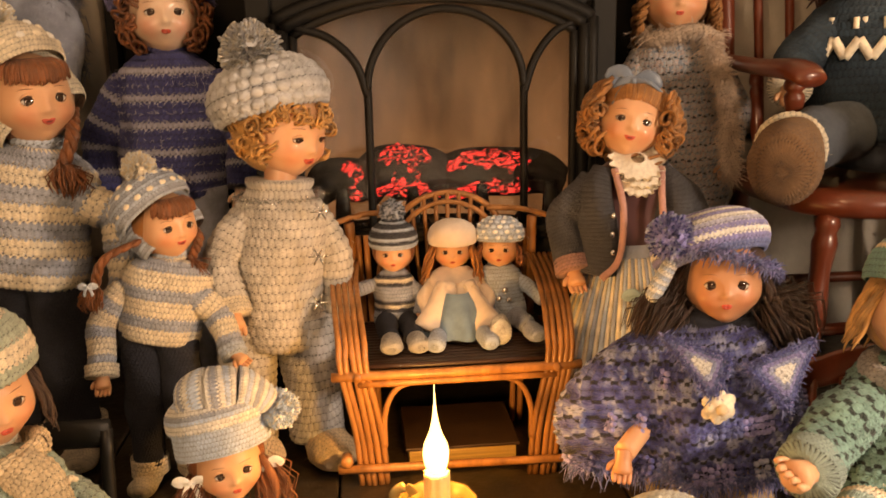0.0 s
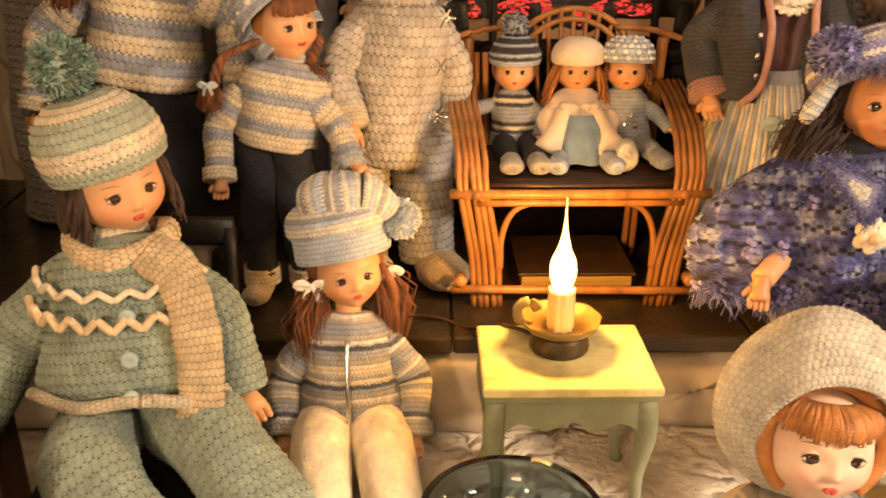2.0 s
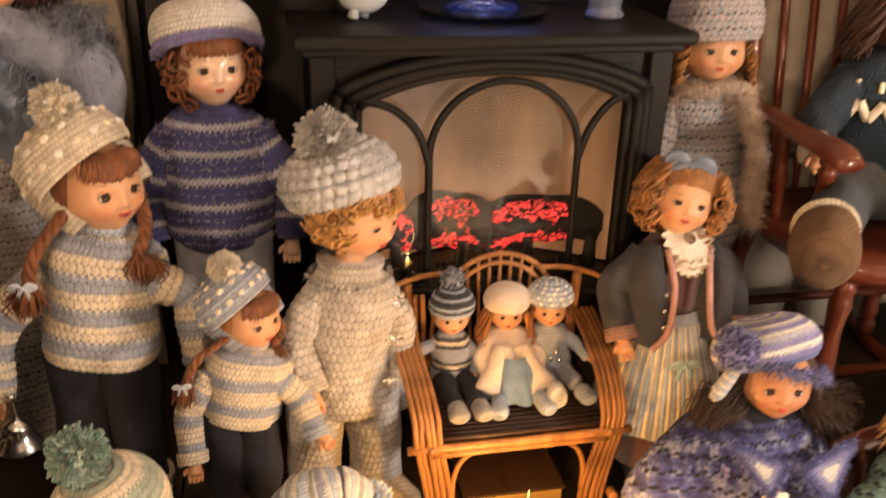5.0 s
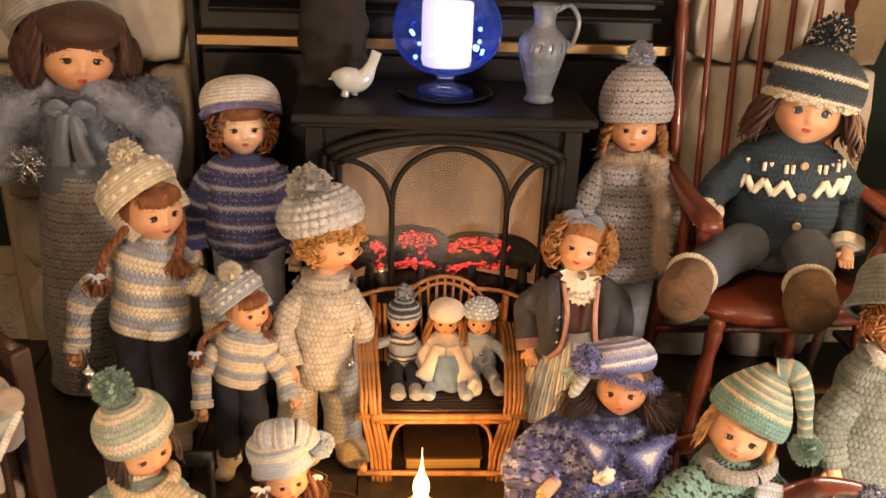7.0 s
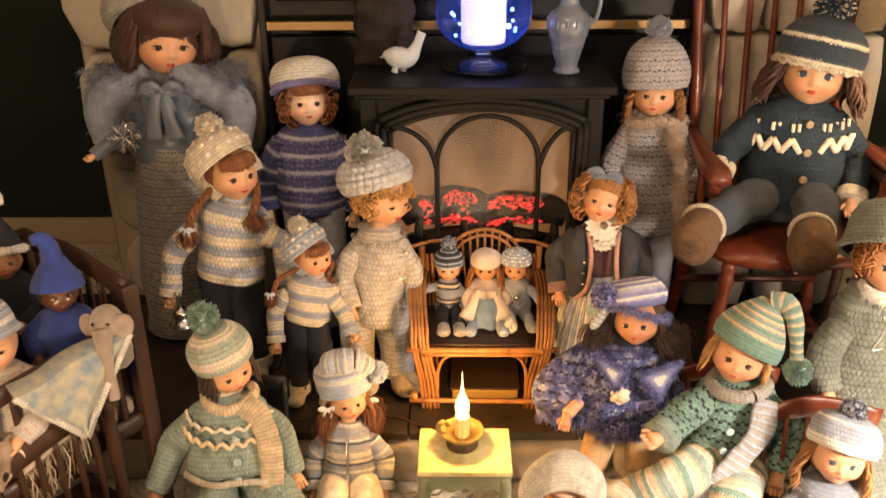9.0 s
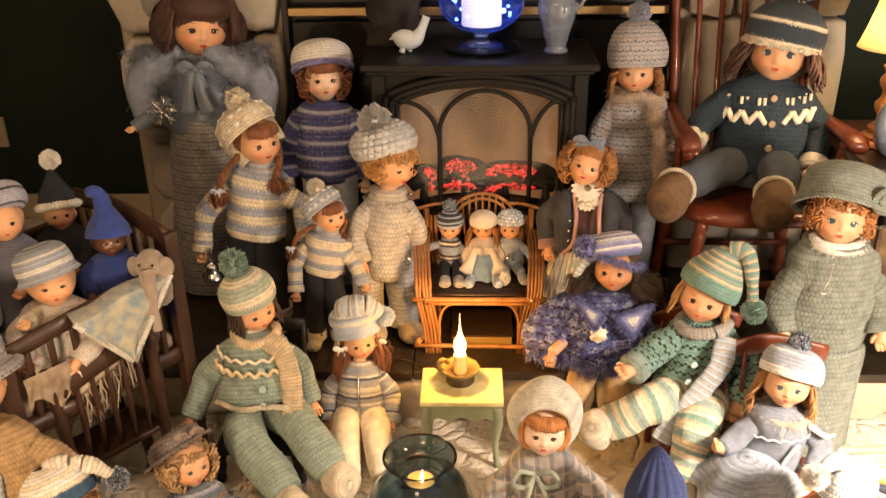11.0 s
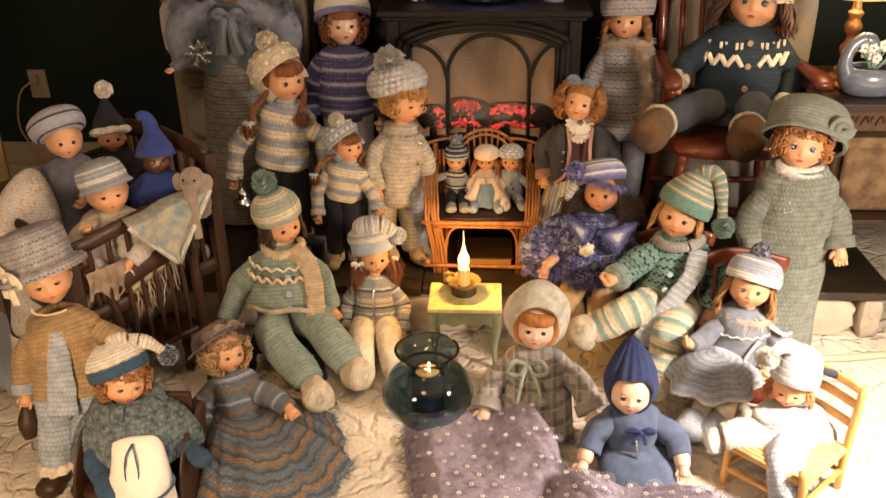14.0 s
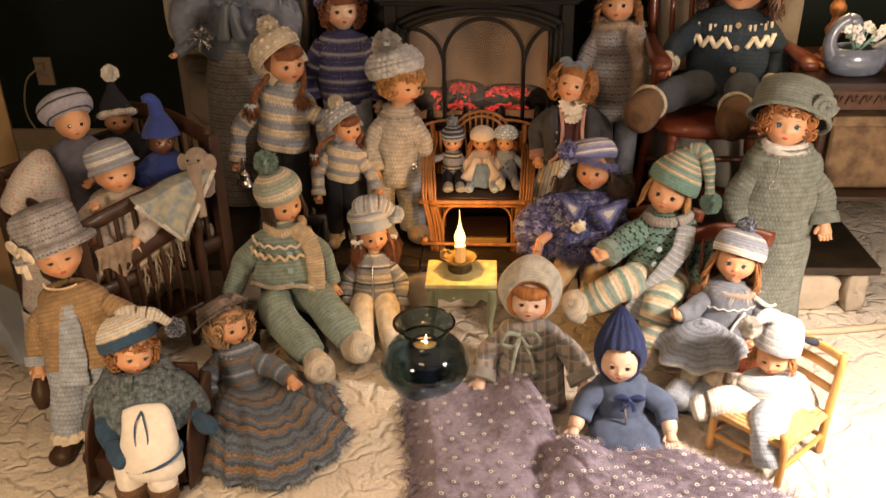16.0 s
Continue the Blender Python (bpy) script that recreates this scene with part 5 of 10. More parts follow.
d.fuzz(np.array([d.at((1.36 * math.cos(a), 0.16 + 1.24 * math.sin(a), 0.40 - 0.62 * math.sin(a))) for a in np.linspace(0, 6.28, 60)]), 0.007, 0.0009, LAV, 500, 0.1)
pat = ([PERI] * 3 + [PERI_L]) * 12
MOH = (0.0105, 0.0090, 0.0030)
d.torso((-0.305, 1.45, 0.735), (-0.305, 1.45, 0.515), 0.088, 0.060, pat, MOH, 1.0, 0.62, collar=[PERI, PERI])
d.arm([(-0.392, 1.45, 0.700), (-0.420, 1.44, 0.60), (-0.415, 1.42, 0.53)], 0.040, 0.028, pat, MOH)
d.arm([(-0.218, 1.45, 0.700), (-0.190, 1.43, 0.60), (-0.195, 1.40, 0.53)], 0.040, 0.028, pat, MOH)
d.fuzz(np.array([(-0.305 + 0.088 * math.cos(a), 1.45 + 0.060 * math.sin(a), z) for a in np.linspace(3.0, 6.4, 24) for z in np.linspace(0.53, 0.71, 14)]), 0.010, 0.0004, PERI_L, 1500, 0.0)
for s in (-1, 1):
    d.leg([(-0.305 + s * 0.038, 1.45, 0.53), (-0.305 + s * 0.04, 1.45, 0.34), (-0.305 + s * 0.04, 1.45, 0.18)], 0.042, 0.03, GREYB, None)
    d.shoe((-0.305 + s * 0.04, 1.46, HEARTH + 0.02), (-0.305 + s * 0.045, 1.38, HEARTH + 0.018), 0.024, 0.02, NAVY)
d.tagged_done("pale glossy doll in dark blue striped pullover and white beret")


def striped_sister(base, head, r, hem_z, yaw, big):
    """Two dolls in matching cream and pale blue sweaters, popcorn hats and navy trousers."""
    d = Doll(base, head, r, yaw=yaw, pitch=2, roll=-3, skin=SKIN, smile=True)
    h = np.array(head)
    x, y = base[0], base[1]
    d.cap_hair(HAIR_RED if not big else HAIR_AUB, 1.04)
    d.bangs(HAIR_AUB, 0.34, 15, 0.72, 0.8, 0.12)
    prof = [(1.16, 0.36), (1.24, 0.46), (1.28, 0.85), (1.12, 1.25), (0.65, 1.58), (0.05, 1.70)]
    lean = (-14, 30, -27)
    knit = KN if big else FINE
    hat_rows = [CREAM] if big else [ICE, GREYB]
    d.hat(prof, hat_rows, knit, lean, (0, 0.10, 0.02))
    d.hat([(1.08, -0.75), (1.16, -0.5), (1.20, 0.0), (1.22, 0.5)], hat_rows, knit, lean, (0, 0.42, 0.02), squash=(1.0, 0.72))
    d.bobbles(prof, [CREAM, WHITE] if big else CREAM, 4, lean, (0, 0.10, 0.02), 0.105, 4.2)
    d.pom(d.at((-0.42, 0.35, 1.78)), r * 0.52, [CREAM, WHITE])
    neck = h - (0.0, -0.004, r * 1.22)
    hip = np.array((x, y, hem_z))
    pat = [CREAM, CREAM, GREYB, GREYB] * 12 if big else [CREAM, CREAM, CREAM, GREYB, GREYB] * 12
    d.torso(neck, hip, r * 1.33, r * 1.0, pat, CRO if big else KN, 1.05, 0.62, collar=[GREYB if big else CREAM, ICE])
    z = neck[2]
    sx = r * 1.25
    s = r / 0.06
    if big:
        d.arm([(x - sx, y, z - 0.045), (x - sx - 0.045, y - 0.02, z - 0.12), (x - sx - 0.055, y - 0.050, z - 0.205)], 0.036, 0.024, pat, CRO, cuff=CREAM)
        d.arm([(x + sx, y, z - 0.045), (x + sx + 0.055, y - 0.005, z - 0.10), (x + sx + 0.06, y - 0.03, z - 0.19)], 0.036, 0.024, pat, CRO)
    else:
        d.arm([(x - sx, y, z - 0.03), (x - sx - 0.014, y - 0.02, z - 0.080), (x - sx - 0.010, y - 0.050, z - 0.132)], 0.026, 0.02, pat, KN, cuff=CREAM)
        d.arm([(x + sx, y, z - 0.03), (x + sx + 0.03, y - 0.01, z - 0.075), (x + sx + 0.052, y - 0.045, z - 0.115)], 0.026, 0.018, pat, KN, cuff=ICE, reach=(0.7, -0.4, -0.5))
    for k in (-1, 1):
        lx = x + k * r * 0.62
        d.leg([(lx - k * 0.004, y, hem_z + 0.02), (lx, y - 0.005, (hem_z + HEARTH) / 2), (lx + k * 0.004, y, HEARTH + 0.055 * s)], r * 0.68, r * 0.48, NAVY, FINE)
        d.tube([(lx + k * 0.004, y, HEARTH + 0.03 * s), (lx + k * 0.004, y, HEARTH + 0.065 * s)], [r * 0.56, r * 0.6], CREAM, knit=(0.006, 0.006, 0.002))
        d.shoe((lx + k * 0.004, y + 0.012, HEARTH + 0.020 * s), (lx + k * 0.012, y - 0.062 * s, HEARTH + 0.018 * s), r * 0.42, 0.02 * s, CREAM, FINE)
    # braids with ribbons
    for k in (-1, 1):
        a = d.at((k * 0.86, 0.0, -0.30))
        if big:
            e = np.array((x - 0.056, y - 0.080, z - 0.030)) if k < 0 else np.array((x + 0.075, y - 0.035, z - 0.012))
            mid = (a + e) / 2 + (k * 0.012, -0.02, 0.0)
        else:
            e = np.array((x - 0.064, y - 0.040, z - 0.016)) if k < 0 else np.array((x + 0.050, y + 0.010, z + 0.002))
            mid = (a + e) / 2 + (k * 0.012, -0.015, 0.01)
        d.braid(HAIR_AUB, [a, mid, e], r * 0.16)
        tw = np.random.normal(size=(170, 3)) * (0.15, 0.12, 0.12) * r
        d.hairs(np.tile(e, (170, 1)) + tw * 0.3, e + tw * 1.2 + (k * r * 0.12, -0.006, -r * 0.26), e + tw * 0.9 + (k * r * 0.10, -0.004, -r * 0.52), r * 0.026, HAIR_AUB, 0.6)
        if k < 0:
            bow(d, e + (k * 0.004, -0.012, r * 0.1), r * 0.22, ICE)
    return d


striped_sister((-0.478, 1.24, HEARTH), (-0.447, 1.245, 0.690), 0.061, 0.435, 38, True).tagged_done(
    "large doll in cream and blue striped sweater, popcorn hat and braids", "matching striped dolls")
striped_sister((-0.285, 1.14, HEARTH), (-0.262, 1.148, 0.528), 0.043, 0.372, 38, False).tagged_done(
    "small doll in cream and blue striped sweater, popcorn hat and braids", "matching striped dolls")

# a curly blonde doll in a pale grey crocheted suit and a puffy pompom hat
d = Doll((-0.13, 1.21, HEARTH), (-0.108, 1.235, 0.636), 0.063, yaw=48, pitch=-10, roll=4, skin=SKIN, open_eyes=0.55, smile=True)
d.cap_hair(HAIR_BLO, 1.06)
d.curls(HAIR_BLO, 44, 52, 308, (-0.40, 0.45), 0.17, 1.02)
d.curls(HAIR_BLO, 26, 62, 62, (0.40, 0.66), 0.14, 1.0, front=True)
prof = [(1.14, 0.25), (1.24, 0.38), (1.34, 0.75), (1.15, 1.2), (0.7, 1.5), (0.05, 1.62)]
SUIT = yarn("silver_grey_yarn", (0.60, 0.57, 0.53))
SUIT_B = yarn("silver_blue_yarn", (0.52, 0.54, 0.58))
d.hat(prof, SUIT_B, CRO, (-10, 26, -10), (0, 0.22, 0.02))
d.bobbles([(a * 0.985, b * 0.99) for a, b in prof], SUIT_B, 8, (-10, 26, -10), (0, 0.22, 0.02), 0.135, 2.1)
d.pom(d.at((-0.55, 0.72, 1.58)), 0.042, [SUIT_B, SUIT], 420)
d.torso((-0.118, 1.225, 0.560), (-0.130, 1.215, 0.33), 0.066, 0.060, SUIT, CRO, 1.0, 0.80)
d.arm([(-0.182, 1.22, 0.528), (-0.202, 1.185, 0.46), (-0.186, 1.150, 0.40)], 0.034, 0.026, SUIT, CRO, cuff=CREAM, reach=(0.2, -0.5, -0.8))
d.arm([(-0.062, 1.23, 0.528), (-0.046, 1.23, 0.45), (-0.048, 1.232, 0.36)], 0.032, 0.024, SUIT, CRO, mitten=GREYB)
for s in (-1, 1):
    lx = -0.135 + s * 0.042
    d.leg([(lx, 1.215, 0.37), (lx + s * 0.004, 1.205, 0.27), (lx + s * 0.008, 1.21, 0.185)], 0.045, 0.036, SUIT if s < 0 else SUIT_B, CRO)
    d.shoe((lx + s * 0.01, 1.225, HEARTH + 0.026), (lx + 0.03 + s * 0.012, 1.135, HEARTH + 0.022), 0.034, 0.027, PEACH, KN)
for p in ((-0.06, 1.158, 0.535), (-0.066, 1.15, 0.475), (-0.07, 1.147, 0.41)):
    for k in range(6):
        a = k * math.pi / 3
        d.tube([p, np.array(p) + (0.013 * math.cos(a), -0.002, 0.013 * math.sin(a))], 0.0014, SILVER, 5, 4)
d.fuzz(np.array([(-0.12 + 0.060 * math.cos(a), 1.222 + 0.054 * math.sin(a), 0.548) for a in np.linspace(0, 6.28, 60)]), 0.009, 0.0006, SILVER, 420, 0.1)
d.tagged_done("curly blonde doll in pale grey crocheted suit and pompom hat")

# a doll with copper ringlets in a grey jacket over a striped dress
d = Doll((0.385, 1.225, HEARTH), (0.386, 1.222, 0.634), 0.052, yaw=-14, pitch=10, roll=12, skin=SKIN, smile=True, open_eyes=0.75)
d.cap_hair(HAIR_GOLD, 1.08, 0.16, 0.08)
d.locks(HAIR_GOLD, 1.25, 1.16, 44, 0.15, 0, 50, 310, 0.85, 0.20, curl=0.06)
d.curls(HAIR_GOLD, 60, 52, 308, (-0.95, 0.35), 0.24, 1.26)
for k in range(80):
    x = -0.92 + 1.84 * k / 79 + random.uniform(-0.01, 0.01)
    j = random.uniform(-0.03, 0.03)
    d.tube([d.at((x * 0.90, -0.80 + 0.50 * x * x, 0.56 - 0.30 * x * x + j)), d.at((x, -0.62 + 0.46 * x * x, 0.92 - 0.40 * x * x + j)), d.at((x * 1.08, -0.10, 1.16 - 0.52 * x * x + j)), d.at((x * 1.05, 0.45, 1.05 - 0.55 * x * x))], [0.0010, 0.0030, 0.0034, 0.0026], HAIR_GOLD, 5, 12)
bow(d, d.at((-0.22, -0.50, 1.06)), 0.030, SATIN, d.rot)
d.tube([d.at((-0.9, -0.1, 0.55)), d.at((-0.55, -0.5, 0.98)), d.at((0.2, -0.55, 1.08)), d.at((0.9, -0.1, 0.75))], [(0.003, 0.006)] * 4, SATIN, 8, 20)
d.torso((0.385, 1.225, 0.566), (0.385, 1.225, 0.44), 0.062, 0.05, MAROON, None, 0.9, 0.6)
for s in (-1, 1):
    d.tube([(0.385 + s * 0.040, 1.215, 0.568), (0.385 + s * 0.056, 1.205, 0.53), (0.385 + s * 0.054, 1.195, 0.47), (0.385 + s * 0.060, 1.19, 0.425)], [(0.016, 0.030), (0.026, 0.052), (0.028, 0.056), (0.030, 0.060)], VELVET, knit=FINE, side=(1, 0, 0))
    d.tube([(0.385 + s * 0.034, 1.178, 0.575), (0.385 + s * 0.028, 1.150, 0.52), (0.385 + s * 0.036, 1.138, 0.455), (0.385 + s * 0.062, 1.133, 0.428)], 0.0052, PINK, 8, 26)
    d.arm([(0.385 + s * 0.076, 1.22, 0.548), (0.385 + s * 0.098, 1.21, 0.49), (0.385 + s * 0.092, 1.17, 0.432)], 0.036, 0.026, VELVET, FINE, cuff=PINK)
for k, q in enumerate(((0, 0, 0.004), (0.004, -0.006, -0.010), (-0.003, -0.012, -0.024))):
    d.lathe((0.385 + q[0], 1.186 + q[1], 0.578 + q[2]), turn(0, -38, 0), [(0.010, 0.008), (0.022, 0.002), (0.036 - 0.005 * k, 0.0), (0.038 - 0.005 * k, 0.004)], LACE, 96, 14, fold=lambda a, t: 1 + 0.10 * t * np.cos(a * 15 + 1))
d.lathe((0.383, 1.21, 0.19), np.eye(3), [(0.112, 0.08), (0.108, 0.09), (0.085, 0.17), (0.056, 0.26), (0.05, 0.275)], [ICE, CREAM, GREYB], 72, 26, squash=(1, 0.85),
        fold=lambda a, t: 1 + 0.05 * np.cos(a * 13) * (1 - t))
for k in range(40):
    a = radians(180 + 180 * k / 39)
    d.tube([(0.383 + 0.056 * math.cos(a), 1.21 + 0.048 * math.sin(a), 0.447), (0.383 + 0.092 * math.cos(a), 1.21 + 0.078 * math.sin(a), 0.35), (0.383 + 0.112 * math.cos(a), 1.21 + 0.096 * math.sin(a), 0.272)],
           [0.0022, 0.0034, 0.0042], (ICE, CREAM, GREYB, CREAM)[k % 4], 6, 10)
d.lathe((0.383, 1.21, 0.19), np.eye(3), [(0.075, 0.0), (0.085, 0.04), (0.09, 0.085)], MAROON, 36)
for s in (-1, 1):
    d.shoe((0.383 + s * 0.035, 1.21, HEARTH + 0.02), (0.383 + s * 0.04, 1.13, HEARTH + 0.018), 0.024, 0.022, NAVY)
    d.tube([(0.383 + s * 0.035, 1.21, HEARTH + 0.02), (0.383 + s * 0.035, 1.21, 0.28)], 0.022, CREAM, 12)
bow(d, (0.375, 1.118, 0.405), 0.02, BUTTON)
for p in ((0.340, 1.142, 0.515), (0.338, 1.138, 0.49), (0.338, 1.134, 0.465)):
    d.ball(p, 0.0045, SILVER, 8)
d.tagged_done("doll with copper ringlets in grey jacket and striped dress")

# a doll in a tweed hat with a fuzzy beige scarf, behind
d = Doll((0.545, 1.47, HEARTH), (0.535, 1.460, 0.812), 0.057, yaw=-14, pitch=4, skin=SKIN, iris=IRIS_B, open_eyes=0.85)
d.cap_hair(HAIR_GOLD, 1.05)
d.locks(HAIR_GOLD, 1.3, 1.10, 30, 0.13, 0, 62, 298, 0.1, 0.1, curl=0.10)
d.hat([(1.18, 0.22), (1.30, 0.34), (1.36, 0.85), (1.26, 1.40), (1.00, 1.92), (0.60, 2.26), (0.05, 2.38)], TWEED, (0.012, 0.011, 0.0042), (0, 6, -4), (0, 0.05, 0))
d.pom(d.at((-0.1, 0.1, 2.65)), 0.030, GREYB)
d.torso((0.54, 1.47, 0.755), (0.55, 1.47, 0.45), 0.088, 0.06, TWEED, (0.012, 0.011, 0.0042), 1.1, 0.6)
d.arm([(0.46, 1.47, 0.72), (0.44, 1.45, 0.62), (0.46, 1.42, 0.54)], 0.034, 0.026, TWEED, (0.012, 0.011, 0.004))
d.arm([(0.62, 1.47, 0.72), (0.64, 1.45, 0.62), (0.62, 1.42, 0.54)], 0.034, 0.026, TWEED, (0.012, 0.011, 0.004))
for s in (-1, 1):
    d.leg([(0.55 + s * 0.04, 1.47, 0.47), (0.55 + s * 0.04, 1.47, HEARTH + 0.03)], 0.04, 0.03, GREYB, None)
    d.shoe((0.55 + s * 0.04, 1.48, HEARTH + 0.02), (0.55 + s * 0.042, 1.40, HEARTH + 0.018), 0.026, 0.02, NAVY)
ring = np.array([(0.54 + 0.062 * math.cos(a), 1.462 + 0.056 * math.sin(a), 0.752 + 0.006 * math.sin(3 * a)) for a in np.linspace(0, 6.28, 30)])
d.tube(ring, 0.013, FUZZ, knit=KN, caps=False)
tail = spline([(0.57, 1.405, 0.745), (0.59, 1.385, 0.68), (0.60, 1.375, 0.60), (0.605, 1.37, 0.525)], 30)
d.tube(tail[::3], [(0.014, 0.007)] * 10, FUZZ, knit=KN)
d.fuzz(np.vstack([ring, tail, tail]), 0.030, 0.0010, FUZZ, 3600, 0.2)
d.tagged_done("doll in blue-pink tweed hat with fuzzy beige scarf")

# a big doll in a midnight blue patterned cardigan, sitting in the red rocking chair
d = Doll((0.86, 1.36, 0.525), (0.884, 1.405, 0.878), 0.078, yaw=-20, pitch=4, roll=4, skin=SKIN, iris=IRIS_L)
d.cap_hair(HAIR_WINE, 1.14)
d.locks(HAIR_WINE, 1.30, 1.14, 80, 0.13, 0.10, 54, 306, 0.3, 0.36)
prof = [(1.12, 0.18), (1.22, 0.26), (1.28, 0.6), (1.18, 1.05), (0.88, 1.42), (0.45, 1.66), (0.05, 1.72)]
rows = [CREAM, CREAM, NAVYB, NAVYB, NAVYB, NAVYB, CREAM, NAVYB, NAVYB, NAVYB, NAVYB, NAVYB, NAVYB, NAVYB, NAVYB, NAVYB, NAVYB, NAVYB, NAVYB, NAVYB]
d.hat(prof, rows, (0.0105, 0.010, 0.003), (0, 8, 5), (0, 0.08, -0.10))
a = np.linspace(0, 2 * math.pi, 120)
d.tube(np.array([d.at((1.20 * math.cos(q), 0.10 + 1.24 * math.sin(q), 0.12 - 0.16 * math.sin(q) - 0.10 * math.cos(q) + 0.035 * math.cos(q * 19))) for q in a]), 0.0062, CREAM, knit=(0.008, 0.008, 0.0025), caps=False)
d.pom(d.at((0.15, 0.36, 1.86)), 0.044, [NAVYB, NAVYB, NAVYB, CREAM])
d.torso((0.87, 1.42, 0.80), (0.85, 1.37, 0.565), 0.125, 0.088, NAVYB, CRO, 1.02, 0.55, collar=NAVYB)
for lo, hi in ((184, 260), (280, 358)):
    zigzag(d, (0.865, 1.405), 0.129, 0.096, 0.712, 0.030, 9, 0.0076, CREAM, lo, hi)
for a in (205, 228, 252, 290, 312, 334):
    a = radians(a)
    for q in (-0.007, 0.007):
        d.tube([(0.866 + 0.108 * math.cos(a) + q, 1.41 + 0.086 * math.sin(a), 0.775), (0.866 + 0.108 * math.cos(a) + q, 1.41 + 0.088 * math.sin(a), 0.757)], 0.0045, CREAM, 7, 4)
d.buttons([(0.860, 1.323, 0.775), (0.856, 1.300, 0.715), (0.852, 1.287, 0.655), (0.85, 1.284, 0.60)], 0.009, BUTTON_T)
d.arm([(0.755, 1.41, 0.765), (0.70, 1.37, 0.70), (0.665, 1.31, 0.668)], 0.046, 0.032, NAVYB, CRO, cuff=CREAM, reach=(-0.2, -0.7, -0.6))
d.arm([(0.975, 1.41, 0.765), (1.005, 1.36, 0.67), (0.975, 1.295, 0.605)], 0.046, 0.032, NAVYB, CRO, cuff=CREAM, reach=(-0.1, -0.5, -0.9))
d.tube([(0.85, 1.40, 0.60), (0.85, 1.36, 0.585), (0.85, 1.32, 0.585)], [(0.10, 0.05), (0.115, 0.062), (0.10, 0.05)], SLATEB, knit=FINE)
d.leg([(0.80, 1.36, 0.590), (0.70, 1.26, 0.600), (0.605, 1.165, 0.60)], 0.052, 0.040, SLATEB, FINE)
d.leg([(0.90, 1.36, 0.590), (0.875, 1.25, 0.600), (0.838, 1.165, 0.575)], 0.052, 0.040, SLATEB, FINE)
for heel, toe in (((0.590, 1.150, 0.592), (0.553, 1.090, 0.578)), ((0.835, 1.150, 0.572), (0.815, 1.085, 0.552))):
    heel, toe = np.array(heel), np.array(toe)
    v = toe - heel
    d.tube([heel - v * 0.3, heel + v * 0.2, heel + v * 0.8, toe, toe + v * 0.1], [(0.042, 0.046), (0.046, 0.054), (0.044, 0.056), (0.034, 0.045), (0.010, 0.012)], BROWN, knit=(0.008, 0.008, 0.0022))
    a = np.linspace(0, 2 * math.pi, 22)
    u1 = np.cross(v / np.linalg.norm(v), (0, 0, 1))
    u1 /= np.linalg.norm(u1)
    u2 = np.cross(u1, v / np.linalg.norm(v))
    d.tube(heel - v * 0.28 + u1 * (np.cos(a) * 0.044)[:, None] + u2 * (np.sin(a) * 0.048)[:, None], 0.006, CREAM, knit=(0.007, 0.007, 0.002), caps=False)
d.tagged_done("big doll in midnight blue patterned cardigan, seated in rocking chair")


# three small dolls on the willow bench
def tiny(x, dx):
    return Doll((x, 1.235, 0.338), (x, 1.247, 0.452), 0.0305, yaw=dx - 8, pitch=2, skin=SKIN)


d = tiny(0.039, 4)
d.cap_hair(HAIR_AUB, 1.05)
d.hat([(1.08, 0.28), (1.17, 0.38), (1.18, 0.66), (1.06, 1.06), (0.74, 1.42), (0.34, 1.64), (0.05, 1.68)], [ICE, ICE, NAVY, ICE, NAVY, NAVY, ICE, NAVY, NAVY, ICE, NAVY, NAVY, NAVY], (0.0048, 0.005, 0.0013))
d.pom(d.at((0, 0.1, 1.95)), 0.019, [GREYB, SLATEB], 160)
d.torso((0.039, 1.247, 0.420), (0.039, 1.24, 0.345), 0.033, 0.028, [GREYB, GREYB, GREYB, GREYB, NAVY, CREAM, NAVY, GREYB, GREYB, GREYB], (0.0055, 0.0052, 0.0013), 1.1, 0.6, collar=GREYB)
d.arm([(0.008, 1.245, 0.405), (-0.024, 1.235, 0.397), (-0.038, 1.228, 0.40)], 0.013, 0.010, GREYB, (0.0055, 0.0052, 0.0013), reach=(-1, -0.1, 0.4))
d.arm([(0.068, 1.245, 0.405), (0.078, 1.225, 0.385), (0.072, 1.212, 0.365)], 0.013, 0.010, GREYB, (0.0055, 0.0052, 0.0013))
for s in (-1, 1):
    d.leg([(0.039 + s * 0.014, 1.235, 0.352), (0.042 + s * 0.018, 1.185, 0.352), (0.044 + s * 0.016, 1.15, 0.350)], 0.017, 0.013, NAVY, FINE)
    d.shoe((0.045 + s * 0.017, 1.150, 0.350), (0.048 + s * 0.020, 1.118, 0.347), 0.015, 0.013, GREY, FINE)
d.tagged_done("tiny doll in grey sweater and navy striped pompom hat", "dolls on the willow bench")

d = tiny(0.127, 2)
d.cap_hair(HAIR_RED, 1.05)
d.locks(HAIR_RED, 2.1, 1.12, 26, 0.15, 0.14, 55, 305, 0.2, 0.35)
d.hat([(1.08, 0.30), (1.16, 0.40), (1.18, 0.72), (1.02, 1.12), (0.6, 1.42), (0.05, 1.50)], MOHAIR, (0.0048, 0.005, 0.0011))
d.torso((0.127, 1.247, 0.420), (0.127, 1.225, 0.350), 0.043, 0.036, MOHAIR, FINE, 1.15, 0.7, collar=MOHAIR)
d.arm([(0.092, 1.24, 0.405), (0.083, 1.215, 0.385), (0.088, 1.195, 0.372)], 0.017, 0.014, MOHAIR, FINE)
d.arm([(0.162, 1.24, 0.405), (0.172, 1.215, 0.385), (0.168, 1.195, 0.372)], 0.017, 0.014, MOHAIR, FINE)
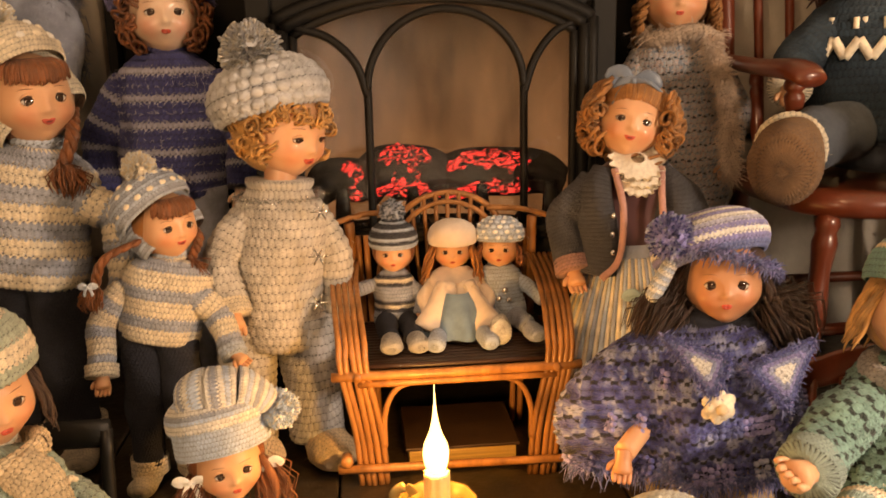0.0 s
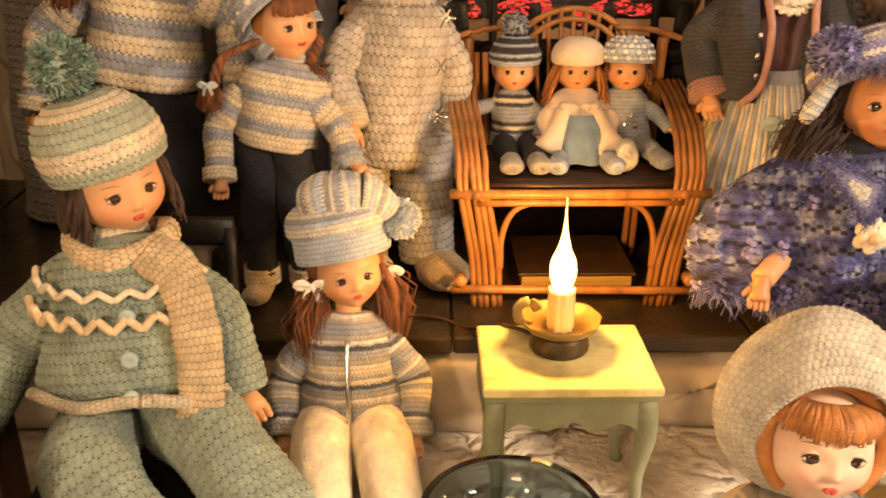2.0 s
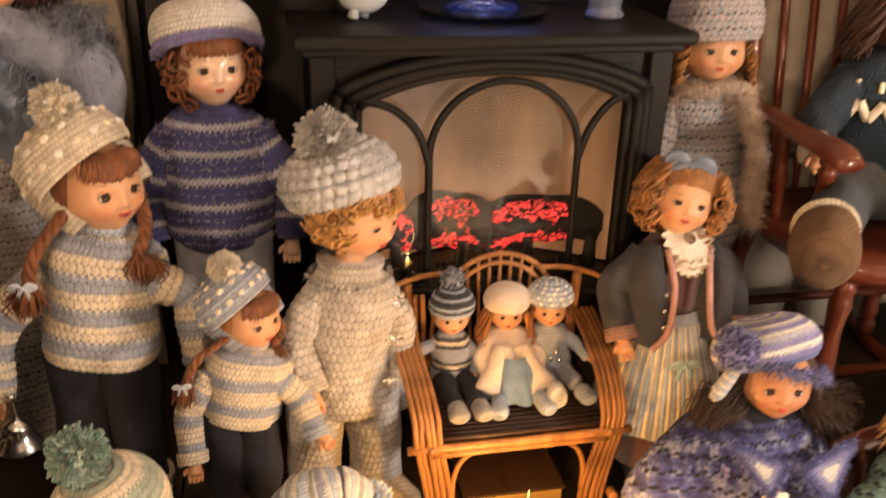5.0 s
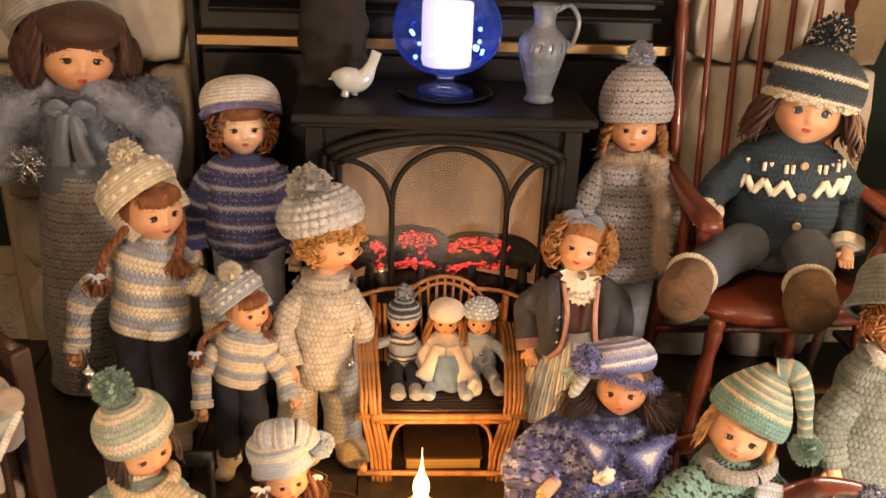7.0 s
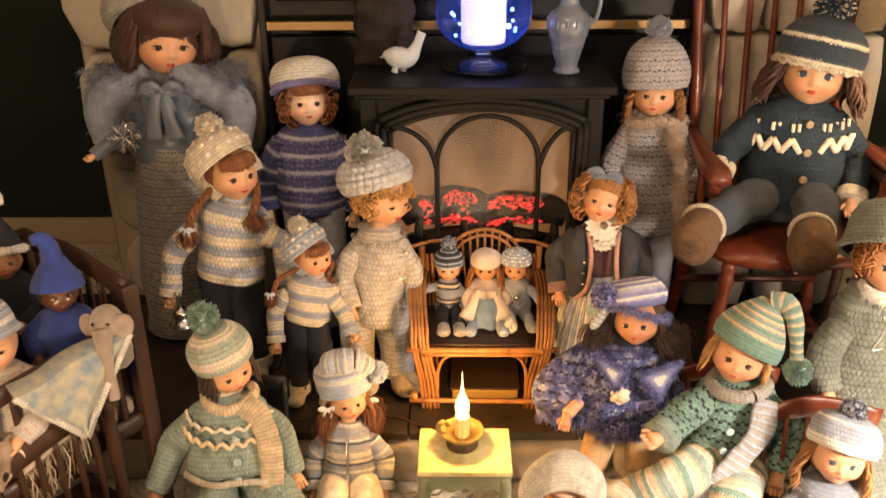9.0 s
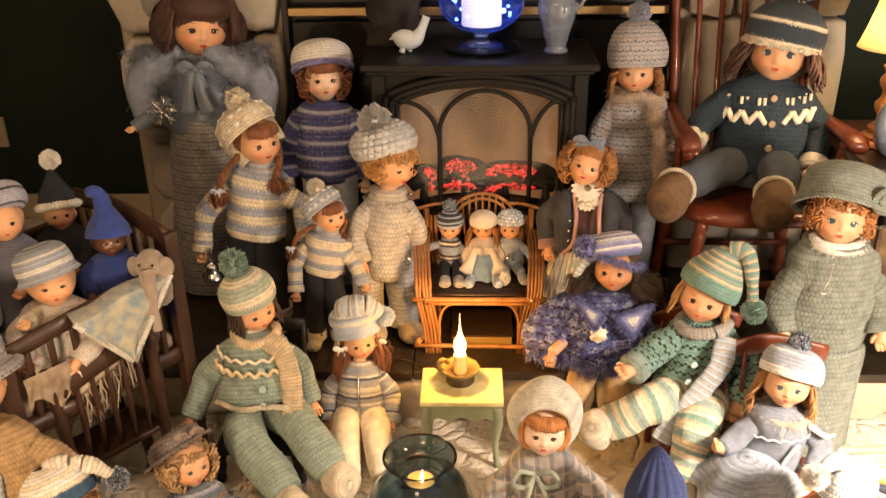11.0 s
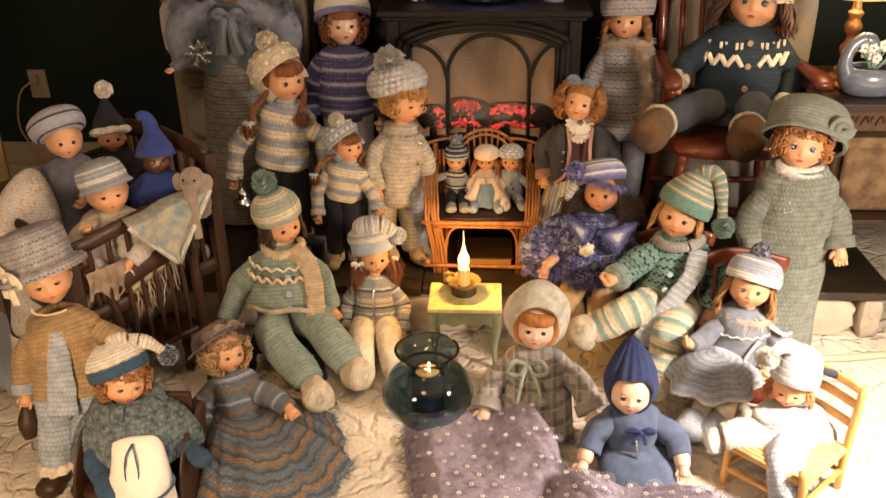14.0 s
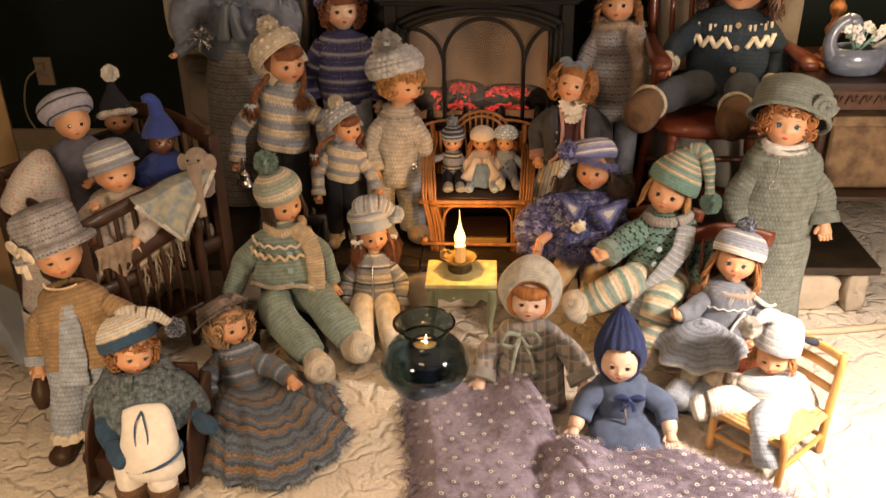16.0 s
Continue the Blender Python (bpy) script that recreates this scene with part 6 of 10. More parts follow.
for s in (-1, 1):
    d.tube([(0.127 + s * 0.012, 1.21, 0.41), (0.127 + s * 0.024, 1.188, 0.375), (0.127 + s * 0.040, 1.168, 0.350)], [(0.016, 0.012), (0.024, 0.016), (0.030, 0.014)], MOHAIR, 12, 16)
    d.leg([(0.127 + s * 0.018, 1.225, 0.352), (0.127 + s * 0.030, 1.16, 0.350)], 0.015, 0.011, CREAM, None)
    d.shoe((0.127 + s * 0.031, 1.155, 0.350), (0.127 + s * 0.040, 1.118, 0.347), 0.013, 0.014, ICE, FINE)
d.lathe((0.127, 1.198, 0.336), np.eye(3), [(0.062, 0.008), (0.055, 0.018), (0.038, 0.045), (0.02, 0.066)], DENIM, 60, 16, squash=(0.95, 0.9), fold=lambda a, t: 1 + 0.10 * np.cos(a * 9) * (1 - t))
d.fuzz(np.array([(0.127 + 0.042 * math.cos(a), 1.222 + 0.036 * math.sin(a), z) for a in np.linspace(0, 6.28, 20) for z in (0.36, 0.385, 0.41)]), 0.007, 0.0005, MOHAIR, 700, 0.1)
d.tagged_done("tiny doll in fluffy pink-white coat and blue skirt", "dolls on the willow bench")

d = tiny(0.198, -4)
d.cap_hair(HAIR_AUB, 1.05)
d.locks(HAIR_AUB, 0.9, 1.02, 16, 0.13, 0.1, 60, 300, 0.1, 0.08)
prof = [(1.08, 0.32), (1.15, 0.42), (1.18, 0.74), (1.02, 1.14), (0.6, 1.44), (0.05, 1.52)]
d.hat(prof, ICE, (0.0052, 0.005, 0.0016), (0, 6, 0))
d.bobbles(prof, [WHITE, ICE], 6, (0, 6, 0), (0, 0, 0), 0.12)
d.torso((0.198, 1.247, 0.420), (0.198, 1.235, 0.350), 0.035, 0.03, ICE, FINE, 1.15, 0.6, collar=ICE)
d.arm([(0.168, 1.245, 0.405), (0.158, 1.225, 0.385), (0.166, 1.208, 0.368)], 0.014, 0.011, ICE, FINE)
d.arm([(0.228, 1.245, 0.405), (0.245, 1.225, 0.388), (0.256, 1.208, 0.376)], 0.014, 0.010, ICE, FINE, reach=(0.8, -0.4, -0.2))
d.leg([(0.184, 1.235, 0.352), (0.182, 1.165, 0.354)], 0.017, 0.013, GREYB, FINE)
d.leg([(0.212, 1.235, 0.352), (0.225, 1.175, 0.354)], 0.017, 0.013, GREYB, FINE)
d.shoe((0.182, 1.152, 0.356), (0.182, 1.128, 0.362), 0.014, 0.022, WHITE, FINE)
d.shoe((0.226, 1.160, 0.352), (0.236, 1.130, 0.350), 0.014, 0.013, GREYB, FINE)
for p in ((0.19, 1.202, 0.385), (0.198, 1.2, 0.398), (0.204, 1.2, 0.383)):
    d.ball(p, 0.0045, SILVER, 8)
d.tagged_done("tiny doll in pale blue knitted suit and popcorn cap", "dolls on the willow bench")

# a doll in a mint yoked cardigan with a long cream scarf, sitting
d = Doll((-0.40, 0.86, 0.13), (-0.406, 0.885, 0.408), 0.054, yaw=40, pitch=-3, roll=-8, skin=SKIN, open_eyes=0.95)
d.cap_hair(HAIR_DRK, 1.05)
d.locks(HAIR_DRK, 1.25, 1.02, 28, 0.12, 0.06, 55, 305, 0.25, 0.05)
d.bangs(HAIR_DRK, 0.45, 10, 0.6, 0.7, 0.07)
HATM = yarn("pale_mint_yarn", (0.42, 0.50, 0.42))
rows = [HATM, HATM, CREAM, CREAM, HATM] * 6
d.hat([(1.08, 0.24), (1.17, 0.36), (1.21, 0.72), (1.14, 1.10), (0.92, 1.42), (0.55, 1.66), (0.05, 1.76)], rows, (0.0098, 0.008, 0.003), (6, 10, -2), (0, 0.05, 0.02), (1, 0.98))
d.pom(d.at((-0.25, 0.35, 2.25)), 0.031, [MINT, MINT_D], 300)
d.torso((-0.408, 0.88, 0.342), (-0.393, 0.822, 0.196), 0.080, 0.068, MINT, (0.0105, 0.009, 0.003), 1.30, 0.55, collar=CREAM)
zigzag(d, (-0.402, 0.857), 0.093, 0.081, 0.288, 0.014, 23, 0.0042, PEACH, 175, 365)
zigzag(d, (-0.404, 0.866), 0.086, 0.074, 0.314, 0.010, 19, 0.0036, CREAM, 180, 360)
a = np.linspace(0, 2 * math.pi, 40)
d.tube(np.stack([-0.393 + 0.101 * np.cos(a), 0.822 + 0.076 * np.sin(a), 0.198 - 0.028 * np.sin(a) + 0.004 * np.cos(5 * a)], 1), 0.0065, CREAM, knit=FINE, caps=False)
d.buttons([(-0.375, 0.783, 0.302), (-0.372, 0.765, 0.265), (-0.37, 0.751, 0.230)], 0.0085, BUTTON)
d.arm([(-0.478, 0.87, 0.312), (-0.526, 0.845, 0.235), (-0.556, 0.800, 0.165)], 0.042, 0.030, MINT, (0.0095, 0.009, 0.0028), reach=(0.0, -0.5, -0.8))
d.arm([(-0.332, 0.87, 0.312), (-0.298, 0.85, 0.25), (-0.282, 0.83, 0.19)], 0.040, 0.030, MINT, (0.0095, 0.009, 0.0028), reach=(0.5, -0.5, -0.6))
a = np.linspace(0, 2 * math.pi, 26)
d.tube(np.stack([-0.402 + 0.050 * np.cos(a), 0.872 + 0.046 * np.sin(a), 0.346 + 0.006 * np.cos(2 * a)], 1), [(0.015, 0.009)] * 26, PEACH, knit=KN, caps=False, side=(0, 0, 1))
d.scarf([(-0.365, 0.835, 0.352), (-0.330, 0.815, 0.332), (-0.312, 0.79, 0.285), (-0.308, 0.775, 0.235), (-0.310, 0.765, 0.195)], 0.023, 0.006, PEACH, KN, PEACH)
d.leg([(-0.43, 0.84, 0.160), (-0.415, 0.73, 0.165), (-0.345, 0.66, 0.12), (-0.305, 0.62, 0.095)], 0.048, 0.040, MINT, (0.0105, 0.009, 0.003))
d.leg([(-0.36, 0.84, 0.160), (-0.30, 0.77, 0.165), (-0.245, 0.715, 0.13), (-0.215, 0.685, 0.105)], 0.048, 0.040, MINT, (0.0105, 0.009, 0.003))
d.shoe((-0.300, 0.615, 0.075), (-0.270, 0.560, 0.090), 0.036, 0.045, CREAM, FINE)
d.shoe((-0.215, 0.690, 0.085), (-0.170, 0.640, 0.105), 0.036, 0.045, CREAM, FINE)
d.tagged_done("doll in mint yoked cardigan, ribbed pompom hat and cream scarf")

# a doll with pigtails in a grey striped jacket and a drooping nightcap, in front of the hearth
d = Doll((-0.178, 0.945, 0.03), (-0.180, 0.985, 0.263), 0.046, yaw=18, pitch=4, roll=-6, skin=SKIN)
d.cap_hair(HAIR_AUB, 1.04)
SKY = yarn("pale_sky_yarn", (0.58, 0.70, 0.88))
rows = [SKY] * 7 + [WHITE, WHITE, SKY, GREYB, WHITE, WHITE, SKY, GREYB] * 5
d.hat([(1.16, 0.25), (1.24, 0.33), (1.24, 0.9), (1.34, 1.0), (1.30, 1.45), (0.95, 1.75), (0.4, 1.84), (0.05, 1.86)], rows, FINE, (0, 12, 0), (0, 0.10, 0.10))
d.tube([d.at((-0.5, 0.3, 1.80)), d.at((-0.1, -0.1, 1.98)), d.at((0.55, -0.2, 1.92)), d.at((1.1, -0.25, 1.62)), d.at((1.38, -0.25, 1.30))], [0.030, 0.034, 0.028, 0.021, 0.016], [SKY, WHITE, GREYB, WHITE], knit=FINE)
d.pom(d.at((1.55, -0.25, 1.12)), 0.024, [SKY, SKY, WHITE])
for s in (-1, 1):
    a = d.at((s * 0.82, -0.1, -0.25))
    hh = np.random.normal(size=(200, 3)) * 0.0075
    d.hairs(a + hh * 0.6, a + hh * 1.5 + (s * 0.016, -0.014, -0.032), a + hh + (s * 0.012, -0.022, -0.076), 0.0011, HAIR_AUB, 0.6)
    for k in range(9):
        b = a + np.random.normal(size=3) * 0.008
        d.tube([b, b + (s * 0.016, -0.012, -0.03), b + (s * 0.010 + random.uniform(-0.01, 0.01), -0.02, -0.082)], [0.004, 0.0055, 0.002], HAIR_AUB, 6, 10)
    bow(d, a + (s * 0.008, -0.014, 0.006), 0.016, WHITE)
rows = [GREY, GREY, GREYB, SLATEB, WHITE, GREY, GREYB, GREYB, GREY, WHITE, GREY, GREYB, SLATEB, CREAM, GREY, CREAM, CREAM]
d.torso((-0.180, 0.975, 0.205), (-0.178, 0.935, 0.065), 0.064, 0.05, rows, FINE, 1.12, 0.55)
d.arm([(-0.236, 0.965, 0.185), (-0.258, 0.94, 0.13), (-0.256, 0.90, 0.085)], 0.027, 0.021, rows, FINE, cuff=GREY)
d.arm([(-0.124, 0.965, 0.185), (-0.100, 0.94, 0.13), (-0.100, 0.90, 0.085)], 0.027, 0.021, rows, FINE, cuff=GREY)
d.tube([(-0.178, 0.92, 0.20), (-0.177, 0.897, 0.15), (-0.176, 0.882, 0.085)], 0.0028, SILVER, 6, 16)
for s in (-1, 1):
    d.leg([(-0.178 + s * 0.03, 0.935, 0.075), (-0.172 + s * 0.036, 0.87, 0.085), (-0.160 + s * 0.04, 0.80, 0.05), (-0.150 + s * 0.042, 0.76, 0.03)], 0.040, 0.03, CREAM, None)
    d.shoe((-0.150 + s * 0.042, 0.76, 0.022), (-0.146 + s * 0.045, 0.715, 0.026), 0.024, 0.024, CREAM, FINE)
d.tagged_done("doll with auburn pigtails in grey striped jacket and drooping nightcap")

# a doll in a blue granny-square poncho on the hearth's edge
d = Doll((0.43, 1.04, HEARTH), (0.430, 0.978, 0.466), 0.052, yaw=-17, pitch=6, roll=-2, skin=WARM_SKIN)
d.cap_hair(HAIR_DRK, 1.10)
d.locks(HAIR_DRK, 0.9, 1.06, 40, 0.13, 0.06, 70, 290, 0.2, 0.05)
for s in (-1, 1):
    a = d.at((s * 1.02, 0.0, -0.55))
    hh = np.random.normal(size=(900, 3)) * 0.011
    d.hairs(a + hh * 0.4, a + hh * 1.3 + (s * 0.020, -0.008, -0.006), a + hh * 1.1 + (s * 0.034, -0.006, -0.036), 0.0011, HAIR_DRK, 0.6)
rows = [BLUEV, BLUEV] + [LAV, WHITE, LAV, PERI_L, WHITE] * 6
d.hat([(1.18, 0.36), (1.30, 0.44), (1.40, 0.74), (1.28, 1.14), (0.86, 1.48), (0.05, 1.60)], rows, KN, (0, 18, -16), (-0.07, 0.12, 0.02))
rim = np.array([d.at((-0.05 + 1.24 * math.cos(a), 0.10 + 1.28 * math.sin(a), 0.46 - 0.30 * math.cos(a) - 0.30 * math.sin(a))) for a in np.linspace(0, 6.28, 50)])
d.fuzz(rim, 0.018, 0.0011, BLUEV, 1000, 0.2)
d.fuzz(rim, 0.016, 0.0009, LAV, 500, 0.2)
d.tube([d.at((-1.0, -0.6, 0.85)), d.at((-1.25, -0.6, 0.4)), d.at((-1.55, -0.6, -0.15)), d.at((-1.62, -0.50, -0.35))], [0.008, 0.009, 0.010, 0.008], [WHITE, ICE], knit=FINE)
d.pom(d.at((-1.22, -0.75, 1.12)), 0.028, [LAV, BLUEV_L, PERI], 260)
d.torso((0.43, 0.985, 0.425), (0.43, 1.03, 0.175), 0.075, 0.06, NAVY, FINE, 1.1, 0.6, collar=NAVY)


def poncho_fold(a, t):
    left = np.exp(-((np.mod(a, 2 * math.pi) - 3.35) / 0.42) ** 2)
    return 1 + t * (0.10 * np.cos(2 * a) ** 2 + 0.06 * np.cos(7 * a + 1) + 0.03 * np.cos(13 * a)) + 0.46 * left * np.sin(np.clip(t, 0, 1) * 2.6)


d.lathe((0.412, 0.975, 0.25), turn(0, 4, -3), [(0.040, 0.165), (0.072, 0.154), (0.102, 0.128), (0.120, 0.088), (0.126, 0.045), (0.124, 0.004)], GRANNY, knit=(0.0115, 0.0085, 0.0060), squash=(1.0, 0.74), fold=poncho_fold)
# granny-square openings and flowers on the poncho
for k in range(54):
    a = radians(180 + 180 * (k % 18 + 0.5 * (k // 18 % 2)) / 17)
    t = 0.35 + 0.27 * (k // 18)
    z = 0.172 - 0.19 * t
    rr = np.interp(t, [0, 0.1, 0.35, 0.65, 0.9, 1.0], [0.03, 0.062, 0.094, 0.114, 0.122, 0.122]) * float(poncho_fold(np.array(a), np.array(t)))
    p = np.array((0.412 + rr * math.cos(a), 0.975 + rr * 0.78 * math.sin(a), 0.26 + z))
    out = np.array((math.cos(a), 0.78 * math.sin(a), 0.25))
    out /= np.linalg.norm(out)
    s1 = np.cross(out, (0, 0, 1.0))
    s1 /= np.linalg.norm(s1)
    s2 = np.cross(s1, out)
    col = (BLUEV_L, LAV, BLUEV, PERI, PERI, LAV, BLUEV)[(k * 3 + k // 18) % 7]
    for j in range(8):
        q = p + (s1 * math.cos(j * 0.785) + s2 * math.sin(j * 0.785)) * 0.0085 * (1.25 if j % 2 else 1.0) + out * 0.002
        d.ball(q, (0.0042, 0.0042, 0.0034), col, 6)
    d.fuzz([p + out * 0.003], 0.011, 0.0008, col, 16, 0.1)
hem = np.array([(0.412 + 0.126 * float(poncho_fold(np.array(a), np.array(1.0))) * math.cos(a), 0.975 + 0.096 * float(poncho_fold(np.array(a), np.array(1.0))) * math.sin(a), 0.252) for a in np.linspace(3.0, 6.4, 60)])
d.fuzz(hem, 0.022, 0.0011, BLUEV, 1300, 0.4)
d.fuzz(hem, 0.020, 0.0009, LAV, 800, 0.4)
# the open collar: two pointed granny-square flaps
for tri in (((0.332, 0.905, 0.424), (0.398, 0.878, 0.402), (0.378, 0.868, 0.362)), ((0.422, 0.880, 0.392), (0.508, 0.900, 0.410), (0.462, 0.862, 0.346))):
    tri = np.array(tri)
    mid = tri.mean(0)
    for share, mat in ((1.0, PERI), (0.82, BLUEV), (0.64, LAV), (0.46, BLUEV_L), (0.28, WHITE), (0.10, WHITE)):
        loop = np.concatenate([mid + (tri - mid) * share, [mid + (tri[0] - mid) * share]]) + (0, -0.004 * (1 - share), 0)
        loop = np.concatenate([np.linspace(loop[i], loop[i + 1], 6)[:-1] for i in range(3)] + [loop[3:]])
        d.tube(loop, 0.0046, mat, 6, 40, knit=FINE, caps=False)
    rim = np.concatenate([np.linspace(tri[i], tri[(i + 1) % 3], 12) for i in range(3)])
    d.fuzz(rim, 0.014, 0.0010, BLUEV, 420, 0.2)
    d.fuzz(rim, 0.012, 0.0009, LAV, 200, 0.2)
for k in range(12):
    a = k * math.pi / 6
    rad = 0.014 if k % 2 else 0.009
    d.ball((0.386 + rad * math.cos(a), 0.866 + 0.004 * (k % 2), 0.350 + rad * math.sin(a)), (0.008, 0.005, 0.008), CREAM, 8)
d.ball((0.386, 0.860, 0.350), 0.007, PEACH, 8)
d.tube([(0.32, 0.925, 0.305), (0.285, 0.89, 0.290)], 0.013, SKIN, 10)
d.hand(np.array((0.284, 0.888, 0.288)), np.array((-0.2, -0.4, -0.9)), 0.016)
d.arm([(0.50, 0.97, 0.30), (0.515, 0.95, 0.26), (0.51, 0.93, 0.22)], 0.02, 0.015, NAVY, None)
for s in (-1, 1):
    d.leg([(0.43 + s * 0.04, 1.01, 0.19), (0.40 + s * 0.045, 0.90, 0.20), (0.385 + s * 0.05, 0.86, 0.165)], 0.038, 0.028, TAN, None)
    d.shoe((0.383 + s * 0.05, 0.86, 0.16), (0.36 + s * 0.065, 0.80, 0.14), 0.026, 0.024, TAN)
d.tagged_done("doll in blue granny-square poncho and fuzzy striped hat")

# a doll in a sea green lacy jacket with a long grey scarf and a stocking cap, sitting
d = Doll((0.63, 0.87, 0.13), (0.612, 0.868, 0.448), 0.056, yaw=-23, pitch=8, roll=12, skin=SKIN)
d.cap_hair(HAIR_BLO, 1.06)
d.locks(HAIR_BLO, 1.10, 1.05, 30, 0.12, 0.05, 64, 296, 0.2, 0.05)
rows = [MINT_D] * 5 + [PEACH, MINT, MINT_D, PEACH, MINT, PEACH, MINT_D] * 4
d.hat([(1.14, 0.30), (1.22, 0.4), (1.22, 0.8), (1.08, 1.2), (0.8, 1.65), (0.5, 2.0), (0.3, 2.2)], rows, KN, (0, 12, 8), (0, 0.05, 0))
d.tube([d.at((0.35, 0.4, 2.05)), d.at((0.75, 0.35, 2.22)), d.at((1.15, 0.2, 1.9)), d.at((1.5, 0.1, 1.2)), d.at((1.75, 0.05, 0.55))], [0.024, 0.020, 0.016, 0.013, 0.011], [PEACH, MINT_D, MINT], knit=FINE)
d.pom(d.at((1.92, 0.0, 0.2)), 0.027, [MINT_D, MINT], 300)
LACY = (0.0105, 0.0105, 0.0045)
d.torso((0.62, 0.875, 0.385), (0.61, 0.855, 0.195), 0.082, 0.066, GREENLACE, LACY, 1.22, 0.55)
d.arm([(0.545, 0.865, 0.355), (0.49, 0.83, 0.315), (0.452, 0.79, 0.308)], 0.044, 0.034, GREENLACE, LACY, cuff=MINT, reach=(-0.7, -0.5, 0.1))
d.arm([(0.695, 0.865, 0.345), (0.725, 0.84, 0.27), (0.70, 0.80, 0.215)], 0.044, 0.034, GREENLACE, LACY)
a = np.linspace(0, 2 * math.pi, 26)
d.tube(np.stack([0.617 + 0.052 * np.cos(a), 0.862 + 0.050 * np.sin(a), 0.388 + 0.008 * np.cos(a)], 1), 0.013, GREY, knit=KN, caps=False)
d.scarf([(0.655, 0.815, 0.378), (0.640, 0.775, 0.335), (0.60, 0.765, 0.270), (0.55, 0.755, 0.20), (0.52, 0.745, 0.15)], 0.024, 0.007, [GREY, ICE], KN)
d.buttons([(0.585, 0.785, 0.325), (0.575, 0.778, 0.285), (0.568, 0.773, 0.24)], 0.008, BUTTON)
stripe = [PEACH, CREAM, MINT, MINT, PEACH, CREAM, MINT_D]
d.leg([(0.58, 0.84, 0.215), (0.50, 0.78, 0.225), (0.43, 0.775, 0.185), (0.395, 0.775, 0.165)], 0.050, 0.036, stripe, KN)
d.leg([(0.64, 0.83, 0.215), (0.60, 0.74, 0.20), (0.572, 0.70, 0.13), (0.560, 0.685, 0.095)], 0.050, 0.036, stripe, KN)
d.shoe((0.392, 0.780, 0.150), (0.365, 0.745, 0.185), 0.036, 0.046, CREAM, FINE)
d.shoe((0.560, 0.690, 0.075), (0.548, 0.635, 0.070), 0.034, 0.038, CREAM, FINE)
d.tagged_done("blonde doll in sea green lacy jacket, stocking cap and striped stockings")

# a tall doll in a sage grey crocheted gown and a rose-trimmed hat
d = Doll((0.92, 0.945, 0), (0.912, 0.945, 0.612), 0.064, yaw=-18, pitch=6, roll=4, skin=SKIN, iris=IRIS_L)
d.cap_hair(HAIR_RED, 1.04)
d.curls(HAIR_RED, 46, 48, 312, (-0.5, 0.5), 0.18, 1.02)
d.curls(HAIR_RED, 20, 60, 60, (0.42, 0.68), 0.14, 0.95, front=True)
d.hat([(1.46, 0.02), (1.60, -0.08), (1.66, 0.04), (1.54, 0.26), (1.48, 0.6), (1.44, 1.0), (1.18, 1.42), (0.65, 1.64), (0.05, 1.68)], SAGE, (0.009, 0.0085, 0.0028), (0, 30, 3), (0, 0.22, 0.10))
q = d.at((1.18, -0.78, 0.98))
d.tube([q + np.array((math.cos(t) * (0.004 + 0.0020 * t), -0.004 + 0.0008 * t, math.sin(t) * (0.004 + 0.0020 * t))) for t in np.linspace(0, 12.5, 26)], [(0.0042, 0.009)] * 26, SAGE, 10, 70, side=(0, 1, 0), knit=(0.005, 0.005, 0.001))
d.tube([(0.92, 0.95, 0.005), (0.92, 0.945, 0.15), (0.92, 0.945, 0.30)], [(0.105, 0.085), (0.10, 0.08), (0.094, 0.07)], SAGE, knit=(0.0130, 0.0110, 0.0045))
d.torso((0.915, 0.948, 0.545), (0.92, 0.945, 0.285), 0.106, 0.072, SAGE, (0.0130, 0.0110, 0.0045), 1.02, 1.0)
d.fuzz(np.array([(0.912 + 0.050 * math.cos(q), 0.938 + 0.046 * math.sin(q), 0.552) for q in np.linspace(0, 6.28, 50)]), 0.020, 0.0009, WHITE, 1300, 0.1)
d.tube([(0.912 + 0.046 * math.cos(q), 0.940 + 0.042 * math.sin(q), 0.552) for q in np.linspace(0, 6.28, 24)], 0.014, WHITE, 8, 48, caps=False)
d.arm([(0.834, 0.945, 0.490), (0.806, 0.93, 0.41), (0.812, 0.90, 0.345)], 0.044, 0.034, SAGE, (0.0130, 0.0110, 0.0042))
d.arm([(0.996, 0.945, 0.490), (1.026, 0.93, 0.41), (1.034, 0.90, 0.352)], 0.044, 0.036, SAGE, (0.0130, 0.0110, 0.0042), cuff=SAGE, reach=(0.1, -0.3, -0.9))
d.tube([(0.872, 0.868, 0.525), (0.880, 0.866, 0.535), (0.878, 0.864, 0.50), (0.868, 0.864, 0.472), (0.864, 0.864, 0.462), (0.876, 0.864, 0.462), (0.888, 0.864, 0.466)], 0.0016, SILVER, 6, 30)
d.tagged_done("tall doll in sage grey crocheted gown and rose-trimmed hat")

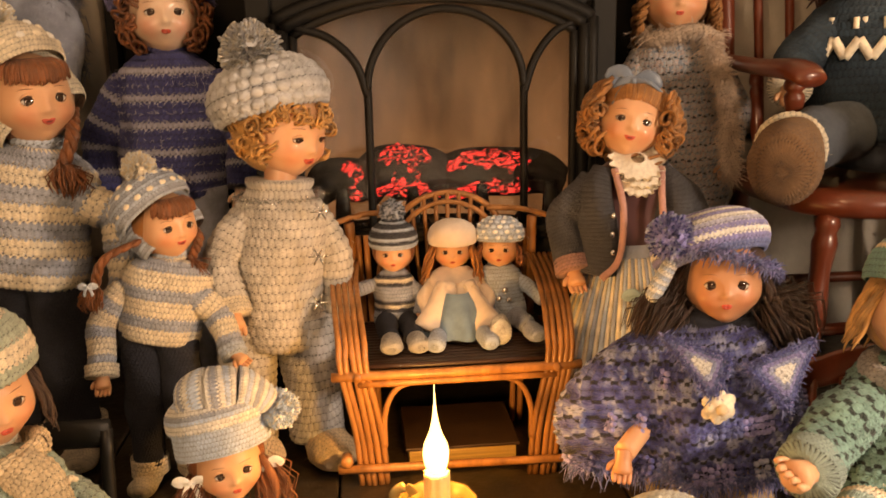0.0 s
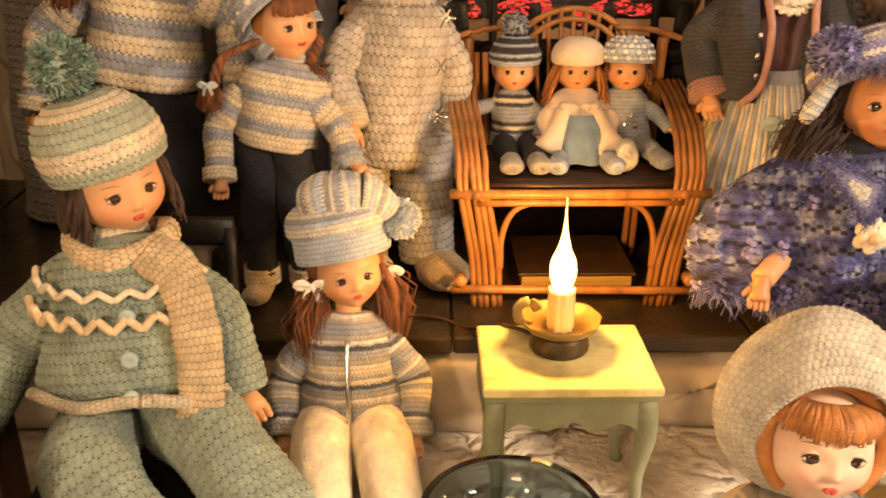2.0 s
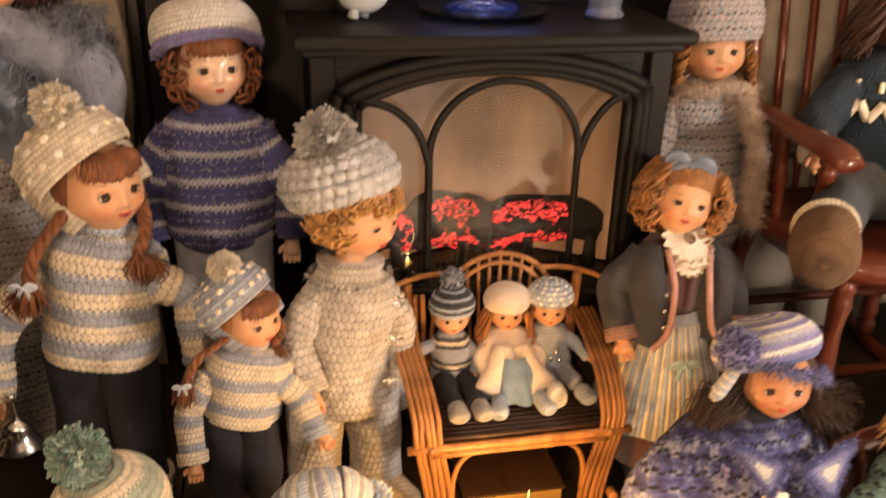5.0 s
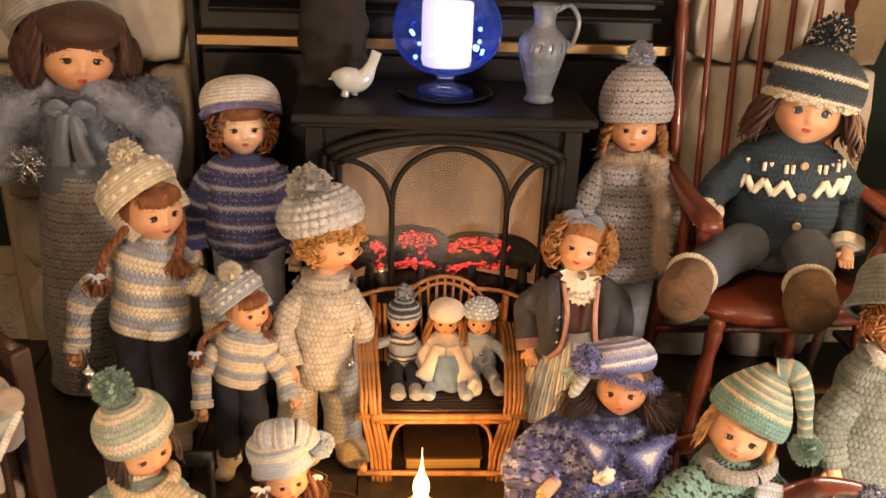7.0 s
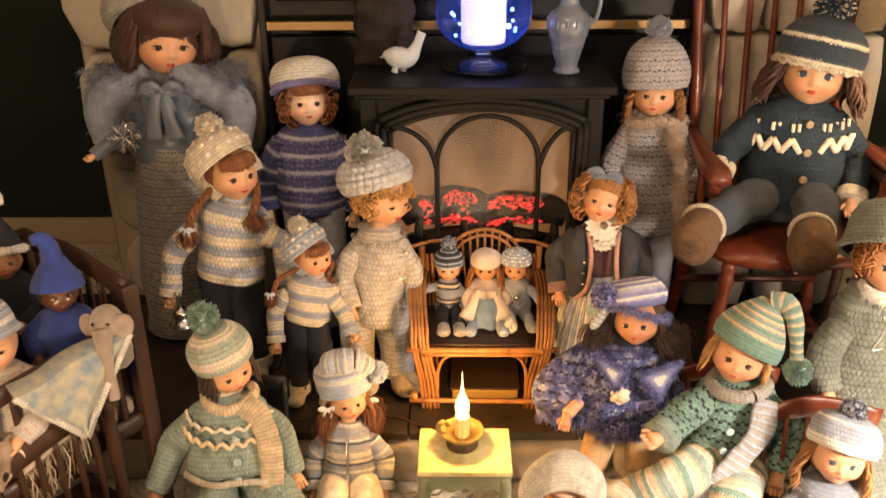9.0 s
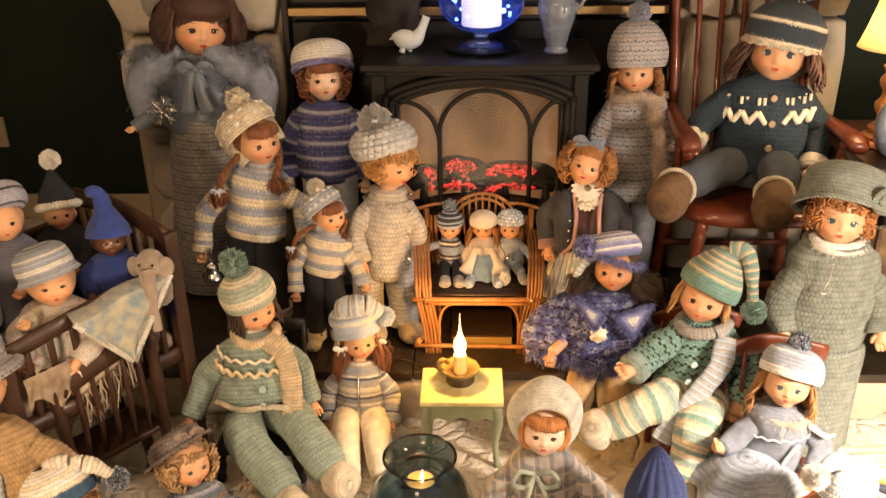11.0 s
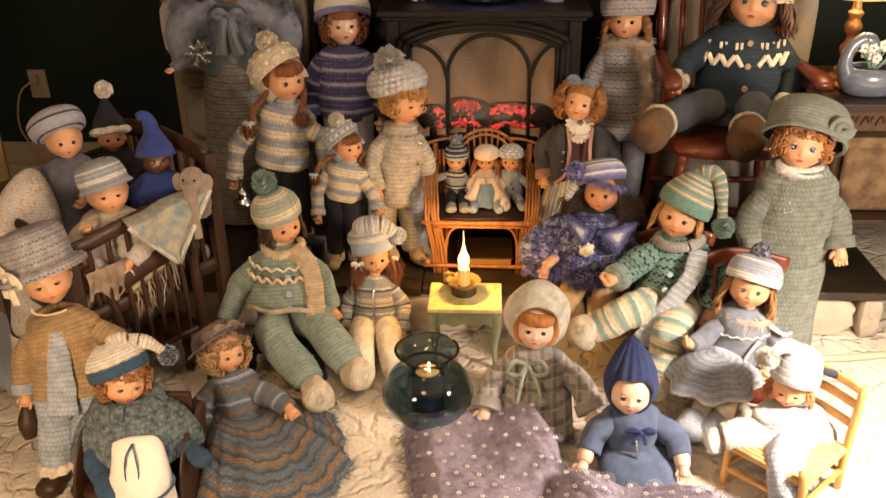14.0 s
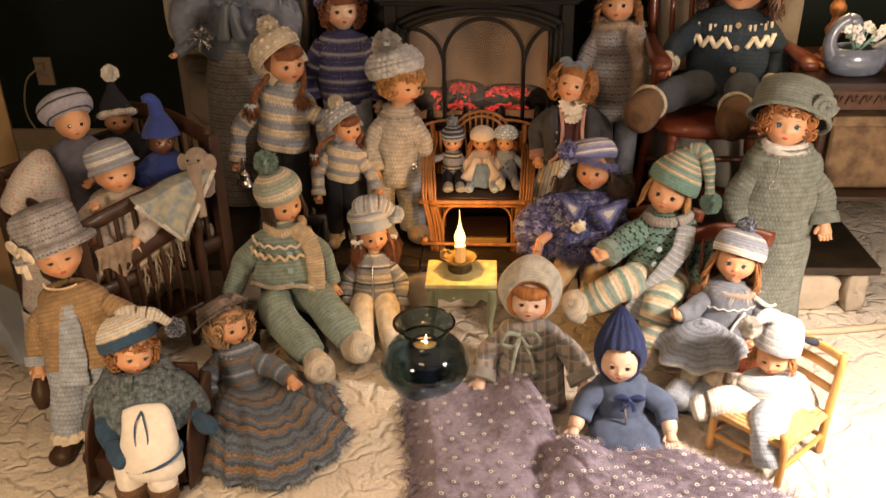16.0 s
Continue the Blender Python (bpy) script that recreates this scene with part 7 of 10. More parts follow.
# a doll in a grey plaid coat and a crocheted bonnet, sitting on the floor
d = Doll((0.255, 0.62, 0), (0.250, 0.648, 0.250), 0.053, yaw=-5, pitch=12, roll=3, skin=PORC, open_eyes=0.8)
d.cap_hair(HAIR_RED, 1.02)
d.bangs(HAIR_RED, 0.30, 22, 0.85, 0.75, 0.10)
BON = yarn("dove_grey_yarn", (0.76, 0.74, 0.66), hole_dark=0.8)
rot = d.rot @ np.array(Euler((radians(-72), 0, 0)).to_matrix())
d.lathe(d.at((0, 0, 0.28)), rot, [(0.94 * d.r, -0.40 * d.r), (1.06 * d.r, -0.44 * d.r), (1.38 * d.r, 0.0 * d.r), (1.52 * d.r, 0.6 * d.r), (1.2 * d.r, 1.15 * d.r), (0.6 * d.r, 1.45 * d.r), (0.05 * d.r, 1.52 * d.r)], BON, knit=(0.0065, 0.007, 0.0016), squash=(1, 1.14))
d.tube([d.at((0.93 * math.cos(a), -0.36, 0.12 + 1.0 * math.sin(a))) for a in np.linspace(-0.9, 4.04, 24)], 0.13 * d.r, HAIR_RED, 8, 60)
d.torso((0.249, 0.645, 0.188), (0.25, 0.615, 0.035), 0.086, 0.078, PLAID, None, 1.15, 0.55)
d.tube([(0.25, 0.60, 0.085), (0.255, 0.55, 0.05), (0.262, 0.50, 0.025)], [(0.09, 0.055), (0.085, 0.05), (0.08, 0.03)], PLAID, 24, 20)
d.arm([(0.180, 0.64, 0.158), (0.145, 0.60, 0.110), (0.132, 0.56, 0.075)], 0.040, 0.034, PLAID, None, cuff=GREY)
d.arm([(0.317, 0.64, 0.158), (0.362, 0.60, 0.112), (0.385, 0.56, 0.075)], 0.040, 0.034, PLAID, None, cuff=GREY)
ty = np.array((0.228, 0.578, 0.190))
for s in (-1, 1):
    d.tube([ty, ty + (s * 0.032, -0.014, 0.016), ty + (s * 0.046, -0.020, -0.010), ty + (s * 0.016, -0.018, -0.018), ty], 0.0048, HATM, knit=(0.005, 0.005, 0.0012))
d.tube([ty, ty + (-0.014, -0.025, -0.04), ty + (-0.022, -0.04, -0.085)], 0.0042, HATM, 8, 16)
d.tube([ty, ty + (0.022, -0.025, -0.035), ty + (0.034, -0.04, -0.070)], 0.0042, HATM, 8, 16)
d.pom(ty + (0.036, -0.045, -0.078), 0.010, HATM, 60)
d.tagged_done("doll in grey plaid coat and crocheted dove grey bonnet")

# a doll in a blue fleece suit with a pointed ribbed hood
d = Doll((0.465, 0.47, 0), (0.450, 0.458, 0.203), 0.050, yaw=-7, pitch=8, roll=3, skin=PORC, open_eyes=0.85)
d.cap_hair(HAIR_BRN, 1.0, 0.05, 0.03)
rot = d.rot @ np.array(Euler((radians(-70), 0, 0)).to_matrix())
d.lathe(d.at((0, 0, 0.12)), rot, [(0.90 * d.r, -0.28 * d.r), (1.02 * d.r, -0.28 * d.r), (1.22 * d.r, 0.2 * d.r), (1.1 * d.r, 0.8 * d.r), (0.6 * d.r, 1.15 * d.r), (0.05 * d.r, 1.25 * d.r)], HOODY, knit=FINE, squash=(1, 1.12))
d.hat([(1.10, 0.66), (1.10, 0.90), (0.93, 1.30), (0.66, 1.75), (0.34, 2.2), (0.04, 2.5)], HOODY, FINE, (0, 12, -4), (0, 0.10, 0.04), (1, 1.05), fold=lambda a, t: 1 + 0.035 * np.cos(a * 16))
d.tube([d.at((0.91 * math.cos(a), -0.24, 0.10 + 1.04 * math.sin(a))) for a in np.linspace(0, 6.283, 30)], 0.12 * d.r, HOODY, knit=FINE, caps=False)
d.torso((0.455, 0.46, 0.152), (0.468, 0.46, 0.02), 0.072, 0.062, FLEECE, None, 1.15, 0.6, collar=HOODY)
d.tube([(0.468, 0.45, 0.05), (0.47, 0.38, 0.04), (0.472, 0.31, 0.022)], [(0.085, 0.04), (0.085, 0.036), (0.07, 0.02)], FLEECE, 20, 18)
d.arm([(0.395, 0.455, 0.130), (0.372, 0.425, 0.098), (0.360, 0.400, 0.078)], 0.036, 0.030, FLEECE, None, hand=False)
d.arm([(0.520, 0.455, 0.130), (0.556, 0.425, 0.098), (0.562, 0.395, 0.076)], 0.036, 0.030, FLEECE, None, hand=False)
for w, v in (((0.356, 0.398, 0.082), (-0.25, -0.62, -0.40)), ((0.563, 0.393, 0.080), (0.05, -0.62, -0.42))):
    w, v = np.array(w), np.array(v) / np.linalg.norm(v)
    d.tube([w - v * 0.012, w + v * 0.012, w + v * 0.026], [0.017, 0.018, 0.014], PORC, 12, 10)
    d.hand(w + v * 0.024, v, 0.019)
d.tube([(0.458, 0.398, 0.142), (0.463, 0.385, 0.10), (0.468, 0.380, 0.05)], 0.0028, SILVER, 6, 14)
bow(d, (0.468, 0.392, 0.142), 0.026, HOODY)
d.tagged_done("baby doll in blue fleece suit and pointed navy hood")

# a doll in a grey-blue knitted dress in a small red chair
d = Doll((0.735, 0.70, 0.10), (0.757, 0.698, 0.340), 0.051, yaw=-17, pitch=10, roll=6, skin=SKIN, iris=IRIS_L)
d.cap_hair(HAIR_GOLD, 1.05)
d.locks(HAIR_GOLD, 1.6, 1.06, 40, 0.13, 0.12, 76, 284, 0.1, 0.22)
d.bangs(HAIR_GOLD, 0.46, 10, 0.5, 0.7, 0.09)
d.hat([(1.16, 0.20), (1.26, 0.26), (1.25, 0.7), (1.10, 1.1), (0.74, 1.38), (0.05, 1.50)], [WHITE] * 3 + [GREYB] * 4 + [WHITE] + [GREYB] * 22, KN, (0, 16, 4), (0, 0.10, 0.02))
d.pom(d.at((0.05, 0.15, 1.72)), 0.023, [GREYB, SLATEB], 220)
DRS = yarn("heather_blue_grey_yarn", (0.245, 0.285, 0.37))
d.torso((0.757, 0.70, 0.276), (0.735, 0.68, 0.145), 0.070, 0.056, DRS, FINE, 1.08, 0.5)
d.fuzz(np.array([(0.757 + 0.05 * math.cos(a), 0.69 + 0.045 * math.sin(a), 0.268) for a in np.linspace(0, 6.28, 30)]), 0.024, 0.0007, MOHAIR, 900, 0.2)
d.tube([(0.80, 0.655, 0.262), (0.83, 0.64, 0.245), (0.85, 0.64, 0.25)], [0.006, 0.005, 0.003], MOHAIR, 8, 10)
zigzag(d, (0.748, 0.693), 0.072, 0.06, 0.232, 0.006, 19, 0.0016, WHITE, 185, 355)
d.arm([(0.690, 0.69, 0.245), (0.648, 0.66, 0.215), (0.618, 0.635, 0.215)], 0.030, 0.024, DRS, FINE, reach=(-0.6, -0.4, 0.6))
d.arm([(0.815, 0.69, 0.245), (0.835, 0.66, 0.20), (0.805, 0.615, 0.165)], 0.030, 0.024, DRS, FINE, reach=(-0.4, -0.5, -0.7))
d.lathe((0.684, 0.640, 0.116), turn(-16, -8, -4), [(0.098, 0.004), (0.106, 0.008), (0.102, 0.018), (0.086, 0.034), (0.070, 0.052), (0.052, 0.068), (0.034, 0.077), (0.016, 0.081), (0.003, 0.083)], [WHITE] * 3 + [ICE, GREYB, ICE, ICE, GREYB] * 5 + [DRS] * 40, knit=FINE, squash=(1.10, 0.95), fold=lambda a, t: 1 + 0.09 * np.cos(a * 8) * (1 - t))
d.tube([(0.775, 0.628, 0.232), (0.75, 0.622, 0.195), (0.735, 0.612, 0.155)], 0.0035, WHITE, 6, 14)
for q in ((0.655, 0.59), (0.705, 0.575)):
    d.leg([(q[0] + 0.03, q[1] + 0.06, 0.10), (q[0], q[1], 0.085), (q[0] - 0.012, q[1] - 0.02, 0.03)], 0.026, 0.022, CREAM, None)
    d.shoe((q[0] - 0.022, q[1] - 0.015, 0.040), (q[0] - 0.050, q[1] - 0.070, 0.040), 0.034, 0.038, ICE, (0.009, 0.009, 0.004))
d.tagged_done("doll in heather blue dress and white-rimmed hat, in small chair")

# a doll in white and pale blue knitting in the pine chair, under the bright lamp
d = Doll((0.80, 0.45, 0.11), (0.795, 0.458, 0.222), 0.043, yaw=-22, pitch=-2, roll=2, skin=SKIN, open_eyes=0.6)
d.cap_hair(HAIR_RED, 1.05)
d.locks(HAIR_RED, 0.9, 1.05, 20, 0.14, 0.1, 60, 300, 0.1, 0.12)
rows = [WHITE, ICE] * 30
d.hat([(1.16, 0.30), (1.26, 0.38), (1.26, 0.85), (1.16, 1.40), (0.92, 1.85), (0.45, 2.08), (0.05, 2.10)], rows, KN, (0, 12, 6), (0, 0.10, 0.16))
d.pom((0.722, 0.425, 0.318), 0.024, WHITE, 420)
d.tube([(0.80, 0.468, 0.300), (0.768, 0.452, 0.332), (0.738, 0.434, 0.330), (0.724, 0.428, 0.322)], [0.022, 0.016, 0.011, 0.008], [WHITE, ICE], knit=FINE)
d.tube([(0.845, 0.46, 0.27), (0.88, 0.455, 0.262), (0.895, 0.452, 0.268)], [0.004, 0.010, 0.004], NAVY, 8, 10)
d.torso((0.80, 0.46, 0.172), (0.805, 0.44, 0.085), 0.076, 0.062, [WHITE, WHITE, ICE], KN, 1.2, 0.6)
d.arm([(0.745, 0.455, 0.155), (0.722, 0.43, 0.11), (0.74, 0.395, 0.085)], 0.028, 0.022, ICE, KN)
d.arm([(0.86, 0.455, 0.155), (0.885, 0.43, 0.11), (0.865, 0.39, 0.085)], 0.028, 0.022, WHITE, KN)
d.leg([(0.785, 0.43, 0.105), (0.70, 0.42, 0.115), (0.655, 0.42, 0.108)], 0.042, 0.032, WHITE, KN)
d.leg([(0.81, 0.42, 0.105), (0.77, 0.35, 0.11), (0.765, 0.31, 0.07), (0.768, 0.30, 0.045)], 0.042, 0.032, ICE, KN)
d.shoe((0.652, 0.42, 0.105), (0.618, 0.418, 0.095), 0.026, 0.03, WHITE, KN)
d.tagged_done("doll in white and pale blue knitting, seated in pine chair")

# a doll in a camel crocheted coat and a brimmed grey hat, standing
d = Doll((-0.785, 0.37, 0), (-0.832, 0.487, 0.452), 0.055, yaw=28, pitch=4, roll=-8, skin=SKIN, open_eyes=0.55)
d.cap_hair(HAIR_BRN, 0.98, 0.12, 0.05)
HATG = yarn("pewter_blue_yarn", (0.40, 0.40, 0.44), hole_dark=0.25, gap=0.28)
d.hat([(1.45, 0.12), (1.62, -0.02), (1.74, 0.10), (1.64, 0.30), (1.36, 0.42), (1.34, 0.70), (1.36, 1.25), (1.24, 1.70), (0.8, 1.94), (0.05, 1.98)], HATG, (0.0105, 0.0095, 0.0034), (0, 14, -4), (0, 0.14, 0.20))
bow(d, d.at((-1.25, -0.6, 0.7)), 0.042, CREAM, turn(-40))
d.tube([(-0.822, 0.472, 0.378), (-0.812, 0.462, 0.345), (-0.795, 0.44, 0.28), (-0.785, 0.415, 0.205)], [(0.040, 0.036), (0.078, 0.056), (0.088, 0.064), (0.100, 0.068)], TAN, knit=(0.0105, 0.0095, 0.0035))
d.tube([(-0.800, 0.412, 0.362), (-0.790, 0.388, 0.32), (-0.783, 0.362, 0.27), (-0.780, 0.334, 0.20)], [(0.016, 0.008), (0.024, 0.010), (0.030, 0.010), (0.034, 0.010)], ICE, knit=(0.0105, 0.0095, 0.0035))
a = np.linspace(0, 2 * math.pi, 26)
d.tube(np.stack([-0.818 + 0.058 * np.cos(a), 0.462 + 0.048 * np.sin(a), 0.360 + 0.012 * np.sin(a)], 1), [(0.010, 0.007)] * 26, TAN, knit=KN, caps=False)
for k in range(17):
    t = radians(200 + 140 * k / 16)
    d.ball((-0.826 + 0.040 * math.cos(t), 0.465 + 0.036 * math.sin(t), 0.394), 0.0032, PEACH, 6)
d.arm([(-0.865, 0.46, 0.345), (-0.895, 0.43, 0.28), (-0.890, 0.395, 0.215)], 0.036, 0.028, TAN, (0.0105, 0.0095, 0.0035), cuff=ICE)
d.arm([(-0.705, 0.46, 0.345), (-0.655, 0.44, 0.29), (-0.63, 0.41, 0.225)], 0.036, 0.028, TAN, (0.0105, 0.0095, 0.0035))
for s in (-1, 1):
    lx = -0.79 + s * 0.04
    d.leg([(lx, 0.41, 0.215), (lx, 0.375, 0.12), (lx - 0.004, 0.35, 0.05)], 0.042, 0.034, ICE, (0.011, 0.011, 0.0045))
    d.lathe((lx - 0.004, 0.35, 0.045), np.eye(3), [(0.040, 0.0), (0.036, 0.012), (0.032, 0.022)], CREAM, 30, 8, fold=lambda a, t: 1 + 0.08 * np.cos(a * 9))
    d.shoe((lx - 0.004, 0.36, 0.024), (lx - 0.008, 0.285, 0.022), 0.026, 0.025, LEATHER)
d.tube([(-0.888, 0.385, 0.185), (-0.885, 0.37, 0.15), (-0.88, 0.365, 0.12)], [(0.012, 0.018), (0.022, 0.026), (0.016, 0.022)], LEATHER, 12, 12)
d.tagged_done("doll in camel crocheted coat and brimmed pewter hat")

# a doll in a teal poncho, white skirt and mittens, on a dark wooden seat
d = Doll((-0.62, 0.32, 0.11), (-0.640, 0.352, 0.282), 0.050, yaw=36, pitch=0, roll=10, skin=SKIN, iris=IRIS_L, open_eyes=0.8)
d.cap_hair(HAIR_GOLD, 1.05)
d.curls(HAIR_GOLD, 46, 50, 310, (-0.5, 0.5), 0.20, 1.04)
d.curls(HAIR_GOLD, 14, 55, 55, (0.46, 0.62), 0.15, 0.98, front=True)
rows = [TEALB] * 4 + [CREAM, WHITE, WHITE] * 8
d.hat([(1.16, 0.16), (1.30, 0.20), (1.30, 0.48), (1.24, 0.8), (1.0, 1.2), (0.6, 1.50), (0.4, 1.58)], rows, KN, (0, 26, -18), (0, 0.16, 0.16))
d.tube([d.at((-0.35, 0.6, 1.28)), d.at((0.2, 0.45, 1.6)), d.at((0.95, 0.1, 1.6)), d.at((1.6, -0.2, 1.25))], [0.026, 0.020, 0.014, 0.009], [CREAM, WHITE], knit=KN)
d.pom(d.at((1.78, -0.25, 1.0)), 0.022, [SLATEB, GREYB], 240)
d.torso((-0.635, 0.35, 0.225), (-0.61, 0.31, 0.12), 0.065, 0.055, TEAL, KN, 1.0, 0.8, collar=TEAL)
d.lathe((-0.63, 0.338, 0.165), turn(0, 6, -6), [(0.038, 0.078), (0.064, 0.070), (0.104, 0.040), (0.122, -0.002), (0.126, -0.040)], TEAL, knit=(0.0125, 0.0115, 0.0065), squash=(1, 0.78), fold=lambda a, t: 1 + 0.06 * t * np.cos(a * 7) + 0.12 * t * np.cos(a) ** 2)
a = np.linspace(0, 2 * math.pi, 24)
d.tube(np.stack([-0.636 + 0.056 * np.cos(a), 0.345 + 0.05 * np.sin(a), 0.228 + 0.004 * np.sin(3 * a)], 1), 0.022, TEAL, knit=KN, caps=False)
d.arm([(-0.700, 0.29, 0.165), (-0.682, 0.245, 0.142), (-0.660, 0.218, 0.130)], 0.030, 0.024, TEALB, KN, mitten=TEALB, reach=(0.5, -0.5, -0.3))
d.arm([(-0.55, 0.32, 0.155), (-0.51, 0.30, 0.15), (-0.49, 0.285, 0.15)], 0.028, 0.022, TEALB, KN, mitten=TEALB)
WHITESKIRT = material("fluffy_white_knit", (0.84, 0.81, 0.76), 0.95, 0, 0.08, 60, 0.6, 420, sheen=0.3)
d.tube([(-0.588, 0.258, 0.206), (-0.587, 0.252, 0.202), (-0.586, 0.243, 0.192), (-0.580, 0.226, 0.160), (-0.574, 0.208, 0.122), (-0.570, 0.198, 0.084), (-0.570, 0.198, 0.078)], [(0.030, 0.012), (0.046, 0.020), (0.052, 0.026), (0.058, 0.032), (0.064, 0.038), (0.068, 0.042), (0.058, 0.034)], WHITESKIRT, 24, 48, knit=KN)
a = np.linspace(0, 2 * math.pi, 40)
d.tube(np.stack([-0.572 + 0.067 * np.cos(a), 0.204 + 0.042 * np.sin(a), 0.116 + 0.020 * np.cos(a) + 0.010 * np.sin(a)], 1), 0.0036, TEALB, 8, 80, caps=False)
for s in (-1, 1):
    d.tube([(-0.586, 0.226, 0.216), (-0.586 + s * 0.010, 0.208, 0.196), (-0.582 + s * 0.014, 0.192, 0.168), (-0.578 + s * 0.010, 0.178, 0.142)], 0.0018, TEALB, 6, 14)
    lx = -0.594 + s * 0.034
    d.leg([(lx, 0.24, 0.10), (lx + 0.004, 0.200, 0.085), (lx + 0.008, 0.185, 0.045)], 0.036, 0.030, WHITESKIRT, KN)
    d.tube([(lx + 0.010, 0.18, 0.02), (lx + 0.010, 0.18, 0.055)], [0.031, 0.034], BROWN, knit=KN)
    d.shoe((lx + 0.010, 0.185, 0.020), (lx + 0.018, 0.130, 0.019), 0.027, 0.021, BROWN, FINE)
d.tagged_done("doll in teal poncho, white skirt and stocking cap, seated")

# a doll in a long dusty blue and rust striped gown, spread over the carpet
d = Doll((-0.46, 0.52, 0), (-0.490, 0.572, 0.212), 0.047, yaw=46, pitch=8, roll=4, skin=SKIN, iris=IRIS_L, open_eyes=0.9)
d.cap_hair(HAIR_ASH, 1.08)
d.curls(HAIR_ASH, 90, 48, 312, (-0.85, 0.55), 0.22, 1.16)
d.curls(HAIR_ASH, 16, 55, 55, (0.52, 0.72), 0.15, 0.98, front=True)
d.hat([(1.62, 0.52), (1.50, 0.62), (1.28, 0.66), (1.26, 0.95), (1.02, 1.26), (0.6, 1.42), (0.05, 1.46)], yarn("brown_blue_marled_yarn", (0.27, 0.20, 0.16), other=(0.16, 0.16, 0.19), scale=150, gap=0.30), (0.0105, 0.0095, 0.0045), (0, 34, -12), (0, 0.22, 0.04), fold=lambda a, t: 1 + 0.09 * np.cos(a * 13) * np.clip(1 - t * 3.2, 0, 1))
bow(d, d.at((0.10, -0.30, 1.42)), 0.026, yarn("marled_bow_yarn", (0.25, 0.19, 0.16)), d.rot)
rows = [PRINC_B, PRINC_B, PRINC_B, PRINC_T, PRINC_B, PRINC_B, GREYB]
d.torso((-0.482, 0.566, 0.158), (-0.455, 0.535, 0.055), 0.060, 0.050, rows, KN, 0.94, 0.7)
for k in range(9):
    t = radians(200 + 140 * k / 8)
    d.ball((-0.48 + 0.045 * math.cos(t), 0.56 + 0.04 * math.sin(t), 0.150), 0.0034, SILVER, 6)
d.arm([(-0.533, 0.55, 0.135), (-0.548, 0.51, 0.085), (-0.515, 0.465, 0.052)], 0.034, 0.027, rows, KN, cuff=PRINC_T, reach=(0.4, -0.7, -0.3))
d.arm([(-0.428, 0.55, 0.135), (-0.375, 0.53, 0.115), (-0.335, 0.505, 0.105)], 0.034, 0.027, rows, KN, reach=(0.6, -0.6, -0.3))
nr, nc = 72, 220
t = np.linspace(0, 1, nr)[:, None]
a = np.linspace(0, 2 * math.pi, nc, endpoint=False)[None]
cx, cy = -0.455 + 0.095 * t, 0.535 - 0.120 * t
rx, ry = 0.05 + 0.125 * t ** 0.9, 0.042 + 0.158 * t ** 0.9
wave = 0.5 * np.cos(a * 6 + 1.1) + 0.45 * np.cos(a * 10 + 2.0 + 0.8 * t) + 0.3 * np.cos(a * 17 + 0.4)
fr = 1 + 0.05 * t * np.cos(a * 6 + 1.1) + 0.035 * t * np.cos(a * 13) + 0.02 * t * np.cos(a * 29)
z = 0.075 * (1 - t) ** 0.8 + 0.013 * np.sin(np.pi * t * 0.9) * (1 + 0.6 * wave) + 0.008 * (1 + 0.6 * wave) * t + 0.006
z = z + 0.0018 * np.sin(t * 60 * math.pi) + 0.035 * np.exp(-((np.cos(a) * 0.3 + 0.1) ** 2) * 40) * np.sin(np.pi * np.clip(t * 1.1, 0, 1)) * (np.sin(a) < 0)
q = np.stack([cx + rx * fr * np.cos(a), cy + ry * fr * np.sin(a), z], -1)
seq = [PRINC_B, SLATEB, PRINC_B, PRINC_B, PRINC_T, PRINC_B, SLATEB, PRINC_T, PRINC_T, PRINC_B, SLATEB, PRINC_B]
d.grid(q, striped(seq * 3), uv=(80.0, 36.0))
d.fuzz(q[-1], 0.012, 0.0012, PRINC_B, 500, 0.5)
d.tagged_done("doll in long dusty blue and rust striped gown on carpet")


# dolls in the crib
def baby(c, r, yaw, skin, suit, **kw):
    d = Doll((c[0], c[1] + 0.01, 0.36), c, r, yaw=yaw, pitch=6, skin=skin, **kw)
    x, y, z = c
    d.torso((x, y + 0.005, z - 1.0 * r), (x, y + 0.01, 0.37), r * 1.75, r * 1.2, suit, FINE if suit is not ROYAL else None, 1.15, 0.6)
    for s in (-1, 1):
        d.arm([(x + s * r * 1.45, y, z - 1.6 * r), (x + s * r * 1.7, y - r * 0.4, z - 2.4 * r), (x + s * r * 1.1, y - r * 1.3, z - 3.0 * r)], r * 0.65, r * 0.5, suit, FINE if suit is not ROYAL else None)
        d.leg([(x + s * r * 0.6, y, 0.395), (x + s * r * 0.8, y - r * 1.6, 0.39)], r * 0.6, r * 0.45, suit, None)
    return d


d = baby((-0.890, 0.80, 0.660), 0.043, 34, SKIN, yarn("dusk_lavender_yarn", (0.19, 0.21, 0.32)))
d.cap_hair(SKIN, 1.0, 0.05)
rows = [PERI_L, PERI_L, NAVY, PERI_L, PERI_L, PERI_L, PERI_L, PERI_L, NAVY, PERI_L, PERI_L, PERI_L]
d.hat([(1.02, 0.22), (1.14, 0.28), (1.44, 0.44), (1.60, 0.85), (1.48, 1.35), (0.95, 1.70), (0.05, 1.80)], rows, FINE, (0, 28, -10), (0, 0.24, 0.04))
d.tagged_done("bald baby doll in lavender-grey knit with navy-banded beret", "dolls in the crib")

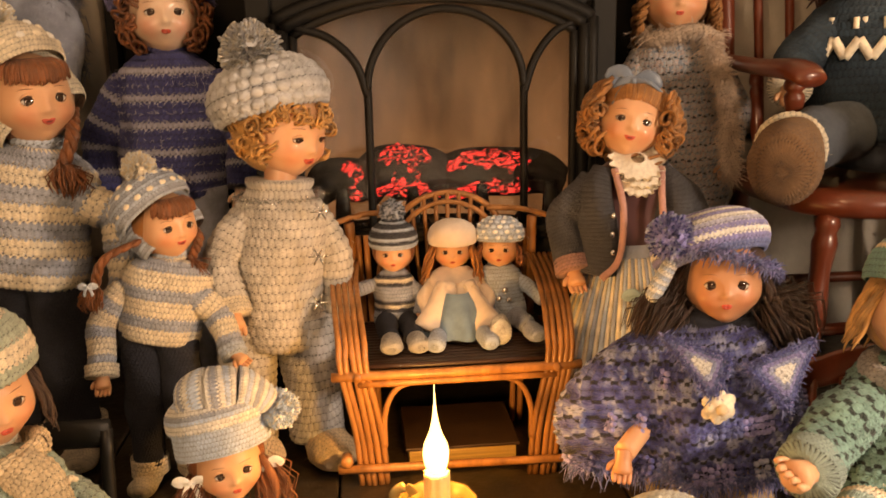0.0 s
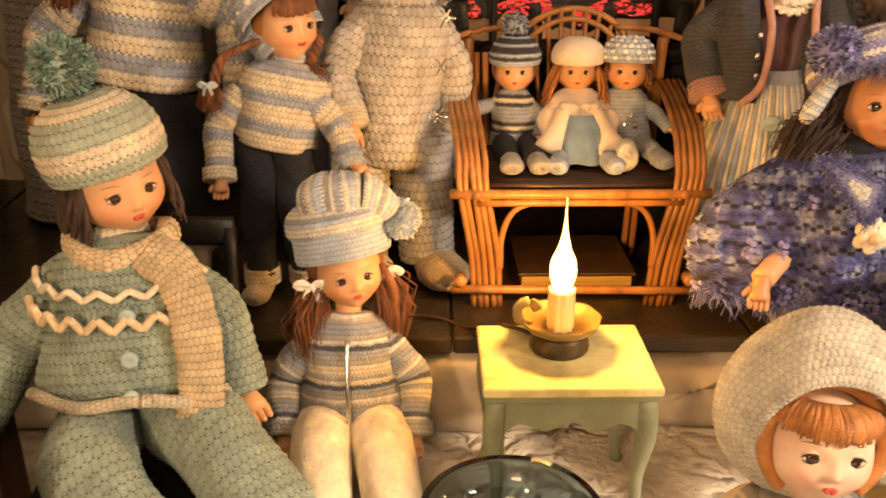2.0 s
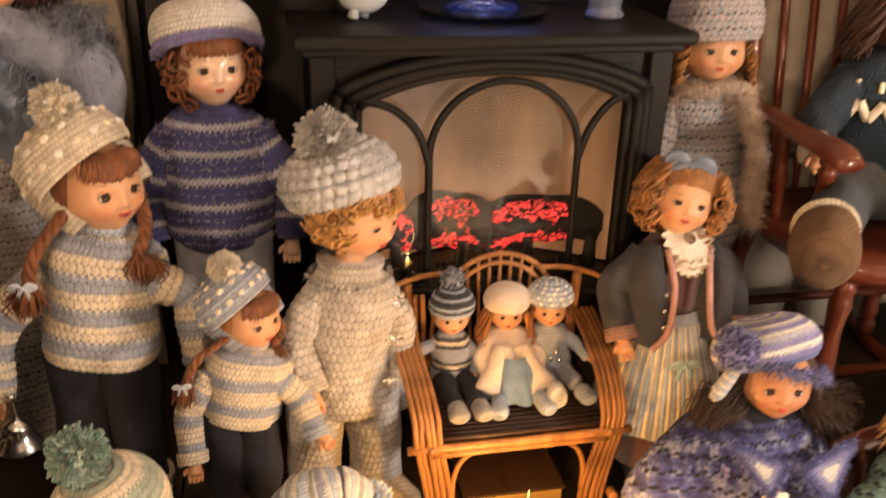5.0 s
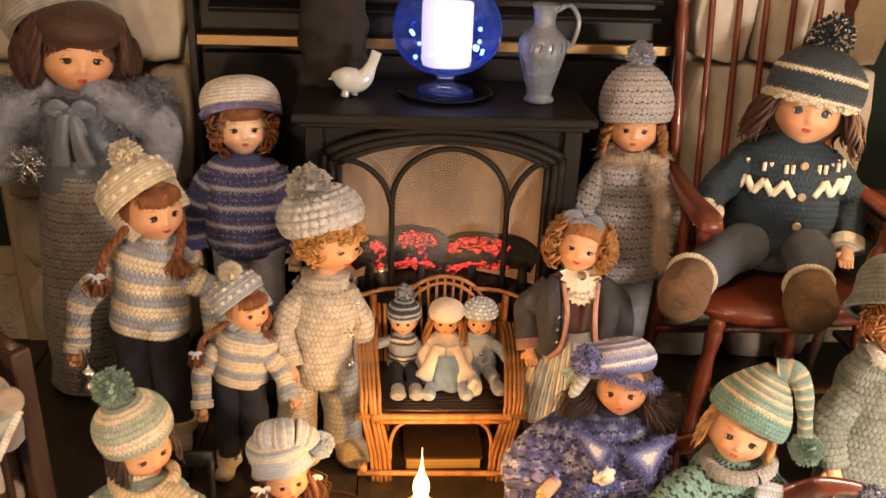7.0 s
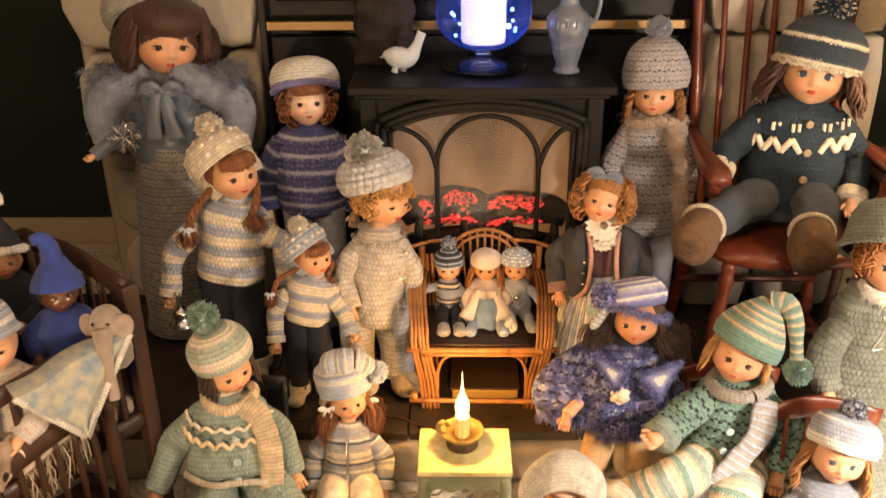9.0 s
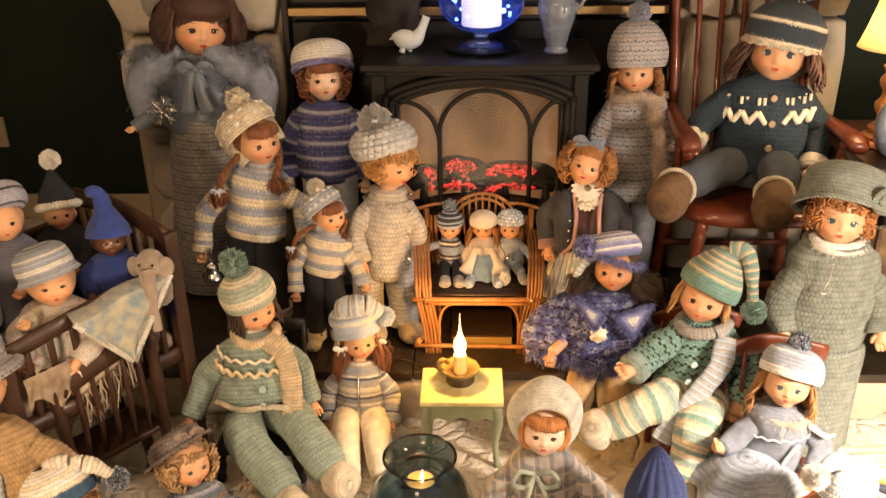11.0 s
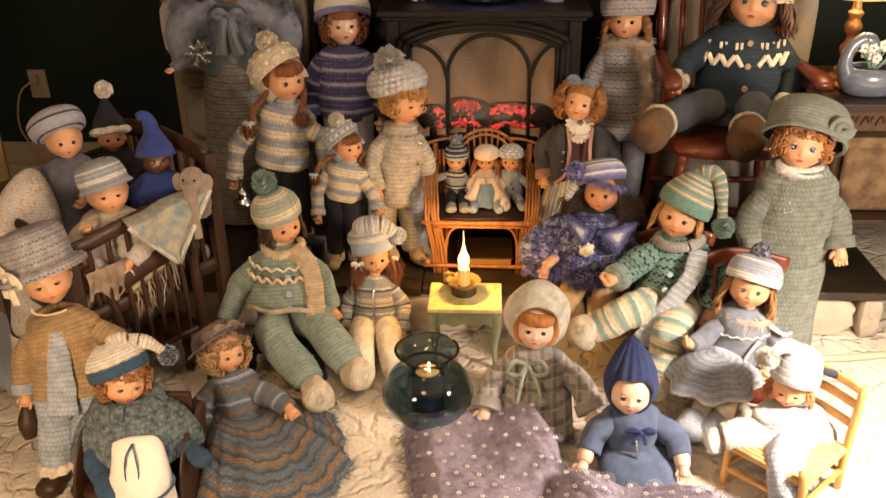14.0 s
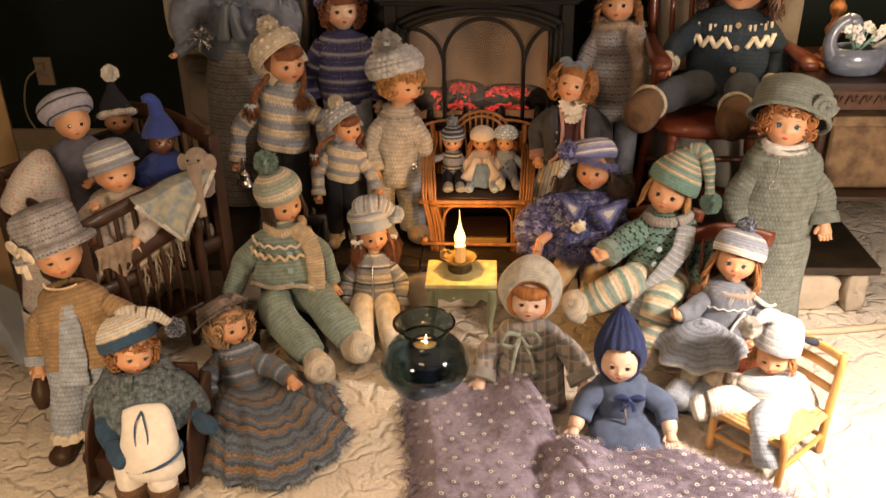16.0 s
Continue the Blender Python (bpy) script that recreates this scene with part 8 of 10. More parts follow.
d = baby((-0.835, 0.935, 0.622), 0.038, 28, TAN_SKIN, NAVY, smile=True)
d.tube(np.array([d.at((1.06 * math.cos(a), 0.10 + 1.06 * math.sin(a), 0.46 - 0.30 * math.sin(a))) for a in np.linspace(0, 6.283, 30)]), 0.24 * d.r, WHITE, knit=KN, caps=False)
d.fuzz(np.array([d.at((1.22 * math.cos(a), 0.10 + 1.18 * math.sin(a), 0.46 - 0.32 * math.sin(a))) for a in np.linspace(0, 6.28, 50)]), 0.008, 0.001, WHITE, 900, 0)
d.hat([(1.05, 0.50), (1.08, 0.8), (0.92, 1.3), (0.5, 2.0), (0.22, 2.6), (0.10, 3.0)], NAVY, FINE, (0, 6, 0))
d.pom(d.at((0.05, 0.1, 3.25)), 0.022, WHITE, 260)
d.tagged_done("smiling doll in navy cap with white brim and pompom", "dolls in the crib")

d = baby((-0.762, 0.702, 0.566), 0.049, 32, SKIN, SPECK, open_eyes=0.6)
d.cap_hair(SKIN, 1.0, 0.05)
rows = [GREYB, ICE, GREYB, GREYB, WHITE, WHITE, GREYB, ICE, GREYB, WHITE, GREYB, GREYB] * 3
d.hat([(1.34, 0.22), (1.27, 0.34), (1.18, 0.50), (1.18, 0.9), (1.02, 1.36), (0.62, 1.60), (0.05, 1.68)], rows, FINE, (0, 12, -10), (0, 0.08, 0.02))
d.arm([(-0.80, 0.69, 0.50), (-0.80, 0.655, 0.495), (-0.785, 0.622, 0.515)], 0.026, 0.022, CREAM, KN, reach=(0.2, -0.8, 0.3))
d.tagged_done("baby doll in striped pale blue bucket hat and cream wrap", "dolls in the crib")

d = baby((-0.690, 0.842, 0.600), 0.037, 32, DARK_SKIN, ROYAL, lips=DARK_SKIN)
d.cap_hair(HAIR_DRK, 1.02, 0.08)
d.hat([(1.32, 0.28), (1.30, 0.4), (1.15, 0.85), (0.75, 1.5), (0.5, 1.9)], ROYAL, None, (0, 6, 4))
d.tube([d.at((0.05, 0.1, 1.75)), d.at((0.0, 0.1, 2.5)), d.at((-0.3, 0.05, 2.95)), d.at((-0.75, 0.0, 2.95))], [0.020, 0.017, 0.014, 0.009], ROYAL, 14, 24)
d.tagged_done("dark-skinned gnome doll in royal blue felt suit and hat", "dolls in the crib")

# a doll turned away in a confetti-knit bonnet, beside the crib
d = Doll((-1.0, 0.70, 0.0), (-0.985, 0.72, 0.50), 0.058, yaw=-120, pitch=0, roll=-14, skin=SKIN)
d.hat([(1.32, -0.60), (1.42, -0.5), (1.28, 0.0), (1.05, 0.7), (0.7, 1.4), (0.3, 1.95), (0.05, 2.1)], SPECK, KN, (0, 10, 0), (0, 0.1, 0.0))
d.torso((-0.985, 0.72, 0.43), (-0.99, 0.72, 0.18), 0.085, 0.07, SPECK, KN, 1.15, 0.6)
d.lathe((-0.99, 0.72, 0.0), np.eye(3), [(0.12, 0.005), (0.11, 0.08), (0.09, 0.20)], SPECK, knit=CRO)
d.tagged_done("doll in confetti-knit bonnet and gown, turned away")

# ---- the electric stove ----
def arch_points(cx, half, z0, z1, n=16, power=1.0):
    """Up one side, round a half ellipse and down the other."""
    p = [(cx - half, z0)]
    for k in range(n + 1):
        a = math.pi * (1 - k / n)
        p.append((cx + half * math.cos(a), z1 + (half * power) * math.sin(a)))
    p.append((cx + half, z0))
    return p


SX = 0.115
stove = empty("electric_stove", (SX, 1.45, HEARTH), "black cast iron electric stove with arched window and glowing logs", "stove")
block("top_plate", (SX, 1.445, 0.862), (0.60, 0.31, 0.020), IRON, stove, bevel=0.3)
block("moulding", (SX, 1.452, 0.846), (0.575, 0.285, 0.014), IRON, stove, bevel=0.3)
for sx in (-1, 1):
    block("side_panel", (SX + sx * 0.262, 1.46, 0.535), (0.022, 0.26, 0.61), IRON, stove)
    block("front_stile", (SX + sx * 0.258, 1.332, 0.535), (0.036, 0.024, 0.61), IRON, stove)
block("back_panel", (SX, 1.585, 0.545), (0.52, 0.012, 0.62), IRON, stove)
block("lower_panel", (SX, 1.335, 0.345), (0.49, 0.02, 0.20), IRON, stove)
block("upper_panel", (SX, 1.340, 0.830), (0.49, 0.014, 0.022), IRON, stove)
block("floor_panel", (SX, 1.46, 0.445), (0.49, 0.24, 0.012), BLACK, stove)
for sx in (-1, 1):
    for y in (1.35, 1.56):
        rod("leg", [(SX + sx * 0.25, y, 0.25), (SX + sx * 0.262, y - 0.004, 0.20), (SX + sx * 0.272, y - 0.008, HEARTH)], [0.028, 0.02, 0.024], IRON, stove)
# arched surround in stepped mouldings
door = Shape()
for k, (w, h, y, r) in enumerate(((0.238, 0.0, 1.322, 0.011), (0.224, -0.010, 1.314, 0.009), (0.210, -0.020, 1.318, 0.007))):
    pts = [(SX - w, y, 0.455 - h * 0)] + [(SX + w * math.sin(t) / math.sin(1.0), y, 0.785 + h + 0.050 * (math.cos(t) - math.cos(1.0)) / (1 - math.cos(1.0))) for t in np.linspace(-1.0, 1.0, 15)] + [(SX + w, y, 0.455)]
    door.tube([pts[0], np.array(pts[1]) - (0, 0, 0.03), pts[1]], r, IRON, 8, 8)
    door.tube(pts[1:-1], r, IRON, 8, 40, side=(0, 1, 0))
    door.tube([pts[-2], np.array(pts[-2]) - (0, 0, 0.03), pts[-1]], r, IRON, 8, 8)
    door.tube([(SX - w, y, 0.455 + 0.008 * k), (SX + w, y, 0.455 + 0.008 * k)], r, IRON, 8, 4)
surround = door.done("door_frame", (SX, 1.32, 0.62), stove)
up = Shape()
n = 30
xs = np.linspace(-0.245, 0.245, n)
topz = 0.765 + 0.050 * np.clip(1 - (xs / 0.21) ** 2, 0, 1)
up.grid(np.stack([np.stack([SX + xs, np.full(n, 1.334), topz], -1), np.stack([SX + xs, np.full(n, 1.334), np.full(n, 0.828)], -1)]), IRON, wrap=False)
up.done("arch_panel", (SX, 1.334, 0.81), stove)
# gothic tracery: a round-headed middle light and two half arches
mid = [(SX + 0.015 + q[0], 1.316, q[1]) for q in arch_points(0.0, 0.118, 0.46, 0.685, 18, 0.98)]
rod("tracery", mid[1:-1], 0.0062, IRON, stove, 8, rings=60, side=(0, 1, 0))
for sx in (-1, 1):
    rod("tracery", [(SX + 0.015 + sx * 0.118, 1.316, 0.46), (SX + 0.015 + sx * 0.118, 1.316, 0.58), (SX + 0.015 + sx * 0.118, 1.316, 0.69)], 0.0062, IRON, stove, 8)
    rod("tracery", [(SX + 0.015 + sx * 0.118, 1.316, 0.675), (SX + 0.015 + sx * 0.135, 1.316, 0.725), (SX + 0.010 + sx * 0.168, 1.316, 0.762), (SX + sx * 0.208, 1.316, 0.778)], 0.0062, IRON, stove, 8, rings=24, side=(0, 1, 0))
s = Shape()
s.box((SX, 1.343, 0.625), (0.43, 0.003, 0.36), CLEARG, bevel=0.02)
pane = s.done("glass_pane", (SX, 1.343, 0.625), stove, smooth=False)
pane.visible_shadow = False
s = Shape()
xs, zs = np.meshgrid(np.linspace(-0.235, 0.235, 24), np.linspace(0.455, 0.825, 20))
s.grid(np.stack([SX + xs, 1.50 - 0.10 * (xs / 0.235) ** 2, zs], -1), SCREEN, wrap=False)
s.done("flame_screen", (SX, 1.48, 0.64), stove, "lit amber flame screen")
rl = random.Random(7)

def ember_log(x0, x1, top, r, glow0, glow1):
    """A lumpy charred log whose front glows between glow0 and glow1."""
    c = np.array(((x0 + x1) / 2, 1.405, top - r))
    xs = np.linspace(x0, x1, 6)
    dz = np.array([-0.020, -0.003, 0.0, -0.004, -0.006, -0.024])
    log = Shape()
    log.tube([(x, 1.405, top - r + h) for x, h in zip(xs, dz)], [(r * 0.75, r * 0.6), (r, r * 0.95), (r * 1.02, r), (r * 0.95, r), (r, r * 0.9), (r * 0.7, r * 0.55)], CHAR, 28, 40, side=(0, 1, 0), wobble=0.008)
    ob = log.done("log", c, stove, "charred log")
    a = np.linspace(-0.75, 1.15, 26)[None]
    t = np.linspace(0, 1, 40)[:, None]
    x = glow0 + (glow1 - glow0) * t
    k = np.clip((x - x0) / (x1 - x0), 0, 1)
    zz = top - r + np.interp(k, np.linspace(0, 1, 6), dz)
    rr = r * (1.10 + 0.05 * np.sin(x * 160 + a * 5) + 0.04 * np.sin(x * 310 - a * 9)) * (0.55 + 0.45 * np.sin(np.pi * t) ** 0.35)
    g = Shape()
    g.grid(np.stack([x + 0 * a, 1.405 - rr * np.cos(a), zz + rr * np.sin(a)], -1), EMBERBED, wrap=False)
    g.done("ember", c, ob, "glowing red ember cracks")


ember_log(0.003, 0.133, 0.595, 0.046, 0.016, 0.113)
ember_log(0.117, 0.327, 0.582, 0.040, 0.132, 0.277)
ember_log(-0.077, 0.033, 0.570, 0.034, -0.037, 0.003)
ember_log(0.098, 0.182, 0.542, 0.026, 0.113, 0.167)
s = Shape()
for k in range(90):
    s.ball((SX + rl.uniform(-0.2, 0.2), rl.uniform(1.36, 1.40), 0.455 + rl.uniform(0, 0.016)), rl.uniform(0.005, 0.010), CHAR, 6)
tagged(s.done("coal_bed", (SX, 1.38, 0.46), stove), kind="stuff")
for k in range(4):
    gx = -0.034 + 0.110 * k
    rod("grate_bar", [(gx, 1.348, 0.455), (gx, 1.347, 0.50), (gx, 1.348, 0.532)], [(0.013, 0.004), (0.012, 0.004), (0.008, 0.003)], IRON, stove, 8)

# on the stove: milk glass bird, cobalt bowl on a plate, pitcher, a dark figurine
TOP = 0.873
bird = Shape()
bx, by = -0.085, 1.435
bird.tube([(bx - 0.052, by, TOP + 0.040), (bx - 0.044, by, TOP + 0.044), (bx - 0.022, by, TOP + 0.042), (bx + 0.008, by, TOP + 0.038), (bx + 0.032, by, TOP + 0.046), (bx + 0.050, by, TOP + 0.075), (bx + 0.064, by, TOP + 0.108)],
          [(0.002, 0.002), (0.014, 0.014), (0.026, 0.028), (0.028, 0.030), (0.020, 0.024), (0.007, 0.014), (0.004, 0.013)], MILK, 20, 40, side=(0, 1, 0))
bird.tube([(bx - 0.050, by, TOP + 0.042), (bx - 0.060, by, TOP + 0.040)], [0.005, 0.0012], MILK, 8, 5)
for q in (-0.010, 0.012):
    bird.tube([(bx - 0.004 + q, by + q, TOP + 0.020), (bx - 0.008 + q, by + q, TOP + 0.002)], [0.008, 0.012], MILK, 10, 5)
bird.v = [(q - (bx, by, TOP)) * (0.80, 0.80, 0.86) + (bx + 0.012, by, TOP) for q in bird.v]
tagged(bird.done("glass_bird", (bx, by, TOP)), "white milk glass bird figurine on the stove", "figurine")

bowl = empty("candle_bowl", (0.121, 1.46, TOP), "cobalt blue footed glass bowl with a lit candle inside", "candle holder")
s = Shape()
s.lathe((0.121, 1.46, TOP), np.eye(3), [(0.001, 0.012), (0.048, 0.012), (0.060, 0.010), (0.050, 0.018), (0.020, 0.026), (0.017, 0.036), (0.024, 0.046), (0.060, 0.058), (0.095, 0.085), (0.112, 0.125), (0.108, 0.165), (0.088, 0.205), (0.084, 0.205), (0.103, 0.165), (0.107, 0.125), (0.091, 0.090), (0.057, 0.064), (0.001, 0.056)], BLUEGLASS, 48, 80)
gb = s.done("glass_bowl", (0.121, 1.46, TOP), bowl)
gb.visible_shadow = False
s = Shape()
s.lathe((0.121, 1.46, TOP + 0.066), np.eye(3), [(0.001, 0.0), (0.050, 0.002), (0.052, 0.02), (0.052, 0.13), (0.048, 0.142), (0.001, 0.138)], WICKGLOW, 32, 24)
s.done("pillar_candle", (0.121, 1.46, TOP + 0.07), bowl, "glowing pinkish white pillar candle")
for k in range(14):
    a = k * 2.4
    s = Shape()
    p = (0.121 + 0.075 * math.cos(a), 1.46 + 0.075 * math.sin(a), TOP + 0.085 + 0.012 * (k % 6))
    s.ball(p, 0.0042, LEDB, 8)
    s.done("led_light", p, bowl, "tiny blue led light")
plate = Shape()
plate.lathe((0.121, 1.46, TOP), np.eye(3), [(0.001, 0.002), (0.06, 0.002), (0.10, 0.008), (0.104, 0.011), (0.098, 0.011), (0.06, 0.006), (0.001, 0.006)], SMOKEG, 48, 26)
tagged(plate.done("glass_plate", (0.121, 1.46, TOP)), "shallow clear blue glass plate under the bowl", "plate")

pit = empty("pitcher", (0.315, 1.43, TOP), "pale blue glazed ceramic pitcher with relief scrolls", "pitcher")
s = Shape()
s.lathe((0.315, 1.43, TOP), np.eye(3), [(0.001, 0.0), (0.030, 0.0), (0.031, 0.007), (0.026, 0.014), (0.029, 0.030), (0.041, 0.075), (0.049, 0.105), (0.047, 0.130), (0.030, 0.148), (0.022, 0.160), (0.026, 0.188), (0.034, 0.198), (0.028, 0.192), (0.018, 0.165), (0.02, 0.15)], CERAM, 40, 60, fold=lambda a, t: 1 + 0.03 * np.cos(a * 12) * np.sin(np.pi * np.clip((t - 0.15) * 2.2, 0, 1)))
s.done("body", (0.315, 1.43, TOP), pit)
rod("handle", [(0.360, 1.43, TOP + 0.112), (0.376, 1.43, TOP + 0.122), (0.384, 1.43, TOP + 0.165), (0.364, 1.43, TOP + 0.196), (0.338, 1.43, TOP + 0.184)], 0.0052, CERAM, pit, 10, rings=26)
for k in range(8):
    a = math.pi + math.pi * k / 7
    p = np.array((0.315 + 0.0495 * math.cos(a), 1.43 + 0.0495 * math.sin(a), TOP + 0.115))
    rod("relief_scroll", [p + (0, 0, 0.012), p + (0.003, -0.001, 0.004), p + (0, -0.001, -0.008)], 0.0022, CERAM, pit, 6)

fig = Shape()
fx, fy = -0.115, 1.535
fig.tube([(fx, fy, TOP), (fx, fy, TOP + 0.06), (fx, fy, TOP + 0.13), (fx, fy, TOP + 0.20), (fx, fy, TOP + 0.26)], [(0.075, 0.042), (0.07, 0.04), (0.072, 0.04), (0.06, 0.036), (0.05, 0.034)], CHAR, 24, 30, wobble=0.007)
tagged(fig.done("carved_figure", (fx, fy, TOP)), "dark carved wooden figure standing on the stove", "figure")

# ---- the willow bench ----
bench = empty("willow_bench", (0.115, 1.19, HEARTH), "small bent willow twig bench on the hearth", "bench")
rb = random.Random(3)
for sx in (-1, 1):
    for k in range(5):
        o = (k - 2) * 0.0085
        x0 = 0.115 + sx * 0.118 + o
        x1 = 0.115 + sx * 0.140 + o
        j = lambda: rb.uniform(-0.0015, 0.0015)
        rod("leg_twig", [(x0 + j(), 1.098 + abs(o) * 0.2, HEARTH + 0.001), (x0 + sx * 0.006 + j(), 1.093, 0.235), (x1 + j(), 1.090, 0.33), (x1 + sx * 0.002 + j(), 1.100, 0.362), (x1 + sx * 0.006, 1.145, 0.395), (x1 + sx * 0.010, 1.215, 0.415), (x1 + sx * 0.008, 1.275, 0.432)], [0.0046, 0.0046, 0.0044, 0.0044, 0.0042, 0.004, 0.0034], TWIG, bench, 7, rings=26, label="bent bundled willow twig")
    for k in range(2):
        x0 = 0.115 + sx * (0.118 - 0.012 * k)
        rod("back_leg", [(x0, 1.275, HEARTH + 0.001), (x0 + sx * 0.004, 1.28, 0.30), (x0 + sx * 0.01, 1.285, 0.47)], 0.005, TWIG, bench, 7, rings=12)
    rod("brace", [(0.115 + sx * 0.102, 1.094, 0.215), (0.115 + sx * 0.100, 1.094, 0.265), (0.115 + sx * 0.082, 1.094, 0.300), (0.115 + sx * 0.04, 1.094, 0.312)], 0.0042, TWIG, bench, 7, rings=20)
    rod("side_rail", [(0.115 + sx * 0.135, 1.08, 0.322), (0.115 + sx * 0.135, 1.29, 0.322)], 0.006, TWIG, bench, 8)
rod("front_rail", [(-0.055, 1.090, 0.322), (0.115, 1.088, 0.322), (0.285, 1.090, 0.322)], 0.0068, TWIG, bench, 8, rings=10)
rod("front_rail", [(-0.02, 1.089, 0.310), (0.25, 1.089, 0.310)], 0.005, TWIG, bench, 8, rings=6)
rod("back_rail", [(-0.04, 1.285, 0.322), (0.27, 1.285, 0.322)], 0.006, TWIG, bench, 8, rings=6)
rod("runner", [(-0.052, 1.086, 0.188), (0.282, 1.086, 0.184)], 0.006, TWIG, bench, 8, rings=6)
for x in (-0.040, 0.268):
    rod("peg", [(x, 1.080, 0.200), (x, 1.10, 0.200)], 0.008, TWIG, bench, 10, rings=4)
for k in range(17):
    y = 1.098 + 0.011 * k
    rod("seat_twig", [(-0.03, y, 0.331 + rb.uniform(-0.001, 0.001)), (0.115, y, 0.330), (0.26, y, 0.331)], 0.0046, WOOD_DK, bench, 6, rings=4)
hoop = [(0.012, 1.288, 0.335), (0.022, 1.29, 0.43), (0.060, 1.292, 0.505), (0.125, 1.294, 0.530), (0.190, 1.292, 0.505), (0.226, 1.29, 0.43), (0.236, 1.288, 0.335)]
rod("back_hoop", hoop, 0.0046, TWIG, bench, 8, rings=50, side=(0, 1, 0))
rod("back_hoop", [(a + (0.115 - a) * 0.10, b - 0.003, c - 0.014) for a, b, c in hoop], 0.004, TWIG, bench, 8, rings=50, side=(0, 1, 0))
for k in range(11):
    x = 0.035 + 0.018 * k
    zt = 0.530 - 0.10 * abs((x - 0.125) / 0.1) ** 2.4
    rod("back_spindle", [(0.125 + (x - 0.125) * 0.75, 1.288, 0.335), (x, 1.291, zt)], 0.0032, TWIG, bench, 6, rings=4)
for sx in (-1, 1):
    rod("arm_bow", [(0.115 + sx * 0.07, 1.289, 0.505), (0.115 + sx * 0.13, 1.286, 0.500), (0.115 + sx * 0.185, 1.275, 0.480), (0.115 + sx * 0.19, 1.24, 0.455)], 0.0045, TWIG, bench, 8, rings=20)
    rod("back_post", [(0.115 + sx * 0.135, 1.286, 0.33), (0.115 + sx * 0.14, 1.287, 0.49)], 0.008, TWIG, bench, 8, rings=6)

book = empty("book", (0.125, 1.20, HEARTH), "thick old book with gilt page edges, lying on the slate", "book")
block("page_block", (0.125, 1.200, HEARTH + 0.018), (0.155, 0.135, 0.024), PAGES, book, bevel=0.06)
block("cover", (0.125, 1.203, HEARTH + 0.033), (0.165, 0.145, 0.005), LEATHER, book, bevel=0.3)
block("cover", (0.125, 1.203, HEARTH + 0.003), (0.165, 0.145, 0.005), LEATHER, book, bevel=0.3)
block("spine", (0.125, 1.278, HEARTH + 0.018), (0.165, 0.006, 0.030), LEATHER, book, bevel=0.3)

# ---- little painted table with the electric candle ----
tab = empty("doll_table", (0.074, 0.90, 0), "small sage green doll table with a pale lemon top", "table")
s = Shape()
s.box((0.074, 0.900, 0.186), (0.196, 0.150, 0.012), YELP, bevel=0.25)
s.done("tabletop", (0.074, 0.9, 0.186), tab, "pale lemon painted top", smooth=False)
block("top_edge", (0.074, 0.900, 0.177), (0.192, 0.146, 0.007), SAGEP, tab)
for sy in (-1, 1):
    s = Shape()
    n = 24
    xs = np.linspace(-0.086, 0.086, n)
    low = 0.140 + 0.012 * np.cos(xs / 0.086 * math.pi * 3) * 0.5 - 0.012 * (np.abs(xs / 0.086) ** 4)
    y = 0.900 + sy * 0.064
    f = np.stack([np.stack([0.074 + xs, np.full(n, y - 0.005), np.full(n, 0.1735)], -1), np.stack([0.074 + xs, np.full(n, y - 0.005), low], -1), np.stack([0.074 + xs, np.full(n, y + 0.005), low], -1), np.stack([0.074 + xs, np.full(n, y + 0.005), np.full(n, 0.1735)], -1)])
    s.grid(f, SAGEP, wrap=False)
    s.done("apron", (0.074, y, 0.16), tab, smooth=False)
for sx in (-1, 1):
    block("side_apron", (0.074 + sx * 0.084, 0.900, 0.157), (0.009, 0.118, 0.033), SAGEP, tab)
    for sy in (-1, 1):
        x, y = 0.074 + sx * 0.082, 0.900 + sy * 0.062
        rod("leg", [(x, y, 0.172), (x + sx * 0.003, y + sy * 0.002, 0.130), (x - sx * 0.002, y - sy * 0.002, 0.065), (x + sx * 0.001, y + sy * 0.001, 0.020), (x + sx * 0.005, y + sy * 0.004, 0.001)], [0.012, 0.0125, 0.008, 0.007, 0.009], SAGEP, tab, 10, rings=20)

can = empty("electric_candle", (0.069, 0.915, 0.192), "electric candle in a scalloped cream tin holder, switched on", "candle")
C = np.array((0.069, 0.915, 0.192))
s = Shape()
s.lathe(C, np.eye(3), [(0.001, 0.001), (0.032, 0.001), (0.033, 0.016), (0.030, 0.024), (0.026, 0.024)], OLDTIN, 32, 18)
s.done("base", C, can, "tarnished brown metal base")
s = Shape()
s.lathe(C, np.eye(3), [(0.014, 0.024), (0.028, 0.025), (0.040, 0.030), (0.046, 0.040), (0.045, 0.041), (0.038, 0.033), (0.024, 0.028), (0.014, 0.027)], CREAMTIN, 64, 24, fold=lambda a, t: 1 + 0.045 * np.cos(a * 10) * t)
s.done("drip_pan", C, can, "scalloped cream drip pan")
s = Shape()
s.lathe(C, np.eye(3), [(0.0148, 0.026), (0.0150, 0.050), (0.0146, 0.076), (0.013, 0.077), (0.001, 0.076)], WAX, 48, 18, fold=lambda a, t: 1 + 0.07 * np.cos(a * 9))
s.done("sleeve", C, can, "ribbed ivory candle sleeve")
s = Shape()
s.lathe(C + (0, 0, 0.076), np.eye(3), [(0.009, 0.0), (0.0130, 0.010), (0.0152, 0.022), (0.0136, 0.036), (0.0078, 0.050), (0.0034, 0.068), (0.0012, 0.088), (0.0003, 0.110)], FLAME, 20, 30)
fl = s.done("flame_bulb", C + (0, 0, 0.07), can, "glowing flame-shaped bulb")
fl.visible_shadow = False
